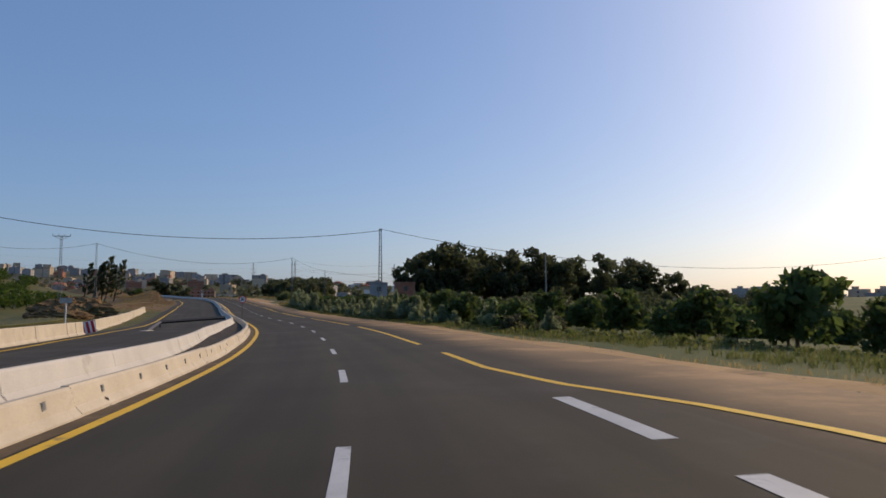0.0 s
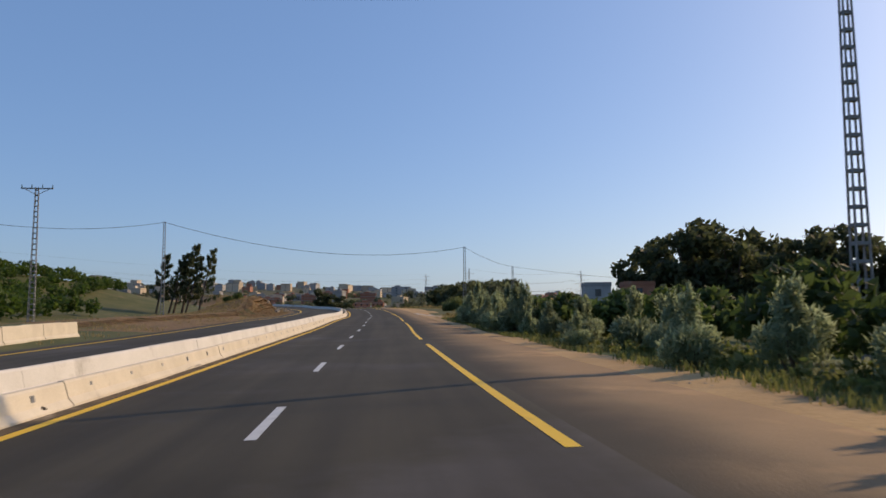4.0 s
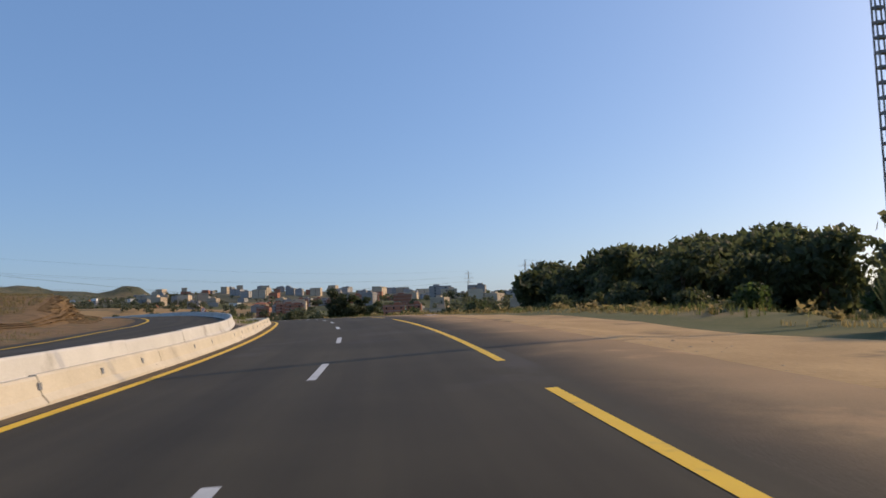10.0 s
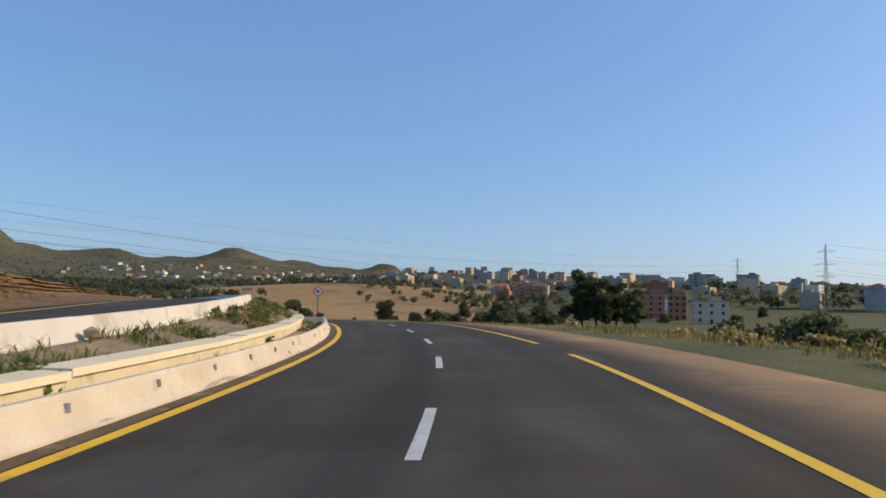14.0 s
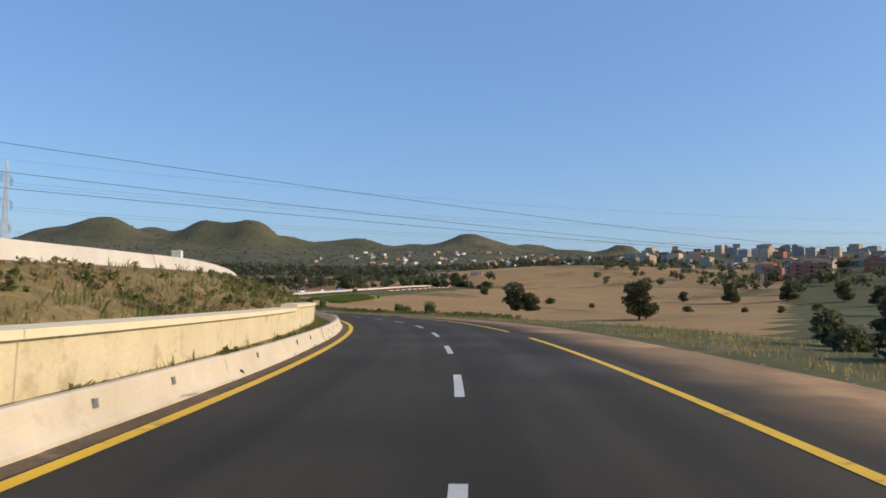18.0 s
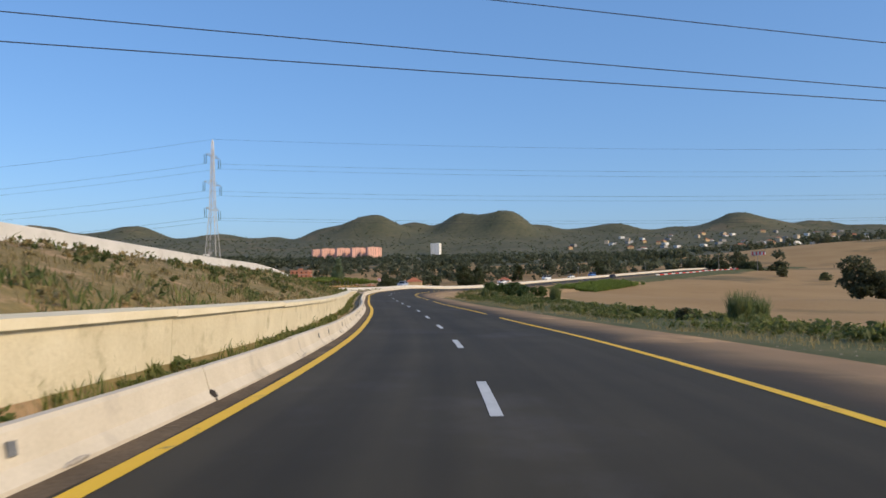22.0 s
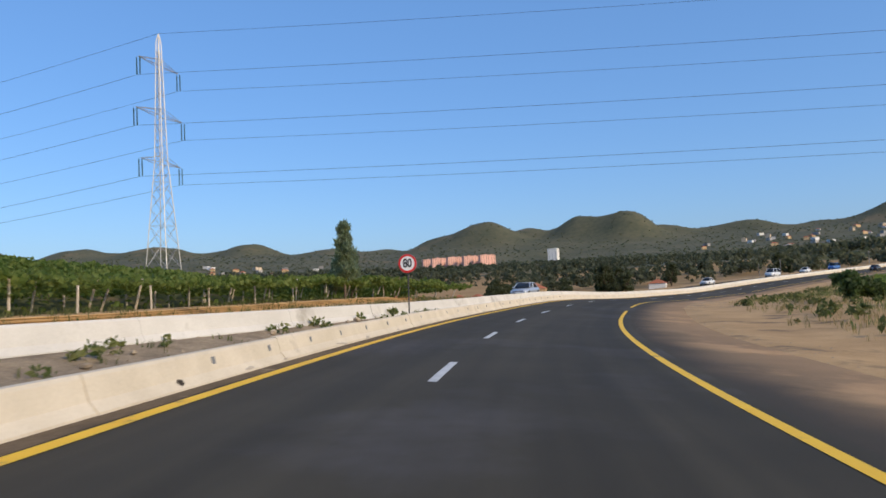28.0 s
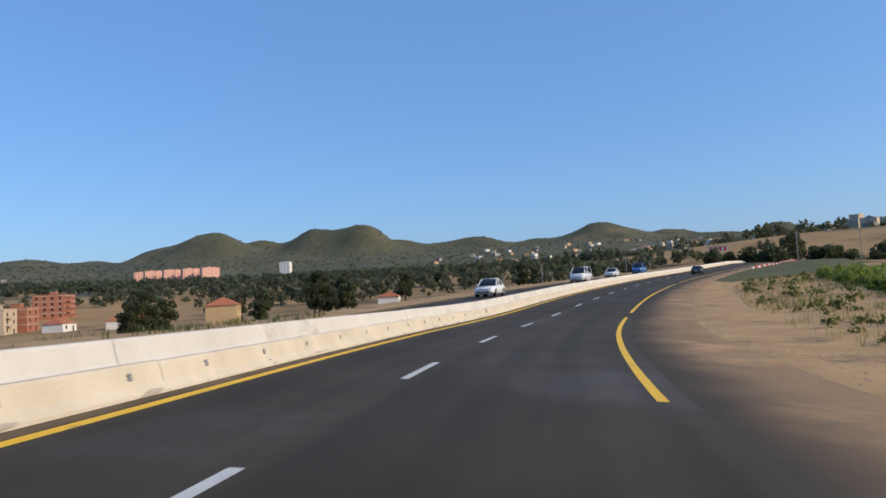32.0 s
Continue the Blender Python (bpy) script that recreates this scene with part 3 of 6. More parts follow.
cb = np.degrees(np.arctan2(-(cx - HUB[0]), cy - HUB[1]) - SWING)
pick = np.zeros(cx.shape, int)
patch = wave(cx, cy, 95, 3.0) + 0.6 * wave(cx, cy, 41, 1.0)
pick[patch > 0.75] = 1
pick[(cb < 22) & (cr < 900)] = 1
pick[(gd[:-1, :-1] > 9) & (gs[:-1, :-1] < 200) & (cy < 330)] = 3
pick[(gd[:-1, :-1] < -12) & (gs[:-1, :-1] < 620)] = 1
pick[(cr > 950) & (patch < 0.5)] = 2
pick[cr > 1350] = 2
gme.polygons.foreach_set("material_index", pick.ravel().astype(np.int32))
ground = new("ground", gme)
tagged(ground, "rolling dry fields and scrub-covered hills", "ground", kind="structure")


CRUMBS = mat("dark asphalt crumbs", (0.022, 0.020, 0.018), (0.07, 0.06, 0.05), 0.95, 2.0, 18, 0.6)

# ---------------------------------------------------------------- verges
def jitter(s, d, size, seed=0.0):
    p = at(s, d)
    return wave(p[:, 0], p[:, 1], size, seed)


def verge_right(s):
    rows = [(WIDE + BEYOND + 0 * s - 0.35 + 0.15 * jitter(s, 10 + 0 * s, 1.9), -0.07 + 0 * s)]
    base = np.interp(s, ROAD_S, ROAD_Z)
    for d in (10.7, 11.7, 13.0, 15.0, 17.5, 20.5, 24.0, 29.0, 34.0):
        dd = d + 0 * s
        p = at(s, dd)
        g = ground_z(p[:, 0], p[:, 1]) + 0.55
        own = p[:, 2] * 0 - 0.02 - 0.10 * smoothstep(10.5, 13, dd) + 0.05 * smoothstep(10.5, 11.5, dd) * jitter(s, dd, 2.3) + 0.10 * jitter(s, dd, 7.0, 1.0) * (d > 11)
        # grassy bank beside the reed thicket
        own = own + (0.7 + (0.5 + 0.35 * jitter(s, dd, 2.6, 3.0) + 0.3 * jitter(s, dd, 1.1, 5.0)) * smoothstep(200, 208, s) * (1 - smoothstep(238, 250, s))) * smoothstep(17.0, 21, dd) * smoothstep(185, 205, s) * (1 - smoothstep(250, 270, s))
        w = smoothstep(13, 27, dd)
        h = (1 - w) * own + w * (g - p[:, 2] + 0.1 * jitter(s, dd, 5.0))
        if d > 30:
            h = h - 1.2
        rows.append((dd, h))
    return rows


def zone(name, s0, s1, f, material, label, category="ground", step=2.0, shade=True):
    ob = strip(name, np.arange(s0, s1 + 0.1, step), f, material, shade)
    return tagged(ob, label, category, kind="structure")


zone("verge_1", -50, 156, lambda s: verge_right(s)[:3], DIRT, "narrow strip of trodden dirt beside the shoulder")
zone("verge_9", -50, 156, lambda s: verge_right(s)[2:], LUSH, "grassy verge of weeds beyond the strip of dirt")
zone("verge_2", 156, 200, lambda s: verge_right(s)[:4], DIRT, "bare dirt verge with dried white patches")
zone("verge_6", 200, 262, lambda s: verge_right(s)[:5], DIRT, "flat sandy dirt below a rough weedy bank")
zone("verge_7", 156, 200, lambda s: verge_right(s)[3:], GRASS, "dry grass beyond the bare dirt")
zone("verge_8", 200, 262, lambda s: verge_right(s)[4:], GRASS, "rough weedy bank beyond the sandy dirt")
zone("verge_3", 262, 492, verge_right, GRASS, "dry grassy verge falling to the fields")
zone("verge_4", 492, 700, verge_right, DIRT, "sandy turnout of ochre dirt and gravel")
zone("verge_5", 700, 940, verge_right, GRASS, "dry grassy verge")

# between the two barriers
def between(s):
    d2, h2 = keyed(SECOND_D, s), keyed(SECOND_H, s)
    wall = (s > 255.5) & (s < 491.5)
    hw = np.where(wall, keyed(WALL_H, s) - 0.12, 0)
    lip = np.where(wall, -2.35, np.minimum(-0.95, (d2 - 0.8) / 2))
    rows = [(-0.80 + 0 * s, 0.02 + 0.02 * jitter(s, -0.8 + 0 * s, 1.3)), (np.where(wall, -1.85, -0.9), 0.06 + np.where(wall, 0.14 * smoothstep(366, 376, s) * (1 - smoothstep(392, 408, s)) * (0.8 + 0.3 * jitter(s, -1.6 + 0 * s, 1.9)), 0)), (lip, np.where(wall, hw, 0.10 + 0.4 * (h2 - 0.15)))]
    for k in (0.25, 0.5, 0.75):
        rows.append((lip + (d2 - lip) * k, np.where(wall, hw, 0.1) + (h2 + 0.05 - np.where(wall, hw, 0.1)) * k ** 0.85 + 0.06 * jitter(s, lip * (1 - k) + d2 * k, 1.7, k)))
    rows.append((d2 + 0.05, h2 + 0.03))
    rows.append((d2 - 0.2, h2 - 0.1))
    return rows


WALL_H = [(256, 0.42), (266, 0.47), (300, 0.55), (311, 0.68), (326, 1.06), (347, 1.06), (357, 1.2), (400, 1.15), (442, 1.02), (469, 0.8), (480, 0.62), (492, 0.46)]
zone("median_1", -30, 240, between, CRUMBS, "strip of asphalt crumbs between two barriers")
zone("median_2", 240, 296, between, RUBBLE, "rubble and weeds between two barriers")
zone("median_3", 296, 494, between, SLOPE, "grassy slope between a retaining wall and an upper barrier")
zone("median_4", 494, 940, between, RUBBLE, "rubble strip between two barriers")

# stepped retaining wall with a cap
wall = new("retaining_wall")
tagged(wall, "cream painted retaining wall with a stepped coping", "wall", kind="structure")
a = 256.0
while a < 491:
    b = min(a + 9.5, 491.7)
    s = np.linspace(a + 0.01, b - 0.01, 8)
    top = float(keyed(WALL_H, (a + b) / 2))
    body = strip("wall_section", s, lambda q: [(-1.95 + 0 * q, -0.3 + 0 * q), (-1.90 + 0 * q, top - 0.1 + 0 * q), (-2.25 + 0 * q, top - 0.1 + 0 * q), (-2.25 + 0 * q, -0.3 + 0 * q)], WALLP, False, True)
    cap = strip("coping", s, lambda q: [(-1.82 + 0 * q, top - 0.1 + 0 * q), (-1.82 + 0 * q, top + 0.02 + 0 * q), (-2.45 + 0 * q, top + 0.05 + 0 * q), (-2.45 + 0 * q, top - 0.1 + 0 * q)], CAPM, False, True)
    body.parent = wall
    cap.parent = wall
    a = b

# ---------------------------------------------------------------- opposite carriageway
def second_road(s):
    d2, h2 = keyed(SECOND_D, s), keyed(SECOND_H, s)
    return [(d2 - 0.35, h2 - 0.02), (d2 - 4.5, h2 - 0.03), (d2 - 8.6, h2 - 0.10)]


opposite = strip("opposite_road", S_ALL[S_ALL > -31], second_road, ASPHALT)
tagged(opposite, "asphalt of the opposite carriageway", "road", kind="structure")
opp_line = strip("opposite_edge_line", S_ALL[S_ALL > -31], lambda s: [(keyed(SECOND_D, s) - 7.3, keyed(SECOND_H, s) - 0.064), (keyed(SECOND_D, s) - 7.5, keyed(SECOND_H, s) - 0.066)], YELLOW)
tagged(opp_line, "faded yellow edge line of the opposite carriageway", "road marking", kind="structure")
CUT_H = [(-60, 0.4), (60, 0.4), (110, 0.5), (150, 0.5), (176, 0.6), (182, 1.1), (188, 2.4), (200, 2.8), (212, 1.9), (226, 0.7), (252, 0.6), (263, 1.3), (274, 2.6), (290, 2.7), (305, 1.6), (330, 0.8), (480, 0.5), (565, 0.5), (605, -0.8), (960, -0.8)]
CUT_D = [(-60, 12.5), (110, 14.0), (140, 14.5), (160, 13), (178, 11.2), (206, 11.2), (222, 12.5), (240, 13.5), (960, 12.5)]


def verge_left(s):
    d2, h2 = keyed(SECOND_D, s), keyed(SECOND_H, s)
    ch, cd = keyed(CUT_H, s), keyed(CUT_D, s)
    rows = [(d2 - 8.55, h2 - 0.12), (d2 - 9.6, h2 - 0.12 + 0.05 * jitter(s, d2 - 9.6, 2.0))]
    rough = 0.25 * jitter(s, d2 - 12, 2.1) + 0.2 * jitter(s, d2 - 12, 0.9, 2.0)
    crag = lambda k: 0.75 * jitter(s, d2 - 12 - 3 * k, 1.7, k) + 0.6 * jitter(s, d2 - 12 - 5 * k, 0.6, k + 2.0)
    big = smoothstep(0.6, 2.0, ch)
    rows += [(d2 - cd + 0.3 * big * crag(0.3), h2 + 0.08 * ch + 0.05 * rough)]
    # ledges of harder earth with worn gullies between
    for q, out in ((0.16, 0.0), (0.30, 0.55), (0.36, 0.30), (0.52, 0.95), (0.58, 0.62), (0.74, 1.25), (0.80, 0.95), (0.93, 1.5)):
        rows.append((d2 - cd - 0.25 - out * np.maximum(1.0, ch / 2.0) + 0.42 * big * crag(q), h2 + ch * q * (1 + 0.07 * crag(q + 0.4))))
    rows.append((d2 - cd - 3.2, h2 + ch + 0.1 * rough))
    dd = d2 - cd - 8
    p = at(s, dd)
    rows.append((dd, np.maximum(h2 + ch * np.where(s < 232, 0.5, 1.02), ground_z(p[:, 0], p[:, 1]) + 0.3 - p[:, 2]) + 0.1 * rough))
    dd = d2 - cd - 16
    p = at(s, dd)
    rows.append((dd, ground_z(p[:, 0], p[:, 1]) - p[:, 2] - 0.8))
    return rows


zone("left_verge_1", -30, 126, verge_left, GRASS, "weedy verge with dirt heaps beside the opposite carriageway")
zone("earth_cut_1", 126, 238, verge_left, CUT, "raw ochre earth cut beside the opposite carriageway", step=0.45, shade=False)
zone("earth_cut_2", 238, 352, verge_left, CUT, "raw ochre earth cut beside the opposite carriageway", step=0.6, shade=False)
zone("left_verge_2", 352, 940, verge_left, DIRT, "dirt strip between the opposite carriageway and the vineyard")

# ---------------------------------------------------------------- standing things on the land
def tree_of(objects):
    from mathutils.bvhtree import BVHTree
    vs, fs = [], []
    for ob in objects:
        k = len(vs)
        vs += [tuple(v.co) for v in ob.data.vertices]
        fs += [tuple(i + k for i in f.vertices) for f in ob.data.polygons]
    return BVHTree.FromPolygons(vs, fs)


LAND = tree_of([o for o in scene.objects if o.type == "MESH" and o.name.split("_")[0] in ("ground", "verge", "left", "earth", "median", "opposite", "road", "shoulder") and "line" not in o.name])


def down(x, y):
    hit = LAND.ray_cast(Vector((x, y, 900.0)), Vector((0, 0, -1)))
    return hit[0].z if hit[0] is not None else float(ground_z(np.array([x]), np.array([y]))[0])


def spot(s, d):
    p = at(s, d)
    return float(p[0]), float(p[1])


def leaf_mat(name, a, b, gleam=0.6, through_=0.64):
    """Foliage: two greens chosen leaf by leaf, part of the light passing through."""
    m = bpy.data.materials.new(name)
    m.use_nodes = True
    nt = m.node_tree
    n, li = nt.nodes, nt.links
    bs = n["Principled BSDF"]
    bs.inputs["Roughness"].default_value = gleam
    geo = n.new("ShaderNodeNewGeometry")
    oi = n.new("ShaderNodeObjectInfo")
    mix = n.new("ShaderNodeMix")
    mix.data_type = "RGBA"
    mix.inputs["A"].default_value = (*a, 1)
    mix.inputs["B"].default_value = (*b, 1)
    li.new(geo.outputs["Random Per Island"], mix.inputs["Factor"])
    hsv = n.new("ShaderNodeHueSaturation")
    pr = n.new("ShaderNodeMapRange")
    pr.inputs["To Min"].default_value, pr.inputs["To Max"].default_value = 0.8, 1.2
    li.new(oi.outputs["Random"], pr.inputs["Value"])
    li.new(pr.outputs[0], hsv.inputs["Value"])
    li.new(mix.outputs["Result"], hsv.inputs["Color"])
    li.new(hsv.outputs["Color"], bs.inputs["Base Color"])
    tr = n.new("ShaderNodeBsdfTranslucent")
    li.new(hsv.outputs["Color"], tr.inputs["Color"])
    ms = n.new("ShaderNodeMixShader")
    ms.inputs[0].default_value = through_
    li.new(bs.outputs[0], ms.inputs[1])
    li.new(tr.outputs[0], ms.inputs[2])
    li.new(ms.outputs[0], n["Material Output"].inputs["Surface"])
    MATS[name] = m
    return m


DARK_LEAF = leaf_mat("dark green leaves", (0.055, 0.073, 0.033), (0.12, 0.135, 0.06))
OLIVE_LEAF = leaf_mat("olive grey leaves", (0.06, 0.07, 0.034), (0.14, 0.145, 0.075))
BRIGHT_LEAF = leaf_mat("bright green leaves", (0.05, 0.10, 0.014), (0.11, 0.17, 0.03))
FIG_LEAF = leaf_mat("dark fig leaves", (0.05, 0.085, 0.022), (0.10, 0.145, 0.042))
VINE_LEAF = leaf_mat("vine leaves", (0.125, 0.19, 0.03), (0.27, 0.33, 0.075))
TAMARISK = leaf_mat("feathery grey green twigs", (0.19, 0.24, 0.14), (0.33, 0.385, 0.23), 0.6, 0.8)
REED_LEAF = leaf_mat("reed blades", (0.10, 0.14, 0.045), (0.22, 0.24, 0.10))
DRY_GRASS = leaf_mat("dry grass blades", (0.19, 0.155, 0.06), (0.42, 0.32, 0.15))
GREEN_GRASS = leaf_mat("green grass blades", (0.085, 0.125, 0.032), (0.25, 0.25, 0.085))
FAR_LEAF = leaf_mat("far woods", (0.075, 0.095, 0.05), (0.19, 0.195, 0.11))
BARK = mat("grey brown bark", (0.07, 0.05, 0.035), (0.16, 0.12, 0.09), 0.95, 3, 25, 0.8)


def leaf_cloud(rng, clumps, n, size, long=1.7, up=0.0):
    """Single leaves scattered through the outer part of a set of ellipsoid clumps; gives vertices and faces."""
    c = np.array(clumps, float)
    vol = np.cbrt(c[:, 3] * c[:, 4] * c[:, 5]) ** 2
    k = rng.choice(len(c), n, p=vol / vol.sum())
    v = rng.normal(size=(n, 3))
    v /= np.linalg.norm(v, axis=1)[:, None]
    r = np.where(rng.uniform(0, 1, n) < 0.09, rng.uniform(1.0, 1.22, n), rng.uniform(0.4, 1.05, n) ** 0.6)
    p = c[k, :3] + v * c[k, 3:6] * r[:, None]
    a = rng.normal(size=(n, 3)) + np.array([0, 0, up]) + 0.5 * v * (up > 0)
    a /= np.linalg.norm(a, axis=1)[:, None]
    nn = v + 0.7 * rng.normal(size=(n, 3))
    b = np.cross(a, nn)
    b /= np.linalg.norm(b, axis=1)[:, None] + 1e-9
    s = size * rng.uniform(0.6, 1.4, n)[:, None]
    a, b = a * s * long / 2, b * s / 2
    lift = np.cross(a, b)
    lift = lift / (np.linalg.norm(lift, axis=1)[:, None] + 1e-9) * s * 0.12
    vs = np.stack([p - a, p + b + lift, p + a, p - b + lift], 1).reshape(-1, 3)
    return vs, [(4 * i, 4 * i + 1, 4 * i + 2, 4 * i + 3) for i in range(n)]


def cloud_part(name, rng, clumps, n, size, material, parent, long=1.7, up=0.0, label=""):
    vs, fs = leaf_cloud(rng, clumps, n, size, long, up)
    ob = new(name, mesh(name, vs, fs, material))
    ob.parent = parent
    if label:
        ob["label"] = label
    return ob


KINDS = {}


def broadleaf(rng, h, w, n, size, material, base=0.3, name="tree"):
    """Bent tapered trunk with limbs into an uneven crown of clumps."""
    top = new(name)
    bm = bmesh.new()
    bend = rng.uniform(-0.06, 0.06, 2) * h
    fork = Vector((bend[0], bend[1], h * base * 1.1))
    rod(bm, (0, 0, -0.4), fork * 0.5, 0.030 * h, 0.024 * h, 8)
    rod(bm, fork * 0.49, fork, 0.024 * h, 0.020 * h, 8)
    clumps = []
    m = int(rng.integers(15, 20))
    for i in range(m + (6 if base < 0.15 else 0)):
        a = i * 2.4 + rng.uniform(-0.4, 0.4)
        q = rng.uniform(0.25, 1.0) if i else 0.1
        z = h * (base + (1 - base) * rng.uniform(0.12, 0.93 - 0.3 * q))
        if i >= m:
            z = h * rng.uniform(0.14, 0.42)
        cx, cy = w * 0.62 * q * math.cos(a), w * 0.62 * q * math.sin(a)
        r = w * rng.uniform(0.17, 0.36)
        clumps.append((cx, cy, z, r, r, r * rng.uniform(0.6, 0.95)))
        rod(bm, fork * 0.95, (cx * 0.85, cy * 0.85, z - r * 0.2), 0.010 * h, 0.004 * h, 5)
    part("trunk", bm, BARK, top)
    cloud_part("crown", rng, clumps, n, size, material, top)
    return top


def feather_tree(rng, h, w, n, size, material, name="tree", puff=0.105):
    """Open feathery conifer: thin trunk, upswept sprays, leaning top."""
    top = new(name)
    bm = bmesh.new()
    lean = rng.uniform(-0.05, 0.12) * h
    rod(bm, (0, 0, -0.4), (lean * 0.4, 0, h * 0.5), 0.02 * h, 0.012 * h, 7)
    rod(bm, (lean * 0.4, 0, h * 0.49), (lean, 0, h * 0.97), 0.012 * h, 0.003 * h, 6)
    clumps = []
    for i in range(22):
        q = 0.27 + 0.73 * i / 21
        a = i * 2.4
        r = w * (1.05 - q) * rng.uniform(0.5, 1.1) + 0.05 * w
        x, y, z = lean * q + r * math.cos(a), r * math.sin(a), h * q
        rod(bm, (lean * q * 0.9, 0, z - r * 0.35), (x, y, z + r * 0.15), 0.005 * h, 0.002 * h, 4)
        for f in (0.45, 0.75, 1.0):
            k = w * puff * rng.uniform(0.7, 1.4)
            clumps.append((lean * q + r * f * math.cos(a), r * f * math.sin(a), z - r * 0.35 + r * 0.5 * f, k, k, k * 1.25))
    part("trunk", bm, BARK, top)
    cloud_part("crown", rng, clumps, n, size, material, top, 4.2, 1.3)
    return top


def shrub(rng, h, w, n, size, material, long=1.7, up=0.0, wisp=0.0, name="bush"):
    top = new(name)
    bm = bmesh.new()
    clumps = []
    for i in range(9):
        a, q = i * 2.4, rng.uniform(0.1, 1.0)
        z = h * rng.uniform(0.28, 0.72) * (1.1 - 0.45 * q)
        x, y, r = w * 0.6 * q * math.cos(a), w * 0.6 * q * math.sin(a), w * rng.uniform(0.28, 0.42)
        clumps.append((x, y, z, r, r, min(r, z) * 1.05))
        rod(bm, (x * 0.15, y * 0.15, -0.2), (x, y, z + r * 0.3), 0.02 * h, 0.006 * h, 5)
    for i in range(int(wisp * 9)):
        a = i * 2.1
        x, y = w * 0.35 * rng.uniform(0, 1) * math.cos(a), w * 0.35 * rng.uniform(0, 1) * math.sin(a)
        clumps.append((x, y, h * rng.uniform(0.75, 1.0), w * 0.07, w * 0.07, h * 0.2))
    part("stem", bm, BARK, top)
    cloud_part("foliage", rng, clumps, n, size, material, top, long, up)
    return top


def blades(rng, xs, ys, zs, h, w, lean=0.35):
    """Thin bent blades, two faces each, from their feet."""
    n = len(xs)
    hh = h * rng.uniform(0.5, 1.25, n)
    a = rng.uniform(0, 6.283, n)
    b = rng.uniform(0, 6.283, n)
    le = lean * rng.uniform(0.2, 1.3, n) * hh
    ww = w * rng.uniform(0.6, 1.4, n) / 2
    dx, dy = np.cos(a) * ww, np.sin(a) * ww
    lx, ly = np.cos(b) * le, np.sin(b) * le
    rows = [(xs - dx, ys - dy, zs - 0.03), (xs + dx, ys + dy, zs - 0.03), (xs + dx * 0.7 + lx * 0.35, ys + dy * 0.7 + ly * 0.35, zs + hh * 0.6), (xs - dx * 0.7 + lx * 0.35, ys - dy * 0.7 + ly * 0.35, zs + hh * 0.6), (xs + lx, ys + ly, zs + hh)]
    vs = np.stack([np.stack(r, -1) for r in rows], 1).reshape(-1, 3)
    fs = []
    for i in range(n):
        k = 5 * i
        fs += [(k, k + 1, k + 2, k + 3), (k + 3, k + 2, k + 4)]
    return vs, fs


def reed_clump(rng, h, w, n, name="reed_clump"):
    top = new(name)
    q, a = w * np.sqrt(rng.uniform(0, 1, n)), rng.uniform(0, 6.283, n)
    vs, fs = blades(rng, q * np.cos(a), q * np.sin(a), 0 * q, h, 0.13, 0.28)
    ob = new("foliage", mesh("foliage", vs, fs, REED_LEAF))
    ob.parent = top
    return top


SPECS = {
    "grove": lambda r: broadleaf(r, 20.0, 8.5, 3000, 0.76, DARK_LEAF, 0.06),
    "thicket": lambda r: broadleaf(r, 8.6, 5.0, 2100, 0.46, DARK_LEAF, 0.05),
    "broad": lambda r: broadleaf(r, 8.0, 4.2, 2800, 0.33, OLIVE_LEAF, 0.06),
    "gum": lambda r: broadleaf(r, 13.0, 5.0, 2600, 0.50, DARK_LEAF, 0.1),
    "feather": lambda r: feather_tree(r, 7.6, 2.3, 1050, 0.14, DARK_LEAF, "tree", 0.07),
    "plume": lambda r: feather_tree(r, 7.0, 1.9, 4200, 0.13, TAMARISK, "tree", 0.20),
    "tamarisk": lambda r: shrub(r, 3.2, 1.6, 2600, 0.085, TAMARISK, 4.5, 1.0, 1.7, "tamarisk_bush"),
    "fig": lambda r: broadleaf(r, 2.7, 1.9, 900, 0.22, FIG_LEAF, 0.16),
    "bush": lambda r: shrub(r, 2.2, 1.8, 760, 0.22, OLIVE_LEAF, 1.6),
    "darkbush": lambda r: shrub(r, 2.4, 2.2, 760, 0.26, DARK_LEAF, 1.6),
    "reed": lambda r: reed_clump(r, 4.2, 1.6, 520),
    "orchard": lambda r: broadleaf(r, 3.4, 2.2, 900, 0.30, BRIGHT_LEAF, 0.2),
}
SAYS = {
    "grove": ("tall dense dark green broadleaf tree in a field grove", "tree", "trees of the dark grove"),
    "thicket": ("dense dark green tree in a roadside thicket", "tree", "trees of the thicket"),
    "broad": ("rounded olive green tree standing in a dry field", "tree", "field trees"),
    "gum": ("tall dark gum tree in the valley", "tree", "valley trees"),
    "plume": ("olive grey feathery tamarisk tree beside the vineyard", "tree", "tamarisk trees"),
    "feather": ("dark feathery conifer with upswept sprays", "tree", "feathery conifers"),
    "tamarisk": ("wispy grey green tamarisk bush beside the road", "bush", "tamarisk row"),
    "fig": ("low spreading green fig tree in a planted field", "fig tree", "fig field"),
    "bush": ("rounded grey green bush on dry grass", "bush", "roadside bushes"),
    "darkbush": ("low dark green bush on the verge", "bush", "dark bushes"),
    "reed": ("tall green reed clump beside the road", "reeds", "reed bed"),
    "orchard": ("small round orchard tree on the green hillside", "tree", "orchard trees"),
}
prnd = random.Random(11)


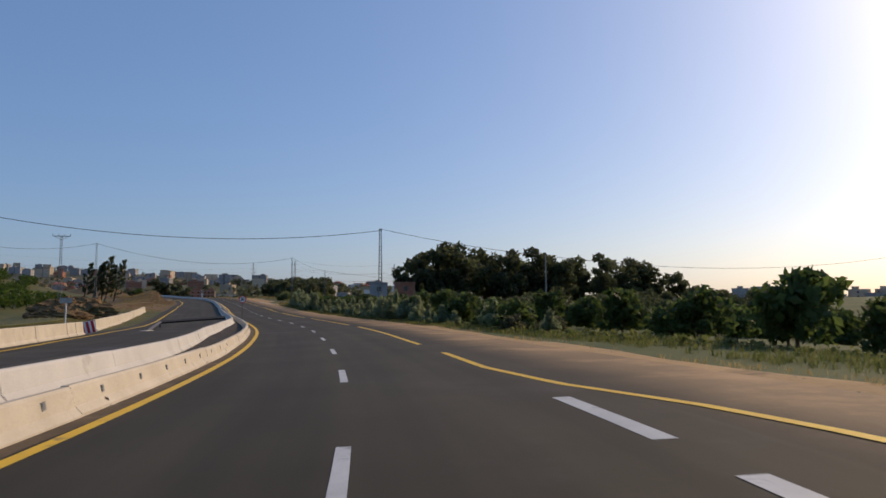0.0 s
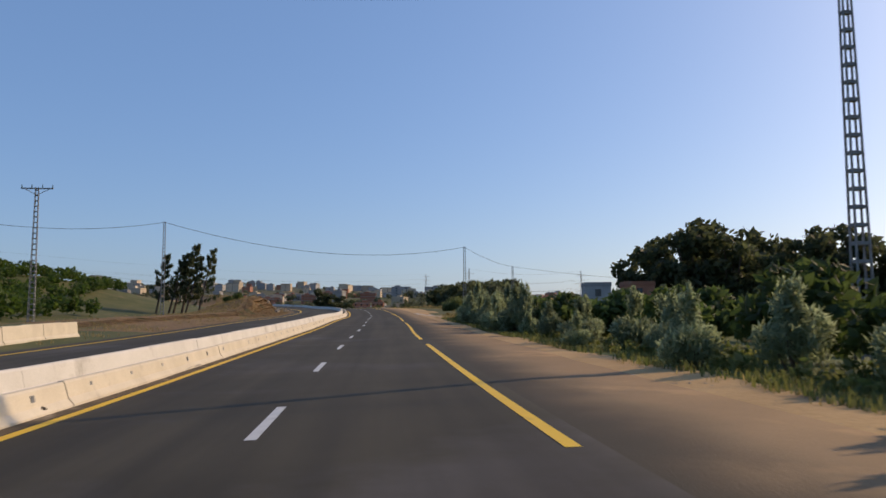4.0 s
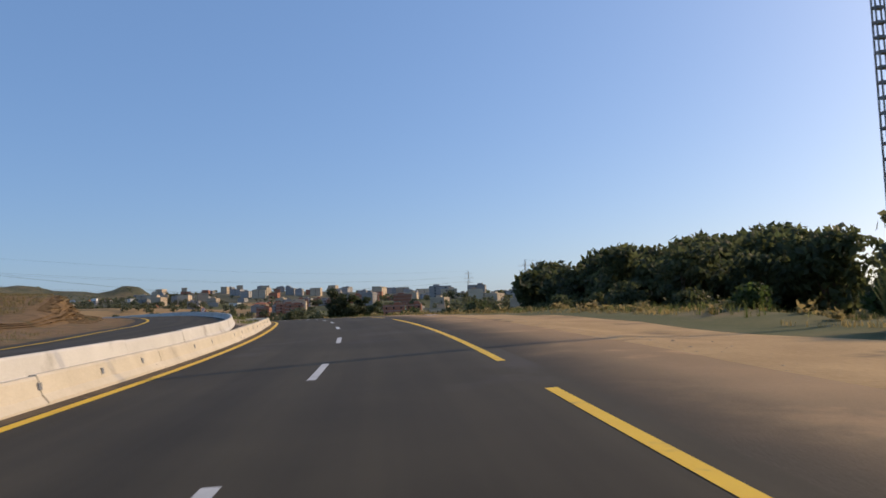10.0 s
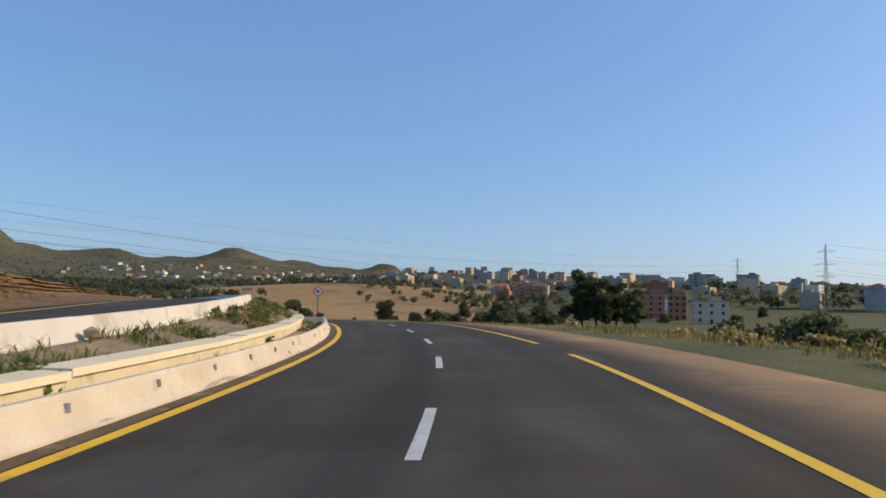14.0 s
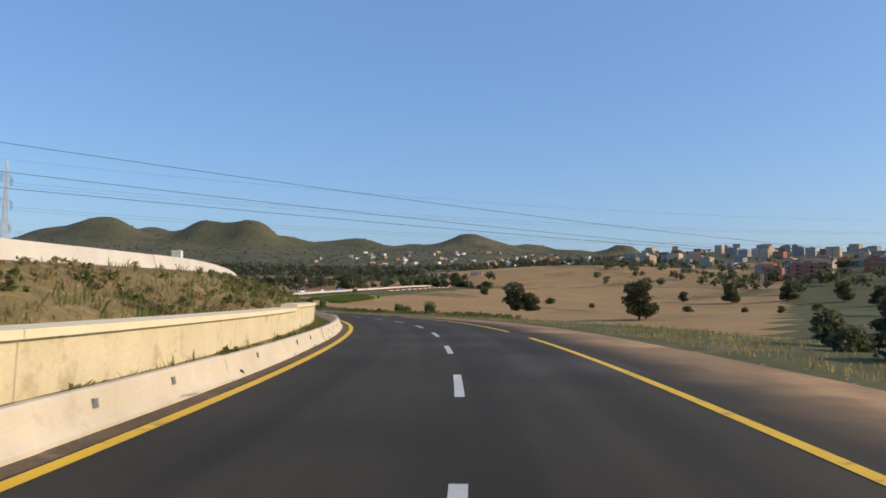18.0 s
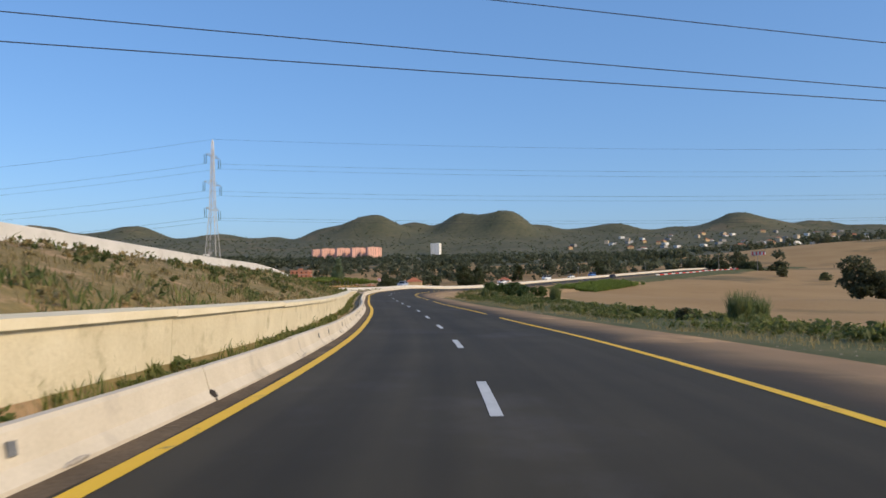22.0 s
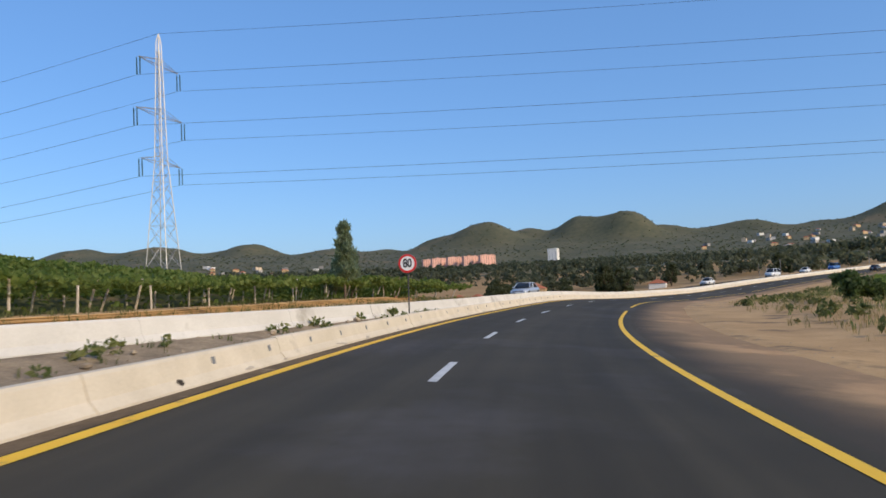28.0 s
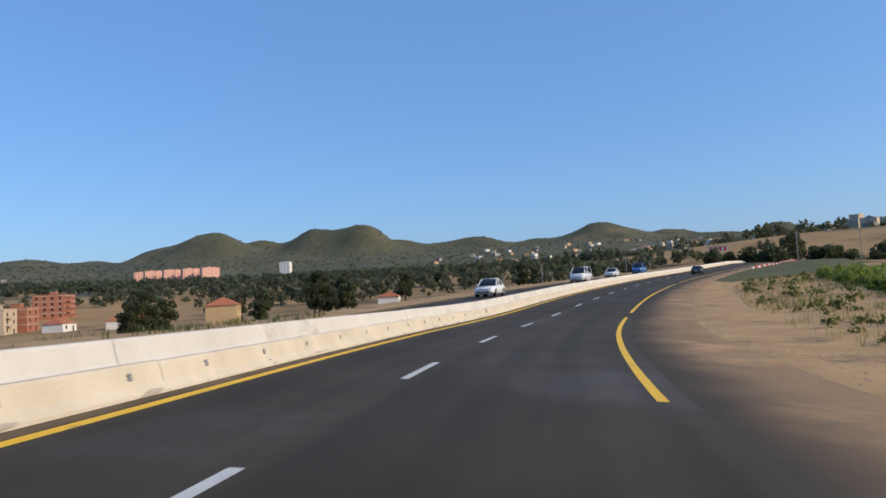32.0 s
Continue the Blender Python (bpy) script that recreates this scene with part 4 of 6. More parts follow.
def plant(kind, x, y, scale=1.0, tall=1.0, z=None, label="", sink=0.1):
    """Sets a plant of the kind on the land; two builds of each kind are shared by all the copies."""
    v = prnd.randrange(2)
    key = (kind, v)
    z = down(x, y) - sink if z is None else z
    k = scale * prnd.uniform(0.85, 1.15)
    m = pose(x, y, z, 0, 0, prnd.uniform(0, 360)) @ Matrix.Diagonal((k, k, k * tall * prnd.uniform(0.9, 1.1), 1))
    if key not in KINDS:
        ob = SPECS[kind](np.random.default_rng(100 + 7 * len(KINDS)))
        tagged(ob, *SAYS[kind])
        ob.matrix_basis = m
        KINDS[key] = ob
        return ob
    src = KINDS[key]
    made = {}
    for o in (src, *src.children):
        made[o] = o.copy()
        scene.collection.objects.link(made[o])
        made[o].parent = made.get(o.parent, o.parent)
    made[src].matrix_basis = m
    if label:
        made[src]["label"] = label
    return made[src]


# the roadside row of tamarisks and the fig field behind it
for s in np.concatenate([np.arange(36, 60, 1.6), np.arange(60, 112, 0.95), np.arange(112, 171.5, 0.75)]):
    d = 12.3 + prnd.uniform(-0.3, 1.9) + 2.2 * (1 - float(smoothstep(44, 80, s))) + 2.8 * float(smoothstep(138, 168, s))
    size = 0.36 + 0.24 * prnd.random() + 0.10 * float(smoothstep(58, 70, s)) + 0.14 * float(smoothstep(112, 130, s))
    if prnd.random() < 0.88 - 0.5 * float(smoothstep(84, 92, s) * (1 - smoothstep(116, 124, s))):
        plant("tamarisk" if s > 60 or prnd.random() < 0.72 else "bush", *spot(s, d), size, prnd.uniform(0.85, 1.1))
for r in range(6):
    for i in range(30):
        s, d = 22 + i * 4.9 + prnd.uniform(-0.9, 0.9), 15.8 + r * 5.0 + prnd.uniform(-0.8, 0.8)
        if (s < 42 and d < 19) or (s > 136 and d < 19) or prnd.random() < 0.1:
            continue
        plant("fig", *spot(s, d), prnd.uniform(0.85, 1.2))
for i in range(20):
    plant("darkbush", *spot(prnd.uniform(30, 175), prnd.uniform(66, 84)), prnd.uniform(0.9, 1.5))
for i in range(26):
    plant("bush" if i % 3 else "darkbush", *spot(prnd.uniform(60, 180), prnd.uniform(40, 60)), prnd.uniform(0.8, 1.4))
# dark grove behind the field
for x, y, k in ((-6, 236, 0.92), (1, 226, 1.12), (6, 240, 1.0), (10, 224, 0.95), (16, 236, 1.05), (22, 222, 0.92), (28, 238, 0.86), (34, 232, 1.0), (40, 226, 0.72), (46, 238, 0.8), (54, 232, 0.6), (58, 246, 0.85), (64, 240, 0.8), (69, 250, 0.95), (74, 244, 0.7), (84, 252, 0.7), (-2, 252, 0.8), (18, 252, 0.95), (36, 255, 0.9)):
    plant("grove", x, y, k)
for i in range(20):
    plant("darkbush", prnd.uniform(-10, 90), prnd.uniform(205, 228), prnd.uniform(1.2, 2.2))
for x, y, k in ((-14, 222, 1.0), (-17, 224, 0.8), (-3, 190, 0.75), (8, 176, 0.7)):
    plant("feather", x, y, k)
# reeds, thicket and bushes past the poles
for i in range(20):
    q = prnd.random()
    plant("reed", -42 + 10 * q + prnd.uniform(-1, 1), 207.5 + 8 * q + prnd.uniform(-1.5, 1.5), prnd.uniform(0.36, 0.6))
plant("broad", -37, 225, 0.75)
for i in range(26):
    plant("bush" if i % 2 else "fig", *spot(prnd.uniform(178, 232), prnd.uniform(29, 40)), prnd.uniform(0.7, 1.2))
for i in range(12):
    plant("fig", *spot(prnd.uniform(184, 225), prnd.uniform(19.0, 30)), prnd.uniform(0.6, 1.0))
for i in range(46):
    q = i / 45
    s, d = 286 - 48 * q + prnd.uniform(-3, 3), 40 - 12 * q + prnd.uniform(0, 13)
    plant("thicket", *spot(s, d), prnd.uniform(0.85, 1.05) * (1.30 - 0.5 * q))
for i in range(22):
    plant("darkbush", *spot(prnd.uniform(236, 300), prnd.uniform(23, 29)), prnd.uniform(0.6, 1.0))

# left side: conifers by the pole, orchard on the hill
for x, y, k in ((-79.0, 182.8, 1.3), (-81.2, 182.4, 1.2), (-82.6, 183.6, 1.45), (-84.2, 182.4, 1.25), (-85.8, 181.4, 1.2), (-85.0, 185.0, 1.3)):
    tree = plant("feather", x, y, k)
    tree.matrix_basis = pose(x, y, tree.matrix_basis.translation.z, 0, 7 + 4 * prnd.random(), 8) @ Matrix.Diagonal((k, k, k * 1.05, 1)) @ pose(0, 0, 0, 0, 0, 40 * prnd.random() - 20)
for s, d, k in ((203, -18.5, 0.8), (205.5, -19.0, 0.75), (208, -19.5, 0.7), (200.5, -19.5, 0.7), (206.5, -20.5, 0.8), (211, -19.5, 0.6)):
    plant("fig", *spot(s, d), k)


def scatter(name, label, spots, build, n, size, material, category="trees", long=1.5):
    """Many small plants joined into one object: build(rng) gives the clumps of one, spots are (x, y, z, scale)."""
    rng = np.random.default_rng(len(name))
    forms = [leaf_cloud(rng, build(rng), n, size, long)[0] for _ in range(5)]
    vs = []
    for i, (x, y, z, k) in enumerate(spots):
        a = i * 2.39996
        f = forms[i % 5]
        c, q = math.cos(a) * k, math.sin(a) * k
        vs.append(np.stack([x + c * f[:, 0] - q * f[:, 1], y + q * f[:, 0] + c * f[:, 1], z + k * f[:, 2]], -1))
    v = np.concatenate(vs)
    fs = np.arange(len(v)).reshape(-1, 4).tolist()
    me = bpy.data.meshes.new(name)
    me.from_pydata(v.tolist(), [], fs)
    me.materials.append(material)
    return tagged(new(name, me), label, category, kind="stuff")


def round_crown(h, w, foot=0.2):
    def f(rng):
        return [(w * 0.5 * rng.uniform(-1, 1), w * 0.5 * rng.uniform(-1, 1), h * rng.uniform(foot + 0.2, 0.8), w * rng.uniform(0.35, 0.6), w * rng.uniform(0.35, 0.6), h * rng.uniform(0.16, 0.26)) for _ in range(7)] + [(0, 0, h * foot * 0.6, w * 0.06, w * 0.06, h * foot * 0.6)]
    return f


def land_spots(pairs, lo, hi):
    return [(x, y, down(x, y) - 0.1, prnd.uniform(lo, hi)) for x, y in pairs]


orch = []
for r in range(13):
    for i in range(58):
        s, d = -6 + i * 4.4 + prnd.uniform(-1, 1), -33 - r * 6.4 + prnd.uniform(-0.8, 0.8)
        if s < 178 or d < -44:
            orch.append(spot(s, d))
scatter("orchard", "rows of round green orchard trees on the hillside", land_spots(orch, 0.75, 1.1), round_crown(2.8, 2.0, 0.12), 180, 0.4, BRIGHT_LEAF)

# the valley beside the wall
for x, y, k, kind in ((-152, 414, 0.95, "broad"), (-150, 407, 1.0, "broad"), (-148, 417, 1.05, "broad"), (-144, 410, 0.85, "broad"), (-160, 482, 1.35, "gum"), (-153, 478, 1.2, "gum"), (-150, 490, 1.3, "gum"), (-141, 480, 1.1, "gum"),
                     (-206, 433, 1.1, "broad"), (-293, 491, 1.4, "broad"), (-288, 493, 1.0, "broad"), (-230, 470, 0.4, "broad"), (-205, 500, 0.4, "broad")):
    plant(kind, *valley(x, y), k, 0.8 if (kind == "broad" and y < 420) else 1.0)
for i in range(16):
    s = prnd.uniform(404, 490)
    plant(("reed", "bush", "reed", "fig")[i % 4], *spot(s, prnd.uniform(14.5, 21)), prnd.uniform(0.2, 0.34))
for i in range(30):
    plant("bush" if i % 3 else "darkbush", *spot(prnd.uniform(306, 352), prnd.uniform(13, 19)), prnd.uniform(0.3, 0.75))
for i in range(22):
    plant("fig", *spot(prnd.uniform(488, 560), prnd.uniform(20, 27)), prnd.uniform(0.5, 0.8))
# hedgerow along the far side of the first field, dark clump by the bridge
for i in range(13):
    q = i / 12
    plant("darkbush" if i % 3 else "bush", *valley(-420 + 320 * q + prnd.uniform(-4, 4), 600 - 20 * q + prnd.uniform(-5, 5)), prnd.uniform(1.0, 2.2))
for i in range(12):
    plant("darkbush", *valley(-470 - 4.5 * i + prnd.uniform(-3, 3), 655 - 1.5 * i + prnd.uniform(-5, 5)), prnd.uniform(1.5, 2.6))
plant("broad", *valley(-500, 655), 1.3)
for i in range(9):
    plant("broad", *valley(-330 + 26 * i + prnd.uniform(-8, 8), 640 + prnd.uniform(-14, 30)), prnd.uniform(0.9, 1.5))
# big trees of the valley behind the barrier
for x, y, k in ((-545, 456, 1.0), (-551, 462, 0.85), (-538, 452, 0.8), (-560, 490, 0.9), (-576, 515, 1.1), (-569, 522, 0.9), (-590, 520, 1.2), (-600, 530, 1.0), (-650, 560, 1.25), (-640, 548, 1.1), (-665, 600, 1.2), (-610, 500, 0.8), (-655, 665, 1.1), (-640, 660, 0.9)):
    plant("gum", *valley(x, y), k)
plant("plume", -352.5, 357.4, 0.8)
plant("plume", -364.8, 358.3, 0.7)
plant("plume", -355.5, 356.6, 0.55)

# ---------------------------------------------------------------- poles, pylons and wires
STEEL = mat("galvanised steel", (0.30, 0.30, 0.30), (0.48, 0.47, 0.45), 0.5, 3, 30, 0.1, metal=0.4)
POLE_GREY = mat("weathered pole", (0.16, 0.155, 0.15), (0.30, 0.29, 0.27), 0.7, 3, 30, 0.2)
WIRE = mat("dark cable", (0.03, 0.03, 0.035), (0.05, 0.05, 0.055), 0.6, 3, 30)
GLASS_INS = mat("dark green glass insulators", (0.015, 0.05, 0.04), (0.03, 0.09, 0.07), 0.2, 3, 30)
RED = mat("red sign paint", (0.55, 0.012, 0.012), (0.66, 0.03, 0.025), 0.4, 4, 30)
WHITE = mat("white sign paint", (0.74, 0.74, 0.73), (0.82, 0.82, 0.80), 0.4, 4, 30)
BLACK = mat("black sign paint", (0.012, 0.012, 0.014), (0.02, 0.02, 0.02), 0.4, 4, 30)
POLE_DARK = mat("dark painted post", (0.025, 0.025, 0.027), (0.06, 0.055, 0.05), 0.55, 5, 40, 0.2)


def lattice_pole(x, y, top, label, arm=0.0, wide=0.42, base=None):
    """A slim tapered pole of two channels tied by rungs on both faces."""
    z0 = down(x, y) if base is None else base
    h = top - z0
    ob = new("lattice_pole")
    tagged(ob, label, "utility pole", "lattice poles")
    ob.matrix_basis = pose(x, y, z0, 0, 0, 20)
    w0, w1 = wide, wide * 0.5
    for sx in (-1, 1):
        for sy in (-1, 1):
            bm = bmesh.new()
            rod(bm, (sx * w0 / 2, sy * w0 * 0.3, -0.6), (sx * w1 / 2, sy * w1 * 0.3, h), 0.040, 0.034, 4)
            part("upright", bm, POLE_GREY, ob)
    n = int(h / 0.52)
    for i in range(n):
        q = (i + 0.5) / n
        w = w0 + (w1 - w0) * q
        bm = bmesh.new()
        box(bm, (w, w * 0.6, 0.10), pose(0, 0, h * q))
        part("rung", bm, POLE_GREY, ob)
    if arm:
        bm = bmesh.new()
        box(bm, (arm * 2, 0.12, 0.12), pose(0, 0, h - 0.1))
        part("crossarm", bm, POLE_GREY, ob)
        for sx in (-1, -0.35, 0.35, 1):
            bm = bmesh.new()
            rod(bm, (sx * arm * 0.95, 0, h - 0.1), (sx * arm * 0.95, 0, h + 0.28), 0.06, 0.04, 8)
            part("insulator", bm, GLASS_INS, ob)
        for sx in (-1, 1):
            bm = bmesh.new()
            rod(bm, (sx * arm * 0.8, 0, h - 0.12), (0, 0, h - 0.75), 0.03, None, 4)
            part("brace", bm, POLE_GREY, ob)
    else:
        bm = bmesh.new()
        box(bm, (w1 * 1.3, 0.16, 0.12), pose(0, 0, h))
        part("cap", bm, POLE_GREY, ob)
    return ob


def cable(a, b, sag, label, r=0.03, n=28):
    """A hanging cable between two places."""
    a, b = np.array(a, float), np.array(b, float)
    bm = bmesh.new()
    u = np.linspace(0, 1, n)
    p = a + np.outer(u, b - a)
    p[:, 2] -= 4 * sag * u * (1 - u)
    side = np.cross(b - a, (0, 0, 1))
    side = side / np.linalg.norm(side) * r
    rings = []
    for q in p:
        rings.append([bm.verts.new(tuple(q + d)) for d in (side, np.array([0, 0, r]), -side, np.array([0, 0, -r]))])
    for k in range(n - 1):
        for j in range(4):
            bm.faces.new((rings[k][j], rings[k][(j + 1) % 4], rings[k + 1][(j + 1) % 4], rings[k + 1][j]))
    return tagged(part("cable", bm, WIRE), label, "cable", "overhead cables")


lattice_pole(-7.1, 97.9, 12.1, "slim grey lattice pole beside the tamarisks", 0, 0.5)
lattice_pole(-41.0, 213.6, 16.2, "slim grey lattice pole on the grassy bank", 0, 0.62)
lattice_pole(-32.9, 222.8, 12.9, "shorter grey lattice pole behind the reeds", 0, 0.52)
lattice_pole(-68.5, 135.7, 15.2, "grey lattice pole with a crossarm on the dirt", 1.5, 0.55)
lattice_pole(-78.9, 172.7, 17.0, "grey lattice pole beside dark conifers", 0, 0.5)
lattice_pole(-93.1, 152.4, 15.0, "grey lattice pole at the foot of the orchard hill", 0, 0.5)
lattice_pole(-73, 73.2, 18.4, "grey lattice pole on the orchard hill", 0, 0.5)


def plain_post(x, y, h, label, r=0.13, arm=False, name="wooden_pole", material=None):
    ob = new(name)
    tagged(ob, label, "utility pole", "plain poles")
    ob.matrix_basis = pose(x, y, down(x, y), 0, 0, prnd.uniform(0, 360))
    bm = bmesh.new()
    rod(bm, (0, 0, -0.6), (0, 0, h), r, r * 0.7, 8)
    part("shaft", bm, material or POLE_GREY, ob)
    bm = bmesh.new()
    if arm:
        box(bm, (1.6, 0.1, 0.1), pose(0, 0, h - 0.3))
        part("crossarm", bm, POLE_GREY, ob)
    else:
        rod(bm, (0, 0, h - 0.02), (0, 0, h + 0.14), r * 0.75, r * 0.3, 8)
        part("cap", bm, POLE_GREY, ob)
    return ob


plain_post(16.3, 106.5, 9.3, "thin grey pole standing in the fig field")
plain_post(90, 134, 8.0, "thin grey pole at the field's far side")
plain_post(-27.4, 245.2, 5.6, "short plain post beside a lattice pole", 0.11)
for x, y, h in ((-551.6, 630, 8.5), (-478.8, 621.7, 8.5), (-600, 700, 8.0), (-520, 560, 8.0), (-640, 640, 8), (-470, 640, 9)):
    plain_post(*valley(x, y), h, "grey pole standing in dry fields", 0.16, True)
P1, P2, P3, PB = (-7.1, 97.9, 12.1), (-41.0, 213.6, 16.2), (-32.9, 222.8, 12.9), (-78.9, 172.7, 17.0)
cable((P1[0], P1[1], 11.9), (-73, 73.2, 18.3), 4.3, "dark cable hung over the road", 0.035)
cable(P1, (16.3, 106.5, down(16.3, 106.5) + 9.3), 0.35, "dark cable between two poles", 0.03)
cable((16.3, 106.5, down(16.3, 106.5) + 9.3), (90, 134, down(90, 134) + 8), 2.4, "dark cable sagging over the fig field", 0.03)
cable(PB, P2, 3.0, "dark cable sagging over both carriageways", 0.035)
cable(P2, P3, 0.5, "short dark cable between two lattice poles", 0.03)
cable(P3, (40, 252, 11), 2.0, "dark cable behind the reeds", 0.025)
cable(PB, (-93.1, 152.4, 15.0), 1.0, "dark cable over the orchard hill", 0.03)
cable((-93.1, 152.4, 15.0), (-170, 90, 22), 3.0, "dark cable over the orchard hill", 0.03)


def chain(bm, points, r):
    """One continuous square bar through the points, standing up."""
    rings = [[bm.verts.new((x + a * r, y + b * r, z)) for a, b in ((1, 0), (0, 1), (-1, 0), (0, -1))] for x, y, z in points]
    for p, q in zip(rings[:-1], rings[1:]):
        for j in range(4):
            bm.faces.new((p[j], p[(j + 1) % 4], q[(j + 1) % 4], q[j]))
    bm.faces.new(rings[0][::-1])
    bm.faces.new(rings[-1])


def pylon(x, y, top, turn, label, strings=True):
    """A lattice transmission tower: four legs, zigzag bracing, three crossarms, a peak."""
    z0 = down(x, y) - 0.3
    h = top - z0
    ob = new("transmission_pylon")
    tagged(ob, label, "pylon", "transmission pylons")
    ob.matrix_basis = pose(x, y, z0, 0, 0, turn)
    ends = []

    def half(z):
        q = z / h
        return 2.6 * (1 - q / 0.55) + 0.75 * q / 0.55 if q < 0.55 else max(0.75 * (1 - (q - 0.55) / 0.42) + 0.28 * (q - 0.55) / 0.42, 0.12)
    for sx in (-1, 1):
        for sy in (-1, 1):
            bm = bmesh.new()
            zs = [h * q for q in (0, 0.15, 0.3, 0.45, 0.55, 0.7, 0.85, 0.97)]
            chain(bm, [(sx * half(a), sy * half(a), a) for a in zs] + [(0, 0, h)], 0.09)
            part("leg", bm, STEEL, ob)
    for k in range(4):
        bm = bmesh.new()
        z = 0.0
        i = 0
        c, s_ = [(1, 0), (0, 1), (-1, 0), (0, -1)][k]
        while z < h * 0.93:
            w = half(z)
            z2 = min(z + max(1.9 * w, 0.9), h * 0.97)
            w2 = half(z2)
            f = 1 if i % 2 else -1
            p = lambda q, e, zz: (c * q - s_ * e * q, s_ * q + c * e * q, zz)
            rod(bm, p(w, f, z), p(w2, -f, z2), 0.035, None, 3)
            rod(bm, p(w, -f, z), p(w2, f, z2), 0.035, None, 3)
            if i % 3 == 0:
                rod(bm, p(w2, -1, z2), p(w2, 1, z2), 0.035, None, 3)
            z, i = z2, i + 1
        part("bracing", bm, STEEL, ob)
    for q, arm in ((0.885, 5.4), (0.71, 6.4), (0.545, 5.4)):
        z = h * q
        for sx in (-1, 1):
            bm = bmesh.new()
            w = half(z)
            tip = (sx * arm, 0, z + 0.15)
            for sy in (-1, 1):
                rod(bm, (sx * w, sy * w, z), tip, 0.06, 0.05, 4)
                rod(bm, (sx * w, sy * w, z + 1.1), tip, 0.05, 0.04, 4)
            for f in (0.3, 0.6):
                rod(bm, (sx * (w + (arm - w) * f), w * (1 - f), z + 0.1 * f), (sx * (w + (arm - w) * f), -w * (1 - f), z + 1.1 * (1 - f)), 0.03, None, 3)
            part("crossarm", bm, STEEL, ob)
            if strings:
                for e in (-0.3, 0.3):
                    bm = bmesh.new()
                    for i in range(11):
                        zz = z - 0.15 - i * 0.25
                        rod(bm, (sx * arm, e, zz), (sx * arm, e, zz - 0.17), 0.14, 0.07, 7)
                    rod(bm, (sx * arm, e, z + 0.1), (sx * arm, e, z - 2.95), 0.03, None, 4)
                    part("insulator_string", bm, GLASS_INS, ob)
            ends.append(pose(x, y, z0, 0, 0, turn) @ Vector((sx * arm, 0, z - 2.9)))
    ends.append(Vector((x, y, top)))
    return ends


def link(a, b, sag, label, r):
    for p, q in zip(a, b):
        cable(p, q, sag, label, r, 40)


TURN = 28.0
tower_a = pylon(-416.9, 328.8, 51.2, -TURN + 4.7, "tall galvanised lattice pylon behind the vineyard")
tower_b = pylon(-230, 941, 60, -17, "distant lattice pylon beyond the dry fields", False)
tower_c = pylon(-127.5, 678.7, 46.3, -18, "distant lattice pylon below the town", False)
tower_d = pylon(*valley(-240, 150), 44, -6, "lattice pylon on the hill behind the earth cut", False)
tower_e = pylon(-34, 640, 40, -10, "distant lattice pylon beyond the grove", False)
link(tower_a, tower_b, 10, "high voltage conductor over the road", 0.026)
link(tower_a, [Vector(p) + Vector((-190, -330, 4)) for p in tower_a], 9, "high voltage conductor over the vineyard", 0.03)
for p, q, sag in ((tower_d[0], (-149.3, 929.4, 41.6), 22.3), (tower_d[2], (-150.2, 929.8, 33.3), 17), (tower_d[4], (-149.3, 929.4, 25.5), 10.5)):
    cable(p, q, sag, "high voltage conductor over the valley", 0.03, 60)
link(tower_c, tower_e, 4, "distant conductor between two pylons", 0.04)


# ---------------------------------------------------------------- speed signs
def speed_sign(s, d, h, tilt):
    ob = new("speed_sign")
    tagged(ob, "round white speed sign reading 80 with a red rim", "road sign", "speed signs")
    p = at(s, d)
    ob.matrix_basis = pose(p[0], p[1], p[2], 0, tilt, heading(s))
    bm = bmesh.new()
    rod(bm, (0, 0, 0.1), (0, 0, h + 0.25), 0.028, None, 8)
    part("post", bm, POLE_DARK, ob)
    bm = bmesh.new()
    rod(bm, (0, -0.035, h), (0, -0.05, h), 0.335, None, 48)
    part("red_rim", bm, RED, ob, "red rim")
    bm = bmesh.new()
    rod(bm, (0, -0.05, h), (0, -0.054, h), 0.262, None, 48)
    part("white_disc", bm, WHITE, ob, "white disc")
    bm = bmesh.new()
    rod(bm, (0, -0.02, h), (0, -0.035, h), 0.34, None, 48)
    part("backing", bm, STEEL, ob, "grey metal back")
    cu = bpy.data.curves.new("speed_figure", "FONT")
    cu.body = "80"
    cu.size = 0.38
    cu.align_x, cu.align_y = "CENTER", "CENTER"
    cu.extrude = 0.002
    cu.offset = 0.010
    cu.materials.append(BLACK)
    t = new("speed_figure", cu)
    t.parent = ob
    t["label"] = "black numerals"
    t.matrix_basis = pose(0, -0.058, h, 90, 0, 0) @ Matrix.Diagonal((0.86, 1.12, 1, 1))
    bm = bmesh.new()
    box(bm, (0.09, 0.05, 0.3), pose(0, -0.0, h))
    part("bracket", bm, STEEL, ob)
    return ob


speed_sign(70.2, -0.66, 2.27, 0.5)
speed_sign(308.9, -0.6, 2.27, -0.8)
speed_sign(528.7, -0.74, 2.25, 0.6)

# a sign seen from behind on the opposite carriageway, white concrete blocks, a fallen beam
ob = new("road_sign")
tagged(ob, "grey road sign seen from behind on a white post", "road sign")
x, y = spot(54, -12.2)
ob.matrix_basis = pose(x, y, down(x, y), 0, 0, heading(54))
bm = bmesh.new()
rod(bm, (0, 0, -0.3), (0, 0, 2.3), 0.045, None, 8)
part("post", bm, WHITE, ob, "white post")
bm = bmesh.new()
box(bm, (0.75, 0.02, 0.35), pose(0, -0.05, 2.2), 0.008)
part("plate", bm, STEEL, ob)


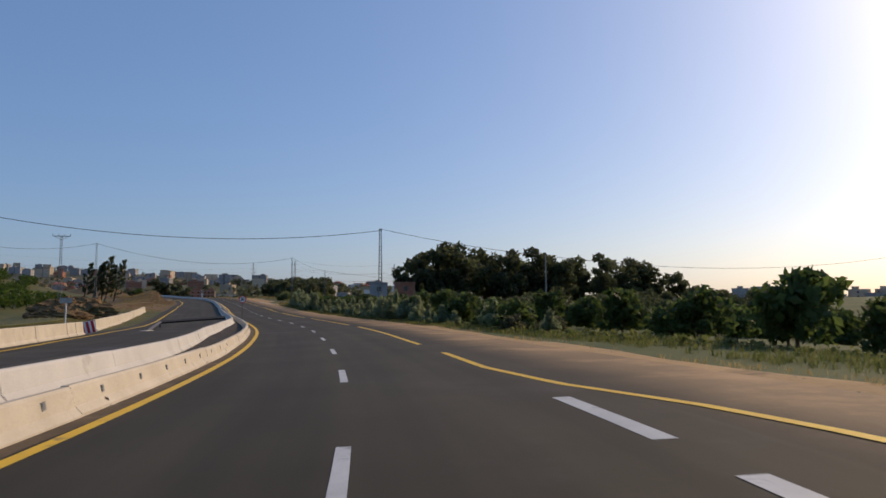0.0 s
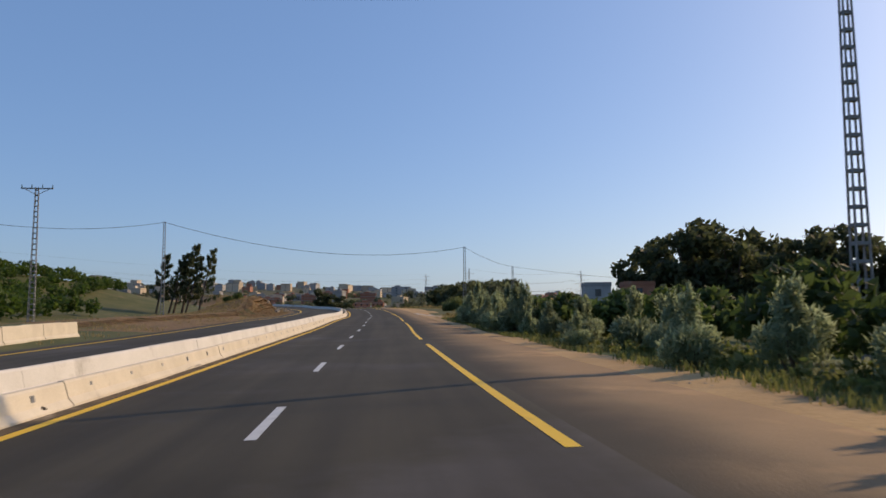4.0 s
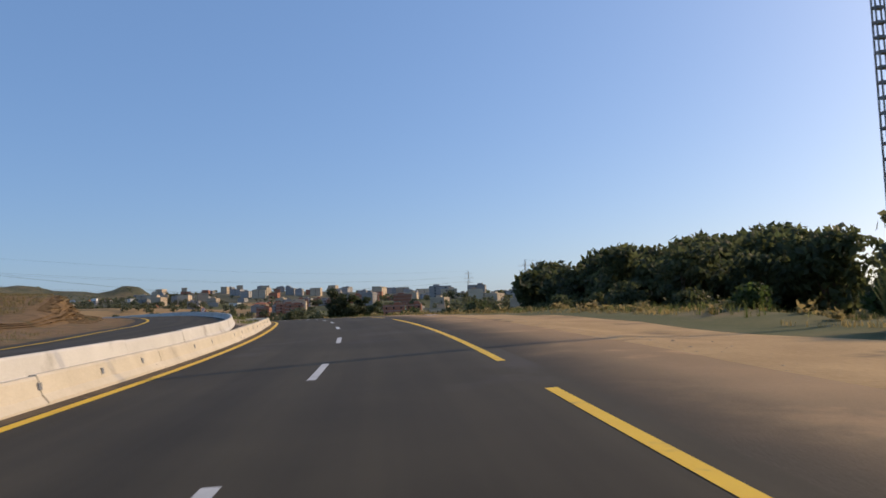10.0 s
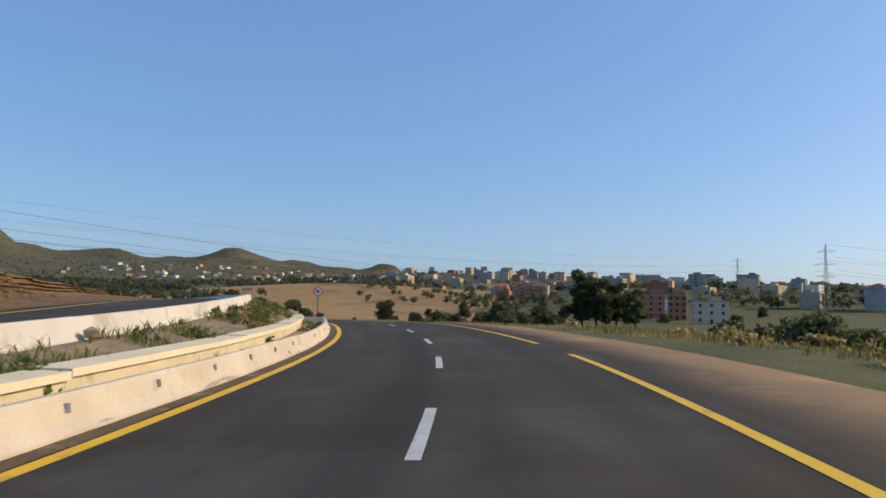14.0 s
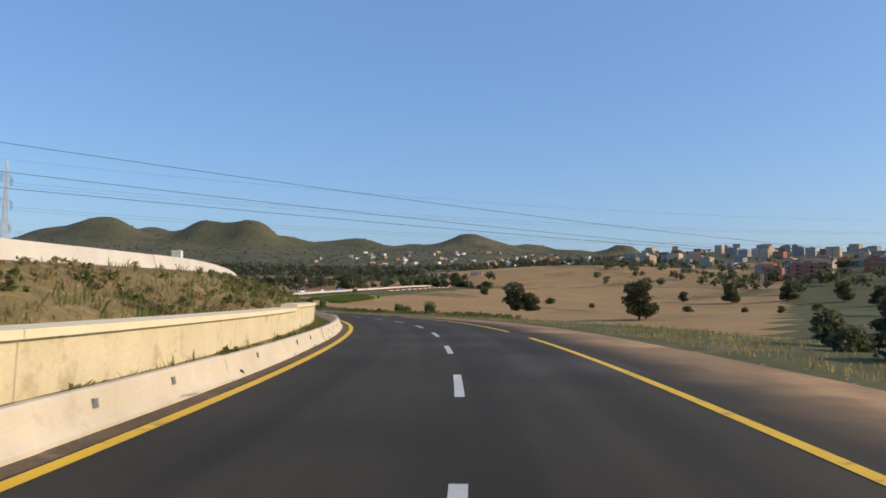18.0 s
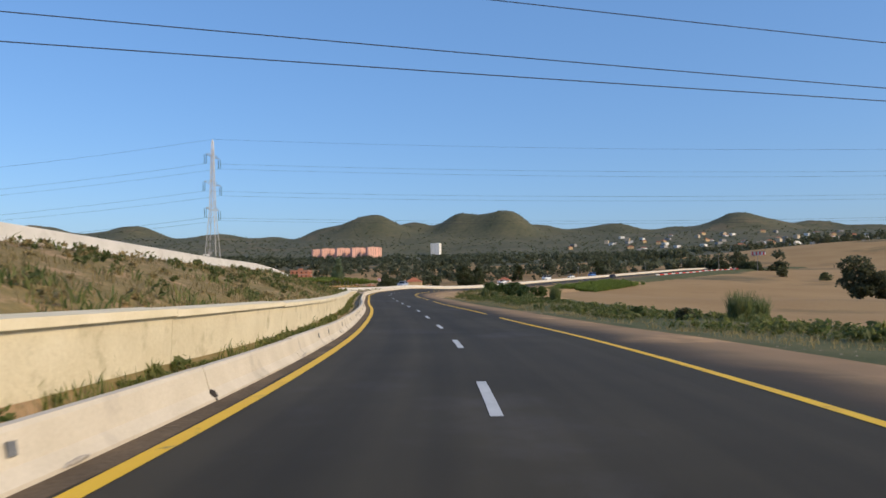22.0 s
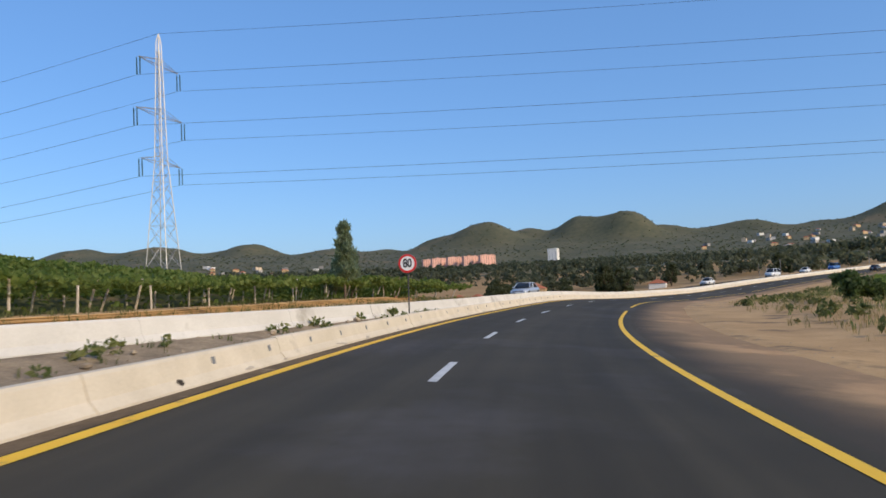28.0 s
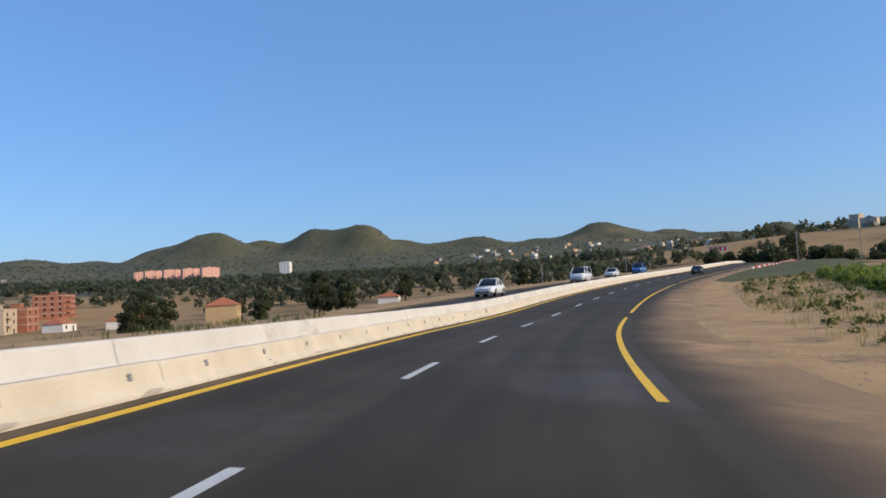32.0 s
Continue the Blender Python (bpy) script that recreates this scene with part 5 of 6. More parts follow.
def block_row(s0, s1, d0, d1, label, tall=0.8):
    n = int((s1 - s0) / 2.05)
    for i in range(n):
        a, b = s0 + i * 2.05, s0 + i * 2.05 + 2.02
        q = i / max(n - 1, 1)
        d = d0 + (d1 - d0) * q + prnd.uniform(-0.03, 0.03)
        x, y = spot((a + b) / 2, d)
        base = down(x, y) - float(at((a + b) / 2, d)[2])
        ob = strip("concrete_block", np.array([a, (a + b) / 2, b]), lambda s: barrier_profile(d + 0 * s, base + 0.02 + 0 * s, tall, 1), BARRIER, False, True)
        tagged(ob, label, "concrete block", "white concrete blocks")
    return b, d


block_row(-26, 53, -10.4, -10.6, "white concrete barrier block beside the opposite carriageway")
block_row(60, 121, -11.2, -12.1, "white concrete barrier block beside the dirt heaps")
x, y = spot(53.6, -10.65)
ob = new("warning_board")
tagged(ob, "low red and white striped warning board", "warning board")
ob.matrix_basis = pose(x, y, down(x, y), 0, -14, heading(53.6) + 8)
bm = bmesh.new()
box(bm, (0.9, 0.06, 0.8), pose(0, 0, 0.42), 0.01)
part("board", bm, WHITE, ob)
for i in range(3):
    bm = bmesh.new()
    box(bm, (0.17, 0.01, 0.76), pose(-0.3 + 0.3 * i, -0.036, 0.42))
    part("stripe", bm, RED, ob, "red stripe")
    bm = bmesh.new()
    box(bm, (0.17, 0.01, 0.76), pose(-0.3 + 0.3 * i, 0.036, 0.42))
    part("stripe", bm, RED, ob, "red stripe")
ob = new("fallen_beam")
tagged(ob, "bent dark steel beam fallen across the opposite carriageway", "beam")
a, b, c = (Vector(at(66, -2.2, 0.78)), Vector(at(64, -7.2, 0.55)), Vector(at(56, -7.4, 0.12)))
bm = bmesh.new()
rod(bm, a, b, 0.13, None, 4)
part("beam", bm, POLE_DARK, ob)
bm = bmesh.new()
rod(bm, b, c, 0.13, None, 4)
part("bent_end", bm, POLE_DARK, ob)
bm = bmesh.new()
rod(bm, b + Vector((0, 0, 0.1)), Vector(at(64, -7.2, -0.05)), 0.06, None, 6)
part("prop", bm, POLE_DARK, ob)
bm = bmesh.new()
box(bm, (1.1, 0.5, 0.16), Matrix.Translation(c) @ pose(0, 0, 0, 0, 0, heading(56) + 70), 0.03)
part("foot", bm, BARRIER, ob, "broken white concrete foot")

# ---------------------------------------------------------------- houses
WALLS = {
    "white": mat("white render", (0.62, 0.60, 0.56), (0.78, 0.76, 0.72), 0.9, 0.3, 4, 0.1, piece=0.12, stain=(0.45, 0.42, 0.38), stain_scale=0.15, stain_at=0.66),
    "beige": mat("beige render", (0.42, 0.33, 0.24), (0.56, 0.46, 0.34), 0.9, 0.3, 4, 0.1, piece=0.2, stain=(0.33, 0.27, 0.2), stain_scale=0.15, stain_at=0.66),
    "grey": mat("bare concrete render", (0.25, 0.24, 0.23), (0.38, 0.36, 0.34), 0.9, 0.3, 4, 0.1, piece=0.2, stain=(0.2, 0.19, 0.18), stain_scale=0.15, stain_at=0.64),
    "brick": mat("raw red brick", (0.30, 0.115, 0.07), (0.43, 0.18, 0.11), 0.95, 0.6, 6, 0.2, piece=0.15, stain=(0.36, 0.22, 0.16), stain_scale=0.3, stain_at=0.64),
    "pink": mat("pink render", (0.62, 0.34, 0.27), (0.74, 0.44, 0.35), 0.9, 0.2, 3, 0.1, piece=0.06),
    "ochre": mat("ochre render", (0.50, 0.34, 0.18), (0.6, 0.43, 0.25), 0.9, 0.3, 4, 0.1, piece=0.15),
}
ROOF_SLAB = mat("concrete roof slab", (0.28, 0.26, 0.24), (0.42, 0.40, 0.37), 0.95, 0.6, 5, 0.2)
TILES = mat("red roof tiles", (0.30, 0.10, 0.055), (0.42, 0.16, 0.09), 0.9, 0.8, 7, 0.4, piece=0.12)
PANE = mat("dark window glass", (0.02, 0.024, 0.03), (0.05, 0.055, 0.06), 0.15, 2, 10)
# open windows are solid boxes; the shade within is this dark colour
OPENING_SHADE = mat("dark open window hole", (0.018, 0.016, 0.014), (0.03, 0.026, 0.022), 0.95, 2, 10)


def house(style, w, d, floors, label, name="house", hole=False, roof="flat", balcony=False, fh=3.0, cols=None, plain=False):
    """Walls, floor bands, roof with parapet or tiles, stair head, windows with sills, a door."""
    ob = new(name)
    tagged(ob, label, "building" if floors > 3 else "house")
    h = fh * floors
    wm = WALLS[style]
    bm = bmesh.new()
    box(bm, (w, d, h + 4), pose(0, 0, h / 2 - 2), 0.06)
    part("wall", bm, wm, ob)
    if roof == "flat":
        bm = bmesh.new()
        for sx, sy, lx, ly in ((0, -1, w, 0.2), (0, 1, w, 0.2), (-1, 0, 0.2, d - 0.4), (1, 0, 0.2, d - 0.4)):
            box(bm, (lx + 0.12, ly + 0.1, 0.75), pose(sx * (w / 2 - 0.08), sy * (d / 2 - 0.08), h + 0.36))
        part("parapet", bm, wm, ob)
    if roof == "flat" and not plain:
        bm = bmesh.new()
        box(bm, (min(4, w * 0.35), min(3.4, d * 0.4), 2.4), pose(w * 0.18, d * 0.1, h + 1.2), 0.04)
        part("stair_head", bm, wm, ob)
        bm = bmesh.new()
        box(bm, (min(4, w * 0.35) + 0.5, min(3.4, d * 0.4) + 0.5, 0.18), pose(w * 0.18, d * 0.1, h + 2.5))
        part("roof_slab", bm, ROOF_SLAB, ob)
    if roof != "flat":
        bm = bmesh.new()
        v = [bm.verts.new(p) for p in ((-w / 2 - 0.4, -d / 2 - 0.4, h), (w / 2 + 0.4, -d / 2 - 0.4, h), (w / 2 + 0.4, d / 2 + 0.4, h), (-w / 2 - 0.4, d / 2 + 0.4, h), (-w * 0.22, 0, h + d * 0.27), (w * 0.22, 0, h + d * 0.27))]
        for f in ((0, 1, 5, 4), (1, 2, 5), (2, 3, 4, 5), (3, 0, 4), (3, 2, 1, 0)):
            bm.faces.new([v[i] for i in f])
        part("roof", bm, TILES, ob)
    if hole:
        for k in range(1, floors + 1):
            bm = bmesh.new()
            box(bm, (w + 0.16, d + 0.16, 0.28), pose(0, 0, k * fh - 0.1))
            part("floor_slab", bm, ROOF_SLAB, ob)
    nx, ny = cols or (max(2, int(w / 3.4)), max(2, int(d / 3.6)))
    glass = OPENING_SHADE if hole else PANE
    for k in range(floors):
        for face, n, span in ((0, nx, w), (1, ny, d), (2, nx, w), (3, ny, d)) if cols is None or cols[1] > 1 else ((0, nx, w), (2, nx, w)):
            for i in range(n):
                u = (i + 0.5) / n * span - span / 2
                ang = 90 * face
                off = (d if face % 2 == 0 else w) / 2
                door = k == 0 and face == 0 and i == n // 2
                bm = bmesh.new()
                hh = 2.1 if door else 1.35
                box(bm, (1.1, 0.10, hh), pose(0, 0, 0, 0, 0, ang) @ pose(u, -off, k * fh + (1.05 if door else 1.65)), 0.02)
                me_name = "door" if door else "window"
                part(me_name, bm, glass, ob)
    if balcony:
        for k in range(1, floors):
            bm = bmesh.new()
            box(bm, (w * 0.36, 1.1, 0.16), pose(-w * 0.2, -d / 2 - 0.55, k * fh))
            box(bm, (w * 0.36, 0.08, 0.9), pose(-w * 0.2, -d / 2 - 1.06, k * fh + 0.5))
            part("balcony", bm, wm, ob)
    if hole and not plain:
        for i in range(4):
            bm = bmesh.new()
            cx, cy = (w / 2 - 0.3) * (1 if i % 2 else -1), (d / 2 - 0.3) * (1 if i > 1 else -1)
            rod(bm, (cx, cy, h), (cx, cy, h + 1.5), 0.14, 0.12, 4)
            part("column_stub", bm, ROOF_SLAB, ob)
    return ob


def sited(ob, x, y, turn, grow, first):
    m = pose(x, y, down(x, y), 0, 0, turn) @ Matrix.Diagonal((grow, grow, 1, 1))
    if first:
        ob.matrix_basis = m
        return ob
    return copy_thing(ob, m)


FORMS = [("white", 11, 9, 2, "white rendered flat-roofed house", False, "flat", True), ("beige", 12, 10, 3, "beige three-storey house with balconies", False, "flat", True), ("brick", 12, 11, 3, "unfinished red brick house with open window holes", True, "flat", False),
         ("grey", 14, 11, 4, "grey concrete apartment building", False, "flat", False), ("white", 10, 8, 1, "low white house with a tiled roof", False, "tiled", False), ("beige", 16, 12, 5, "beige five-storey apartment block", False, "flat", True),
         ("ochre", 11, 10, 2, "ochre house with a red tiled roof", False, "tiled", False), ("grey", 11, 10, 2, "bare grey two-storey house", True, "flat", False)]
BUILT = {}


def put_house(kind, x, y, turn, group, far=False, grow=1.0):
    """Sets a house of the kind; far ones have one opening a storey on each long side."""
    f = FORMS[kind]
    key = (kind, far)
    if key not in BUILT:
        BUILT[key] = house(f[0], f[1], f[2], f[3], f[4], "apartment_building" if f[3] > 3 else "house", f[5], f[6], f[7] and not far, cols=(1, 1) if far else (2, 1), plain=far and kind not in (1, 3))
        sited(BUILT[key], x, y, turn, 1.0, True)
        ob = BUILT[key]
    else:
        ob = sited(BUILT[key], x, y, turn, grow, False)
    ob["group"] = group
    return ob


def polar(b, r):
    """A place by its bearing in the plan and its distance from the hub."""
    r, a = r if r < 1200 else 1200 + (r - 1200) * 1.6, math.radians(b) + SWING
    return HUB[0] - r * math.sin(a), HUB[1] + r * math.cos(a)


hr = random.Random(21)
taken = []


def free(x, y, gap):
    for a, b in taken:
        if (a - x) ** 2 + (b - y) ** 2 < gap * gap:
            return False
    taken.append((x, y))
    return True


# the town on its ridge and down its slope
for i in range(1500):
    b = hr.uniform(-4, 33.5)
    r = hr.choice((hr.uniform(1250, 1560), hr.uniform(1250, 1560), hr.uniform(850, 1300), hr.uniform(560, 900), hr.uniform(560, 900)))
    if r < 900 and not 2 < b < 24:
        continue
    x, y = polar(b, r)
    if len(taken) >= 175 or not free(x, y, 22 if r > 1000 else 17):
        continue
    far_up = r > 1200
    kind = hr.choice((3, 5, 1, 3, 5, 2, 7) if far_up else ((2, 1, 2, 2, 7, 6, 3) if r < 900 else (0, 1, 2, 3, 7, 6)))
    put_house(kind, x, y, hr.choice((0, 90, 180, 270)) + hr.uniform(-18, 18) + 20, "houses of the town", r > 1000, hr.uniform(1.0, 1.7))
for i in range(60):
    b, r = hr.uniform(-14, 9), hr.uniform(400, 720)
    x, y = polar(b, r)
    if len(taken) < 205 and free(x, y, 24):
        put_house(hr.choice((0, 1, 2, 7, 6, 3)), x, y, hr.choice((0, 90)) + hr.uniform(-15, 15), "houses of the town", True, hr.uniform(1.0, 1.4))
# villages on the hillsides
count = 0
for i in range(900):
    zone_ = hr.random()
    if zone_ < 0.42:
        b, r = hr.uniform(34, 56), hr.uniform(1850, 2100)
    elif zone_ < 0.62:
        b, r = hr.uniform(36, 58), hr.uniform(1640, 1900)
    elif zone_ < 0.8:
        b, r = hr.uniform(33, 46), hr.uniform(1250, 1600)
    else:
        b, r = hr.uniform(84, 99), hr.uniform(1500, 1900)
    x, y = polar(b, r)
    if count < 125 and free(x, y, 20):
        put_house(hr.choice((0, 4, 6, 4, 6, 1, 0, 7)), x, y, hr.uniform(0, 360), "hillside village houses", True, hr.uniform(1.0, 1.5))
        count += 1
# pink estate and white tower
for i in range(9):
    q = i / 8
    ob = house("pink", 22, 13, 8, "pink eight-storey apartment block of an estate", "apartment_building", False, "flat", False, 3.1, (4, 1)) if i == 0 else None
    x, y = -1979 + 103 * q + (14 if i % 2 else -14), 580 + 128 * q
    m = pose(x, y, 60, 0, 0, 98)
    if i == 0:
        pink = ob
        pink["group"] = "pink estate blocks"
        ob.matrix_basis = m
    else:
        copy_thing(pink, m)
tower = house("white", 26, 20, 13, "white tower block standing alone", "apartment_building", False, "flat", False, 3.1, (3, 3))
tower.matrix_basis = pose(-2190, 949, 70, 0, 0, 55)
# red brick house and its neighbours by the valley road
for kind, x, y, turn in ((2, -700, 440, 160), (1, -688, 432, 160), (7, -735, 420, 150), (6, -722, 408, 170), (0, -750, 400, 165), (4, -675, 452, 150), (4, -655, 470, 165), (4, -640, 476, 155), (6, -600, 492, 160), (4, -760, 432, 150), (0, -770, 418, 155), (1, -800, 425, 150), (4, -610, 560, 150)):
    put_house(kind, *valley(x, y), turn, "valley houses")
big = house("brick", 25, 15, 4, "unfinished four-storey red brick building with bare slabs", "apartment_building", True, "flat", True)
x, y = -820.0, 404.0
big.matrix_basis = pose(x, y, down(x, y), 0, 0, 165)
for w, d, floors, label, x, y, turn, hole in ((14, 11, 4, "unfinished red brick apartment building at the foot of the town", -207.7, 636.9, 20, True), (9, 10, 4, "narrow red brick building beside a larger one", -186, 612.4, 15, True), (14, 8, 3, "long low beige building with small windows", -159, 568, 25, False)):
    ob = house("brick" if hole else "beige", w, d, floors, label, "apartment_building" if floors > 3 else "house", hole, "flat", False, 3.1, (3, 2))
    ob.matrix_basis = pose(x, y, down(x, y) - 0.1, 0, 0, turn)
    ob["group"] = "houses of the town"
brown = house("grey", 4.9, 6, 2, "plain grey farm building behind the fig field", "house", False, "flat", False, 2.9, (1, 1), True)
brown.matrix_basis = pose(-16.4, 219, 2.6, 0, 0, 8)
shed = house("brick", 5.7, 6, 2, "low red brown shed beside a farm building", "house", False, "flat", False, 2.9, (1, 1), True)
shed.matrix_basis = pose(-8.7, 222, 2.8, 0, 0, 8)
for i in range(15):
    q = hr.uniform(0.30, 0.58)
    far_ = hr.uniform(500, 640)
    x, y = math.sin(q) * far_, math.cos(q) * far_
    if free(x, y, 13):
        put_house((7, 1, 0, 3, 1, 7)[i % 6], x, y, 20 * i, "houses beyond the grove", True, hr.uniform(0.9, 1.3))
for i, (x, y) in enumerate(((235, 520), (280, 560), (330, 520), (20, 620), (60, 680))):
    put_house((3, 1, 0, 3, 2)[i], x, y, 20 * i, "houses beyond the grove")

# striped kiosk and kerb by the bend, low bridge parapet
kio = new("kiosk")
tagged(kio, "small kiosk painted in red and white stripes", "kiosk")
x, y = -700.0, 782.0
kio.matrix_basis = pose(x, y, down(x, y), 0, 0, 45)
bm = bmesh.new()
box(bm, (11, 5, 3.2), pose(0, 0, 1.5), 0.05)
part("wall", bm, WALLS["white"], kio)
for i in range(4):
    bm = bmesh.new()
    box(bm, (1.2, 0.12, 2.6), pose(-4.4 + i * 2.9, -2.52, 1.5))
    part("stripe", bm, RED, kio, "red painted panel")
bm = bmesh.new()
box(bm, (11.8, 5.8, 0.25), pose(0, 0, 3.2))
part("roof", bm, ROOF_SLAB, kio)
kerb = new("striped_parapet")
tagged(kerb, "low parapet painted in red and white stripes", "parapet")
for i in range(26):
    p0 = at(770 + i * 4.0, 10.5 + i * 0.2)
    bm = bmesh.new()
    box(bm, (0.3, 3.98, 0.5), pose(p0[0], p0[1], down(p0[0], p0[1]) + 0.15, 0, 0, heading(770 + i * 4)))
    part("parapet_block", bm, RED if i % 2 else WHITE, kerb)

# ---------------------------------------------------------------- far woods and scrub
wr = random.Random(31)
wood = []
for i in range(9000):
    b, r = wr.uniform(30, 112), 420 + 1030 * wr.random() ** 0.8
    x, y = polar(b, r)
    c = float(wave(np.array([x]), np.array([y]), 75, 2.0)[0])
    dry = 30 < b < 50 and r < 1150
    if c < (0.75 if dry else (-0.55 if r > 620 else 0.1)):
        continue
    if -900 < x < -590 and 320 < y < 470:
        continue
    wood.append((x, y))
    if len(wood) > 3300:
        break
sw, dw = along(np.array([p[0] for p in wood]), np.array([p[1] for p in wood]))
wood = [p for p, s, d in zip(wood, sw, dw) if (d > 60 or d < -75)]
scatter("valley_woods", "dense dark green woods filling the valley", land_spots(wood, 0.35, 1.35), round_crown(9, 5.5, 0.1), 46, 1.9, FAR_LEAF)
town_trees = []
for i in range(900):
    b, r = wr.uniform(-10, 36), wr.uniform(430, 1560)
    x, y = polar(b, r)
    if float(wave(np.array([x]), np.array([y]), 60, 4.0)[0]) > -0.2:
        town_trees.append((x, y))
scatter("town_trees", "dark trees scattered between the houses of the town", land_spots(town_trees, 0.6, 1.2), round_crown(8, 5.0, 0.1), 90, 1.4, FAR_LEAF)
scrub = []
for i in range(8000):
    b, r = wr.uniform(28, 116), 1440 + 960 * wr.random() ** 1.1
    scrub.append(polar(b, r))
scatter("hill_scrub", "low dark scrub covering the far hills", [(x, y, z - 0.8, k) for x, y, z, k in land_spots(scrub, 0.4, 1.2)], round_crown(4, 5, 0.1), 12, 2.4, FAR_LEAF, "scrub")
horizon = []
for i in range(420):
    b, r = wr.uniform(-60, 2), wr.uniform(420, 900)
    horizon.append(polar(b, r))
scatter("field_trees", "distant dark trees along the flat horizon", land_spots(horizon, 0.6, 1.2), round_crown(8, 6.0, 0.1), 70, 1.6, FAR_LEAF)

# ---------------------------------------------------------------- vineyard with leaning stakes
vines = []
for r in range(24):
    for i in range(112):
        s0 = 452 + i * 1.35
        s, d = s0 + prnd.uniform(-0.3, 0.3), -20.8 + 3.4 * float(smoothstep(528, 548, s0)) - r * 2.3 + prnd.uniform(-0.4, 0.4)
        if s < 586 + 0.75 * r:
            vines.append(spot(s, d))

for r in range(11):
    for i in range(26):
        vines.append(spot(620 + i * 1.4 + 1.2 * r + prnd.uniform(-0.4, 0.4), -46 - r * 2.6 + prnd.uniform(-0.5, 0.5)))


def vine_form(rng):
    return [(rng.uniform(-0.9, 0.9), rng.uniform(-0.9, 0.9), rng.uniform(1.5, 1.95), rng.uniform(0.5, 0.85), rng.uniform(0.5, 0.85), rng.uniform(0.14, 0.26)) for _ in range(7)] + [(0, 0, 0.7, 0.07, 0.07, 0.7)]


scatter("vineyard", "dense green trellised vines on a gentle slope", land_spots(vines, 0.85, 1.1), vine_form, 78, 0.32, VINE_LEAF, "vines", 1.2)
STAKE = mat("pale concrete stake", (0.42, 0.36, 0.28), (0.58, 0.50, 0.40), 0.9, 4, 30, 0.2)
bm = bmesh.new()
box(bm, (0.10, 0.10, 2.2), pose(0, 0, 0.75), 0.012)
stake_me = bpy.data.meshes.new("vine_stake")
bm.to_mesh(stake_me)
bm.free()
stake_me.materials.append(STAKE)
for r in range(3):
    for i in range(28):
        s, d = 470 + i * 4.4 + prnd.uniform(-0.6, 0.6), -20.2 - 2.6 * r
        x, y = spot(s, d)
        ob = new("vine_stake", stake_me)
        tagged(ob, "leaning pale stake holding up the vines", "stake", "vineyard stakes")
        ob.matrix_basis = pose(x, y, down(x, y), prnd.uniform(-4, 4), 0, heading(s)) @ pose(0, 0, 0, 0, prnd.choice((24, 18, 12, 3)) if r < 2 else prnd.uniform(-8, 8), 0)
bm = bmesh.new()
box(bm, (0.09, 0.09, 1.7), pose(0, 0, 0.45), 0.01)
post_me = bpy.data.meshes.new("fence_post")
bm.to_mesh(post_me)
bm.free()
post_me.materials.append(STAKE)
for i in range(19):
    s = 476 + i * 5.2
    x, y = spot(s, -18.0)
    ob = new("fence_post", post_me)
    tagged(ob, "short pale fence post on the dirt strip", "fence post", "fence posts")
    ob.matrix_basis = pose(x, y, down(x, y), prnd.uniform(-3, 3), prnd.uniform(-3, 3), heading(s))
maize = []
for i in range(700):
    maize.append(spot(prnd.uniform(632, 690), prnd.uniform(22, 36)))


def maize_form(rng):
    return [(rng.uniform(-0.4, 0.4), rng.uniform(-0.4, 0.4), rng.uniform(0.4, 1.3), 0.3, 0.3, 0.5) for _ in range(4)]


scatter("maize", "tall green maize standing in a field", land_spots(maize, 0.6, 0.95), maize_form, 60, 0.2, VINE_LEAF, "crop", 4.0)

# ---------------------------------------------------------------- grass, weeds, stones
def lay(section, s, d):
    """Heights above the road's plane of the swept ground at many places."""
    rows = section(s)
    h = np.full(len(s), np.nan)
    for (d0, h0), (d1, h1) in zip(rows[:-1], rows[1:]):
        lo, hi = np.minimum(d0, d1), np.maximum(d0, d1)
        ok = (d >= lo) & (d <= hi) & np.isnan(h)
        q = (d - d0) / np.where(abs(d1 - d0) < 1e-6, 1e-6, d1 - d0)
        h = np.where(ok, h0 + q * (h1 - h0), h)
    return h


def grass(name, label, section, n, s_range, d_of, height, width, material, seed, clump=4, bare=-0.2, size=2.4, lean=0.5):
    """Blades in tufts over a swept stretch of ground, thinned out in patches."""
    rng = np.random.default_rng(seed)
    s = rng.uniform(*s_range, n)
    d = d_of(s, rng.uniform(0, 1, n))
    p = at(s, d)
    keep = wave(p[:, 0], p[:, 1], size, seed) + rng.uniform(-0.5, 0.5, n) > bare
    s, d = np.repeat(s[keep], clump), np.repeat(d[keep], clump)
    s, d = s + rng.normal(0, 0.09, len(s)), d + rng.normal(0, 0.07, len(d))
    h = lay(section, s, d)
    ok = ~np.isnan(h)
    p = at(s[ok], d[ok], h[ok])
    vs, fs = blades(rng, p[:, 0], p[:, 1], p[:, 2], height, width, lean)
    return tagged(new(name, mesh(name, vs, fs, material)), label, "grass", kind="stuff")


def slope_d(s, u):
    return -2.5 + (keyed(SECOND_D, s) + 0.15 + 2.5) * u


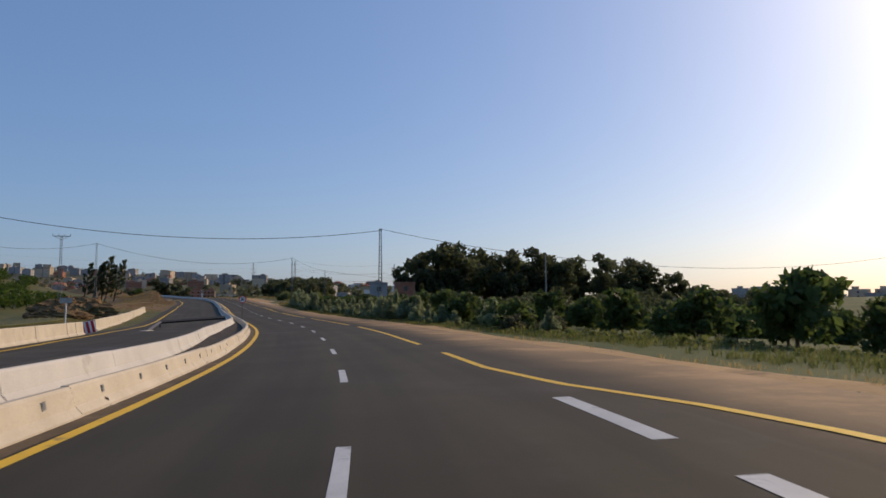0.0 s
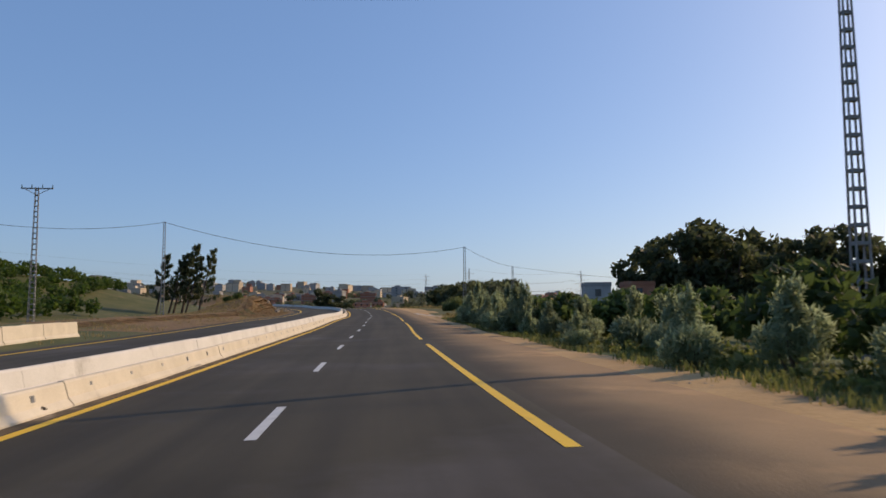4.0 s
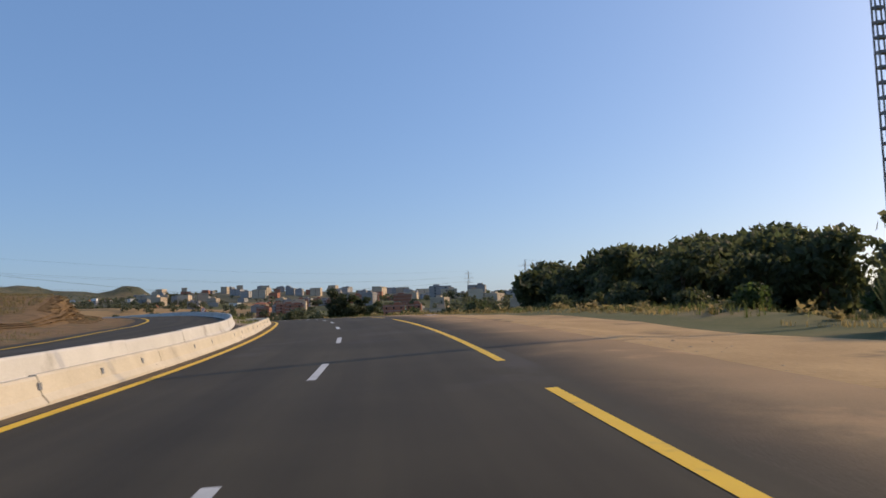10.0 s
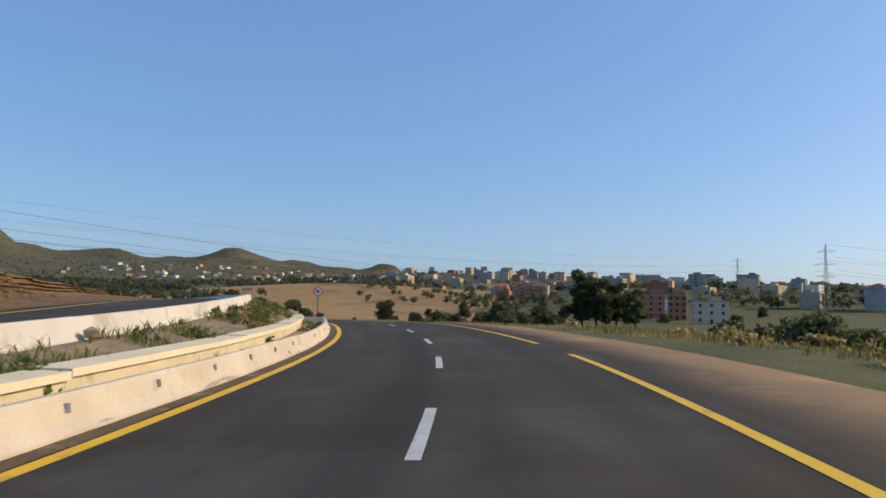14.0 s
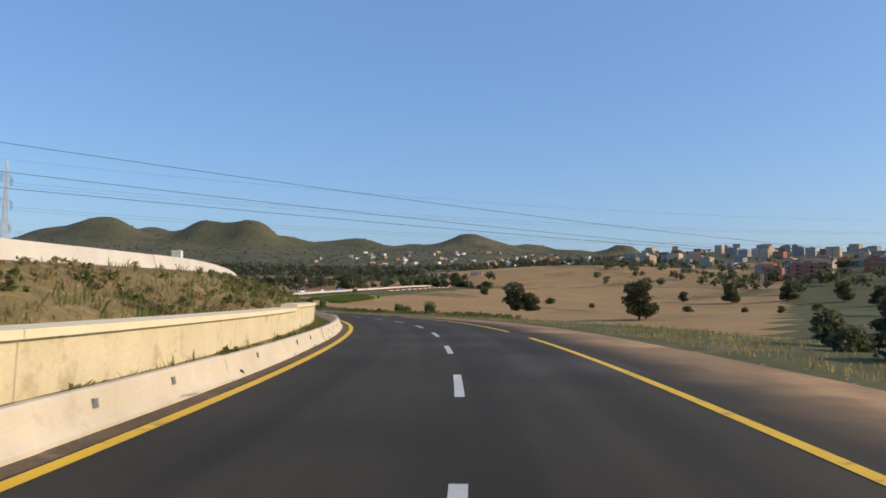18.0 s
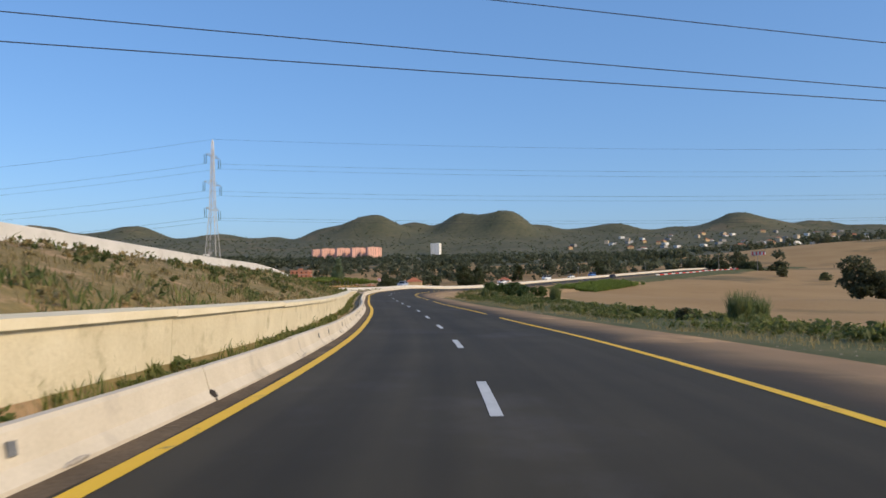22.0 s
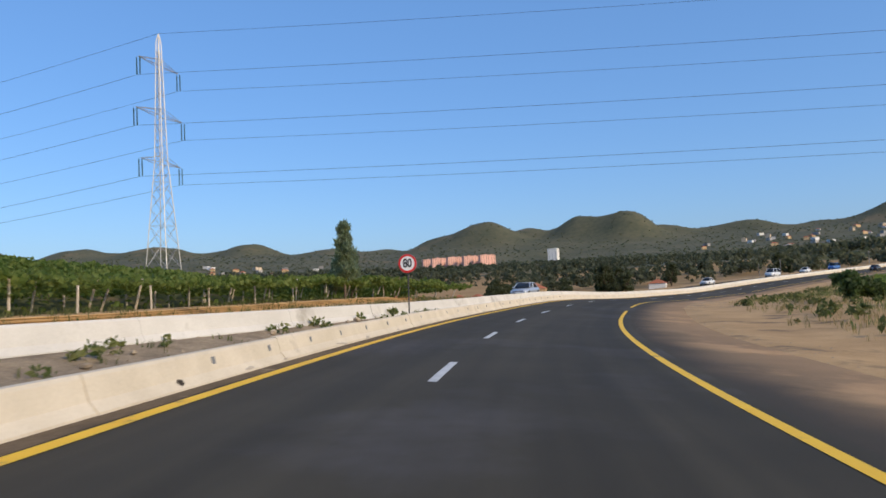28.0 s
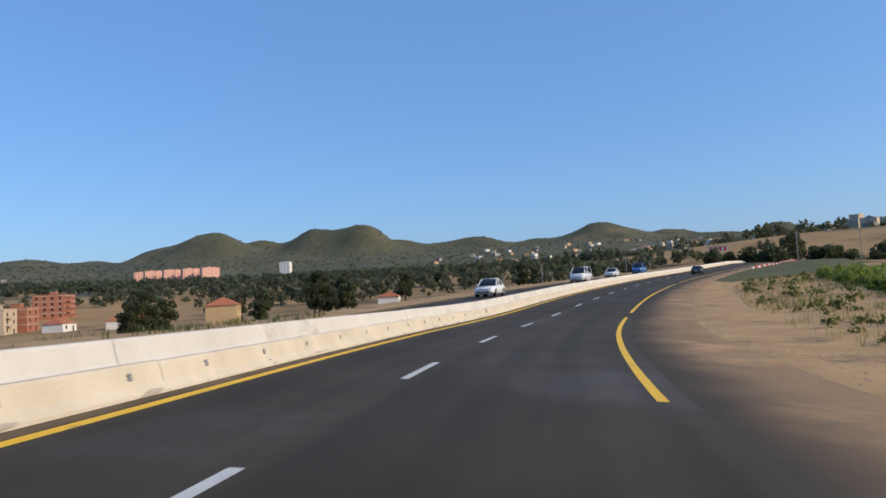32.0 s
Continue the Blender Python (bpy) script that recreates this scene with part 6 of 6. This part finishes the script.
grass("slope_grass", "dry yellow grass on the slope above the wall", between, 9000, (297, 470), slope_d, 0.15, 0.022, DRY_GRASS, 1, 4, 0.0, 1.6)
grass("slope_weeds", "green weeds along the top of the wall", between, 5200, (258, 480), lambda s, u: -2.45 + (keyed(SECOND_D, s) + 2.4) * u ** 1.3, 0.24, 0.04, GREEN_GRASS, 2, 4, 0.25, 1.4, 0.9)
grass("wall_foot_weeds", "weeds growing at the foot of the wall", between, 1500, (300, 492), lambda s, u: -1.25 - 0.62 * u ** 0.4, 0.26, 0.024, GREEN_GRASS, 3, 4, 0.1, 1.3)
grass("median_weeds", "weeds in the rubble between the barriers", between, 420, (240, 300), lambda s, u: -1.0 + (keyed(SECOND_D, s) + 1.1) * u, 0.26, 0.03, GREEN_GRASS, 4, 4, 0.25, 1.9)
grass("median_weeds", "weeds in the rubble past the wall", between, 260, (484, 530), lambda s, u: -1.0 + (keyed(SECOND_D, s) + 1.1) * u, 0.13, 0.03, GREEN_GRASS, 5, 4, 0.2, 1.9)
grass("verge_weeds", "tall green weeds along the edge of the shoulder", verge_right, 9000, (-20, 160), lambda s, u: 11.3 + 5.0 * u ** 1.3 + 2.4 * (1 - smoothstep(20, 60, s)), 0.22, 0.035, GREEN_GRASS, 6, 4, -0.4, 2.2)
grass("verge_grass", "dry yellow grass along the verge", verge_right, 1500, (-20, 175), lambda s, u: 11.0 + 2.0 * u, 0.14, 0.02, DRY_GRASS, 7, 4, 0.15, 1.9)
grass("bank_grass", "dry grass and weeds on the bank past the dirt", verge_right, 7000, (160, 300), lambda s, u: 13.0 + 5.0 * smoothstep(186, 200, s) * (1 - smoothstep(252, 266, s)) + 11 * u ** 1.2, 0.19, 0.03, DRY_GRASS, 8, 4, -0.1, 2.8)
grass("bank_weeds", "green weeds on the bank below the thicket", verge_right, 4000, (160, 300), lambda s, u: 13.5 + 5.0 * smoothstep(186, 200, s) * (1 - smoothstep(252, 266, s)) + 9 * u, 0.42, 0.04, GREEN_GRASS, 9, 4, 0.1, 3.1)
grass("field_grass", "dry grass along the edge of the falling verge", verge_right, 8000, (296, 496), lambda s, u: 10.9 + 9 * u ** 1.3, 0.17, 0.022, DRY_GRASS, 10, 4, -0.25, 2.6)
grass("field_weeds", "green weeds along the edge of the falling verge", verge_right, 3200, (300, 500), lambda s, u: 12.6 + 9 * u, 0.24, 0.03, GREEN_GRASS, 11, 4, 0.35, 3.0)
grass("turnout_grass", "dry grass clumps behind the sandy turnout", verge_right, 5200, (492, 700), lambda s, u: 13.5 + 12 * u, 0.34, 0.03, DRY_GRASS, 12, 4, 0.0, 3.0)
grass("turnout_weeds", "green weeds behind the sandy turnout", verge_right, 3600, (500, 700), lambda s, u: 14.5 + 10 * u, 0.4, 0.04, GREEN_GRASS, 13, 4, 0.35, 3.2)


def left_d(s, u):
    return keyed(SECOND_D, s) - 9.4 - 9.5 * u


grass("left_grass", "dry grass beside the opposite carriageway", verge_left, 5200, (20, 240), left_d, 0.2, 0.03, DRY_GRASS, 14, 4, 0.2, 3.0)
grass("left_weeds", "green weeds on the strip below the vineyard", verge_left, 5200, (440, 640), left_d, 0.34, 0.035, GREEN_GRASS, 15, 4, -0.1, 2.7)


def tufts(name, label, section, n, s_range, d_of, lo, hi, material, seed, bare=0.0, size=1.8, leaves=26):
    """Low leafy clumps, joined, over a swept stretch of ground."""
    rng = np.random.default_rng(seed)
    s = rng.uniform(*s_range, n)
    d = d_of(s, rng.uniform(0, 1, n))
    p = at(s, d)
    keep = wave(p[:, 0], p[:, 1], size, seed) + rng.uniform(-0.6, 0.6, n) > bare
    s, d = s[keep], d[keep]
    h = lay(section, s, d)
    p = at(s, d, np.nan_to_num(h))
    spots = [(*q, lo + (hi - lo) * rng.random() ** 1.7) for q, ok in zip(p, ~np.isnan(h)) if ok]
    form = lambda r: [(r.uniform(-0.4, 0.4), r.uniform(-0.4, 0.4), r.uniform(0.2, 0.6), 0.35, 0.35, 0.3) for _ in range(4)]
    return scatter(name, label, spots, form, leaves, 0.24, material, "weeds", 2.0)


tufts("slope_scrub", "low green scrub clumps on the dry slope", between, 1500, (280, 480), lambda s, u: -2.6 + (keyed(SECOND_D, s) + 2.8) * u, 0.15, 0.45, GREEN_GRASS, 21, 0.15, 1.5)
tufts("slope_tussocks", "straw coloured tussocks on the dry slope", between, 1500, (280, 480), lambda s, u: -2.6 + (keyed(SECOND_D, s) + 2.8) * u, 0.12, 0.34, DRY_GRASS, 22, 0.0, 1.2)
tufts("wall_foot_scrub", "leafy weeds at the foot of the wall", between, 1100, (330, 490), lambda s, u: -1.45 - 0.42 * u ** 0.5, 0.10, 0.36, GREEN_GRASS, 23, 0.0, 1.6)
tufts("verge_scrub", "dense green weeds along the falling verge", verge_right, 2000, (388, 505), lambda s, u: 12.6 + 0.9 * (1 - smoothstep(395, 420, s)) + 8.0 * u, 0.2, 0.62, GREEN_GRASS, 24, -0.1, 2.6)
tufts("verge_thicket", "dense green weeds beside the tamarisks", verge_right, 1100, (20, 160), lambda s, u: 12.4 + 4.5 * u + 2.0 * (1 - smoothstep(20, 60, s)), 0.2, 0.55, GREEN_GRASS, 25, -0.3, 2.2)
tufts("bank_scrub", "dry brush on the bank past the dirt", verge_right, 900, (176, 300), lambda s, u: 14 + 4.5 * smoothstep(186, 200, s) * (1 - smoothstep(252, 266, s)) + 10 * u, 0.3, 0.8, DRY_GRASS, 26, 0.0, 2.6)
tufts("turnout_scrub", "scattered weeds behind the sandy turnout", verge_right, 800, (500, 700), lambda s, u: 14 + 12 * u, 0.3, 0.8, GREEN_GRASS, 27, 0.1, 2.9)
tufts("median_scrub", "weeds between the barriers past the wall", between, 110, (486, 535), lambda s, u: -1.0 + (keyed(SECOND_D, s) + 1.1) * u, 0.12, 0.4, GREEN_GRASS, 28, 0.1, 1.7)
tufts("rubble_scrub", "weeds between the barriers before the wall", between, 150, (258, 300), lambda s, u: -1.0 + (keyed(SECOND_D, s) + 1.1) * u, 0.12, 0.45, GREEN_GRASS, 29, 0.1, 1.7)

STONE = mat("grey stone", (0.27, 0.215, 0.155), (0.46, 0.38, 0.28), 0.95, 3, 20, 0.6, piece=0.3)
stone_forms = []
for k in range(5):
    bm = bmesh.new()
    blob(bm, (0, 0, 0.3), 0.5, 40 + k, (1.0, 0.8, 0.6))
    me = bpy.data.meshes.new("stone")
    bm.to_mesh(me)
    bm.free()
    me.materials.append(STONE)
    stone_forms.append(me)


def stones(n, section, s_range, d_of, lo, hi, label, group, seed):
    rng = np.random.default_rng(seed)
    s = rng.uniform(*s_range, n)
    d = d_of(s, rng.uniform(0, 1, n))
    h = lay(section, s, d)
    p = at(s, d, np.nan_to_num(h))
    for i in range(n):
        if np.isnan(h[i]):
            continue
        ob = new("stone", stone_forms[i % 5])
        k = lo + (hi - lo) * rng.random() ** 2.5
        tagged(ob, label, "stone", group)
        ob.matrix_basis = pose(*p[i], 0, 0, rng.uniform(0, 360)) @ Matrix.Diagonal((k, k, k, 1))


stones(90, between, (242, 300), lambda s, u: -0.95 + (keyed(SECOND_D, s) + 1.05) * u, 0.08, 0.5, "broken grey stone in the rubble between barriers", "rubble stones", 1)
stones(70, between, (484, 545), lambda s, u: -0.95 + (keyed(SECOND_D, s) + 1.05) * u, 0.06, 0.35, "broken grey stone in the rubble past the wall", "rubble stones", 2)
stones(50, between, (300, 440), lambda s, u: keyed(SECOND_D, s) + 0.2 + 0.7 * u, 0.08, 0.4, "grey stone under the upper barrier", "slope stones", 3)
stones(30, verge_left, (198, 216), lambda s, u: keyed(SECOND_D, s) - 9.6 - 6 * u, 0.2, 1.0, "grey block of rubble at the cut's end", "rubble heap", 5)


def pebbles(name, label, n, section, s_range, d_of, lo, hi, seed, material=None, category="gravel"):
    rng = np.random.default_rng(seed)
    s = rng.uniform(*s_range, n)
    d = d_of(s, rng.uniform(0, 1, n))
    h = lay(section, s, d)
    ok = ~np.isnan(h)
    p = at(s[ok], d[ok], h[ok])
    n = len(p)
    form = np.array([(1, 0, 0), (0, 1, 0), (-1, 0, 0), (0, -1, 0), (0, 0, 0.4)])
    k = (lo + (hi - lo) * rng.random(n) ** 3)[:, None, None]
    v = p[:, None, :] + form[None] * k * rng.uniform(0.6, 1.3, (n, 5, 1))
    fs = []
    for i in range(n):
        a = 5 * i
        fs += [(a, a + 1, a + 4), (a + 1, a + 2, a + 4), (a + 2, a + 3, a + 4), (a + 3, a, a + 4)]
    return tagged(new(name, mesh(name, v.reshape(-1, 3), fs, material or STONE)), label, category, kind="stuff")


pebbles("gravel", "loose gravel along the edge of the sandy turnout", 6000, verge_right, (560, 660), lambda s, u: 9.6 + 3.5 * u ** 1.4, 0.015, 0.06, 1)
pebbles("gravel", "loose gravel along the edge of the shoulder", 5000, verge_right, (-20, 560), lambda s, u: 9.5 + 2.5 * u ** 1.6, 0.015, 0.06, 2)
pebbles("rubble_crumbs", "small rubble between the barriers", 6000, between, (236, 545), lambda s, u: np.where((s > 256) & (s < 491), -0.85 - 0.95 * u, -0.9 + (keyed(SECOND_D, s) + 1.0) * u), 0.02, 0.10, 3)

pebbles("earth_clods", "loose brown clods on the earth cut and at its foot", 5000, verge_left, (172, 216), lambda s, u: keyed(SECOND_D, s) - keyed(CUT_D, s) + 1.6 - 4.2 * u, 0.08, 0.5, 4, CUT, "earth")
pebbles("earth_clods", "loose brown clods on the earth cut and at its foot", 4000, verge_left, (262, 306), lambda s, u: keyed(SECOND_D, s) - keyed(CUT_D, s) + 1.6 - 4.2 * u, 0.08, 0.45, 5, CUT, "earth")
grass("cut_grass", "dry grass on top of the earth cut", verge_left, 3800, (172, 306), lambda s, u: keyed(SECOND_D, s) - keyed(CUT_D, s) - 3.0 - 6 * u, 0.3, 0.04, DRY_GRASS, 16, 4, -0.3, 2.4)

# dried white lime patches on the dirt
LIME = mat("dried white lime", (0.38, 0.34, 0.30), (0.54, 0.49, 0.44), 0.7, 1.5, 12, 0.3, stain=(0.30, 0.20, 0.11), stain_scale=1.4, stain_at=0.52)
for s, d, w, l in ((186, 11.6, 1.0, 2.6), (189.5, 11.0, 0.7, 2.4), (193, 10.8, 0.6, 2.2), (184, 13.0, 0.7, 1.6), (242, 10.6, 0.5, 2.0), (191, 12.6, 0.5, 1.6)):
    rng = np.random.default_rng(int(s))
    a = np.linspace(0, 2 * math.pi, 40, endpoint=False)
    k = 1 + 0.35 * np.sin(3 * a + rng.uniform(0, 6)) + 0.25 * np.sin(7 * a + rng.uniform(0, 6)) + rng.uniform(-0.12, 0.12, 40)
    ss, dd = s + l * k * np.cos(a), d + w * k * np.sin(a)
    h = np.nan_to_num(lay(verge_right, ss, dd)) + 0.012
    ring = at(ss, dd, h)
    mid = at(np.array([s]), np.array([d]), np.nan_to_num(lay(verge_right, np.array([s]), np.array([d]))) + 0.03)
    vs = np.concatenate([ring, mid])
    ob = new("lime_patch", mesh("lime_patch", vs, [(i, (i + 1) % 40, 40) for i in range(40)], LIME))
    tagged(ob, "dried white lime patch on the dirt verge", "spill", "lime patches")
# dirt heaps beside the opposite carriageway
for i, (s, d, r, h) in enumerate(((92, -16.5, 3.4, 1.3), (99, -19, 4.2, 1.7), (107, -18.5, 3.8, 1.5), (114, -20, 4.0, 1.4), (84, -18, 3.0, 1.0), (206, -17.5, 2.6, 0.8))):
    x, y = spot(s, d)
    bm = bmesh.new()
    g = bmesh.ops.create_uvsphere(bm, u_segments=44, v_segments=22, radius=1.0)
    rr = random.Random(60 + i)
    for v in g["verts"]:
        k = 1 + 0.22 * math.sin(3.1 * v.co.x + i) * math.cos(4.3 * v.co.y + i) + 0.12 * math.sin(9.1 * v.co.x + 2 * i) * math.cos(8.3 * v.co.y) + rr.uniform(-0.13, 0.13)
        v.co = Vector((v.co.x * r * k, v.co.y * r * 0.8 * k, v.co.z * h * k))
    ob = tagged(part("earth_mound", bm, CUT if i != 5 else RUBBLE, None, "", False), "heap of brown dirt beside the road" if i != 5 else "heap of grey rubble beside the road", "dirt heap", "dirt heaps")
    ob.matrix_basis = pose(x, y, down(x, y) - 0.05, 0, 0, 40 * i)

# ---------------------------------------------------------------- vehicles
TYRE = mat("black rubber", (0.014, 0.014, 0.015), (0.03, 0.03, 0.03), 0.85, 20, 60)
RIM = mat("alloy rim", (0.35, 0.35, 0.36), (0.5, 0.5, 0.5), 0.35, 10, 40, metal=0.8)
CAR_GLASS = mat("tinted car glass", (0.012, 0.014, 0.016), (0.02, 0.022, 0.025), 0.06, 4, 20)
LAMP = mat("clear headlamp", (0.70, 0.71, 0.72), (0.82, 0.82, 0.82), 0.15, 10, 40)
TAIL = mat("red tail lamp", (0.35, 0.01, 0.01), (0.45, 0.02, 0.02), 0.2, 10, 40)
TRIM = mat("black plastic trim", (0.02, 0.02, 0.021), (0.035, 0.035, 0.035), 0.6, 20, 60)


def paint(name, c, metal=0.0):
    m = mat(name, c, tuple(min(1, x * 1.06) for x in c), 0.28, 6, 60, 0.0, metal=metal)
    m.node_tree.nodes["Principled BSDF"].inputs["Coat Weight"].default_value = 0.6
    return m


def loft(sections, material, name, parent):
    """A smooth shell through rings of points."""
    bm = bmesh.new()
    rings = [[bm.verts.new(p) for p in r] for r in sections]
    k = len(rings[0])
    for a, b in zip(rings[:-1], rings[1:]):
        for j in range(k):
            bm.faces.new((a[j], a[(j + 1) % k], b[(j + 1) % k], b[j]))
    bm.faces.new(rings[0][::-1])
    bm.faces.new(rings[-1])
    return part(name, bm, material, parent, "", True)


def car(colour, label, s, d, toward, long=4.6, wide=1.78, tall=1.46, van=False, name="car", dz=0.0):
    """Body and cabin lofted along the length (front at +y), glass, wheels, lamps, mirrors, bumper, plate."""
    ob = new(name)
    tagged(ob, label, "truck" if name == "truck" else ("van" if van else "car"), "cars on the road")
    hl, w = long / 2, wide / 2

    def ring(y, hw, z0, z1, r=0.12):
        return [(-hw + r, y, z0), (hw - r, y, z0), (hw, y, z0 + r), (hw, y, z1 - r), (hw - r, y, z1), (-hw + r, y, z1), (-hw, y, z1 - r), (-hw, y, z0 + r)]
    belt = 0.92 if not van else 1.15
    nose = 0.72 if not van else 1.05
    loft([ring(-hl, w * 0.84, 0.34, belt - 0.08), ring(-hl + 0.12, w * 0.95, 0.24, belt), ring(-hl + 0.7, w, 0.20, belt + 0.02), ring(0, w, 0.20, belt), ring(hl - 1.3, w, 0.20, belt - 0.03), ring(hl - 0.6, w * 0.98, 0.22, nose + 0.08), ring(hl - 0.12, w * 0.90, 0.26, nose - 0.04), ring(hl, w * 0.78, 0.34, nose - 0.16)], colour, "body", ob)
    back, front, rb, rf = (-hl + 0.55, hl - 1.25, -hl + 1.3, hl - 2.0) if not van else (-hl + 0.1, hl - 0.75, -hl + 0.25, hl - 1.45)
    loft([ring(back, w * 0.86, belt - 0.06, belt + 0.03, 0.03), ring(rb, w * 0.74, belt - 0.06, tall - 0.03, 0.09), ring((rb + rf) / 2, w * 0.76, belt - 0.06, tall, 0.10), ring(rf, w * 0.75, belt - 0.06, tall - 0.03, 0.09), ring(front, w * 0.88, belt - 0.06, belt + 0.02, 0.03)], CAR_GLASS, "glasshouse", ob)
    loft([ring(rb - 0.05, w * 0.72, tall - 0.06, tall - 0.01, 0.02), ring((rb + rf) / 2, w * 0.745, tall - 0.05, tall + 0.015, 0.02), ring(rf + 0.05, w * 0.72, tall - 0.06, tall - 0.01, 0.02)], colour, "roof", ob)
    for sx in (-1, 1):
        for a, b, c in ((back, rb, 0), (front, rf, 0), ((rb + rf) / 2, (rb + rf) / 2, 1)):
            bm = bmesh.new()
            rod(bm, (sx * w * (0.90 if not c else 0.86), a, belt), (sx * w * 0.755, b, tall - 0.03), 0.045, 0.04, 5)
            part("pillar", bm, colour, ob)
        bm = bmesh.new()
        box(bm, (0.20, 0.09, 0.13), pose(sx * (w + 0.07), front - 0.25, belt + 0.08), 0.03)
        part("mirror", bm, colour, ob)
        bm = bmesh.new()
        blob(bm, (sx * w * 0.68, hl - 0.13, nose - 0.12), 0.16, 3, (1.0, 0.6, 0.5), 2)
        part("headlight", bm, LAMP, ob)
        bm = bmesh.new()
        box(bm, (0.3, 0.06, 0.16), pose(sx * w * 0.70, -hl + 0.03, belt - 0.2), 0.02)
        part("tail_light", bm, TAIL, ob)
        for y in (-hl + 0.85, hl - 0.88):
            bm = bmesh.new()
            rod(bm, (sx * (w - 0.20), y, 0.32), (sx * (w + 0.012), y, 0.32), 0.32, None, 24)
            wheel = part("wheel", bm, TYRE, ob)
            bm = bmesh.new()
            rod(bm, (sx * (w - 0.02), y, 0.32), (sx * (w + 0.022), y, 0.32), 0.21, 0.19, 16)
            part("rim", bm, RIM, wheel)
    for z, hh in ((0.42, 0.16), (0.60, 0.08)):
        bm = bmesh.new()
        box(bm, (wide * 0.62, 0.06, hh), pose(0, hl - 0.03, z), 0.02)
        part("grille", bm, TRIM, ob)
    bm = bmesh.new()
    box(bm, (0.5, 0.02, 0.11), pose(0, hl + 0.012, 0.5))
    part("plate", bm, WHITE, ob, "blank white plate")
    bm = bmesh.new()
    box(bm, (0.5, 0.02, 0.11), pose(0, -hl - 0.006, 0.6))
    part("plate", bm, WHITE, ob, "blank white plate")
    x, y = spot(s, d)
    p = at(s, d)
    ob.matrix_basis = pose(x, y, down(x, y) + 0.005 + dz, 0, 0, heading(s) + (180 if toward else 0))
    return ob


car(paint("silver paint", (0.50, 0.53, 0.57), 0.5), "silver four-door car on the opposite carriageway", 578, -6.3, True, 4.75, 1.84, 1.47)
car(paint("blue paint", (0.05, 0.14, 0.38)), "blue van on the opposite carriageway", 735, -5.5, True, 4.6, 1.85, 1.95, True, "van")
car(paint("white paint", (0.72, 0.72, 0.71)), "white hatchback on the opposite carriageway", 656, -5.6, True, 4.1, 1.7, 1.5)
car(paint("white paint", (0.72, 0.72, 0.71)), "white light truck on the opposite carriageway", 692, -5.0, True, 5.2, 1.9, 2.0, True, "truck")
car(paint("white paint", (0.72, 0.72, 0.71)), "small white car on the opposite carriageway", 716, -6.0, True, 4.0, 1.7, 1.48)
car(paint("dark paint", (0.02, 0.02, 0.024)), "dark car far ahead on the carriageway", 735, 4.6, False, 4.3, 1.75, 1.45)
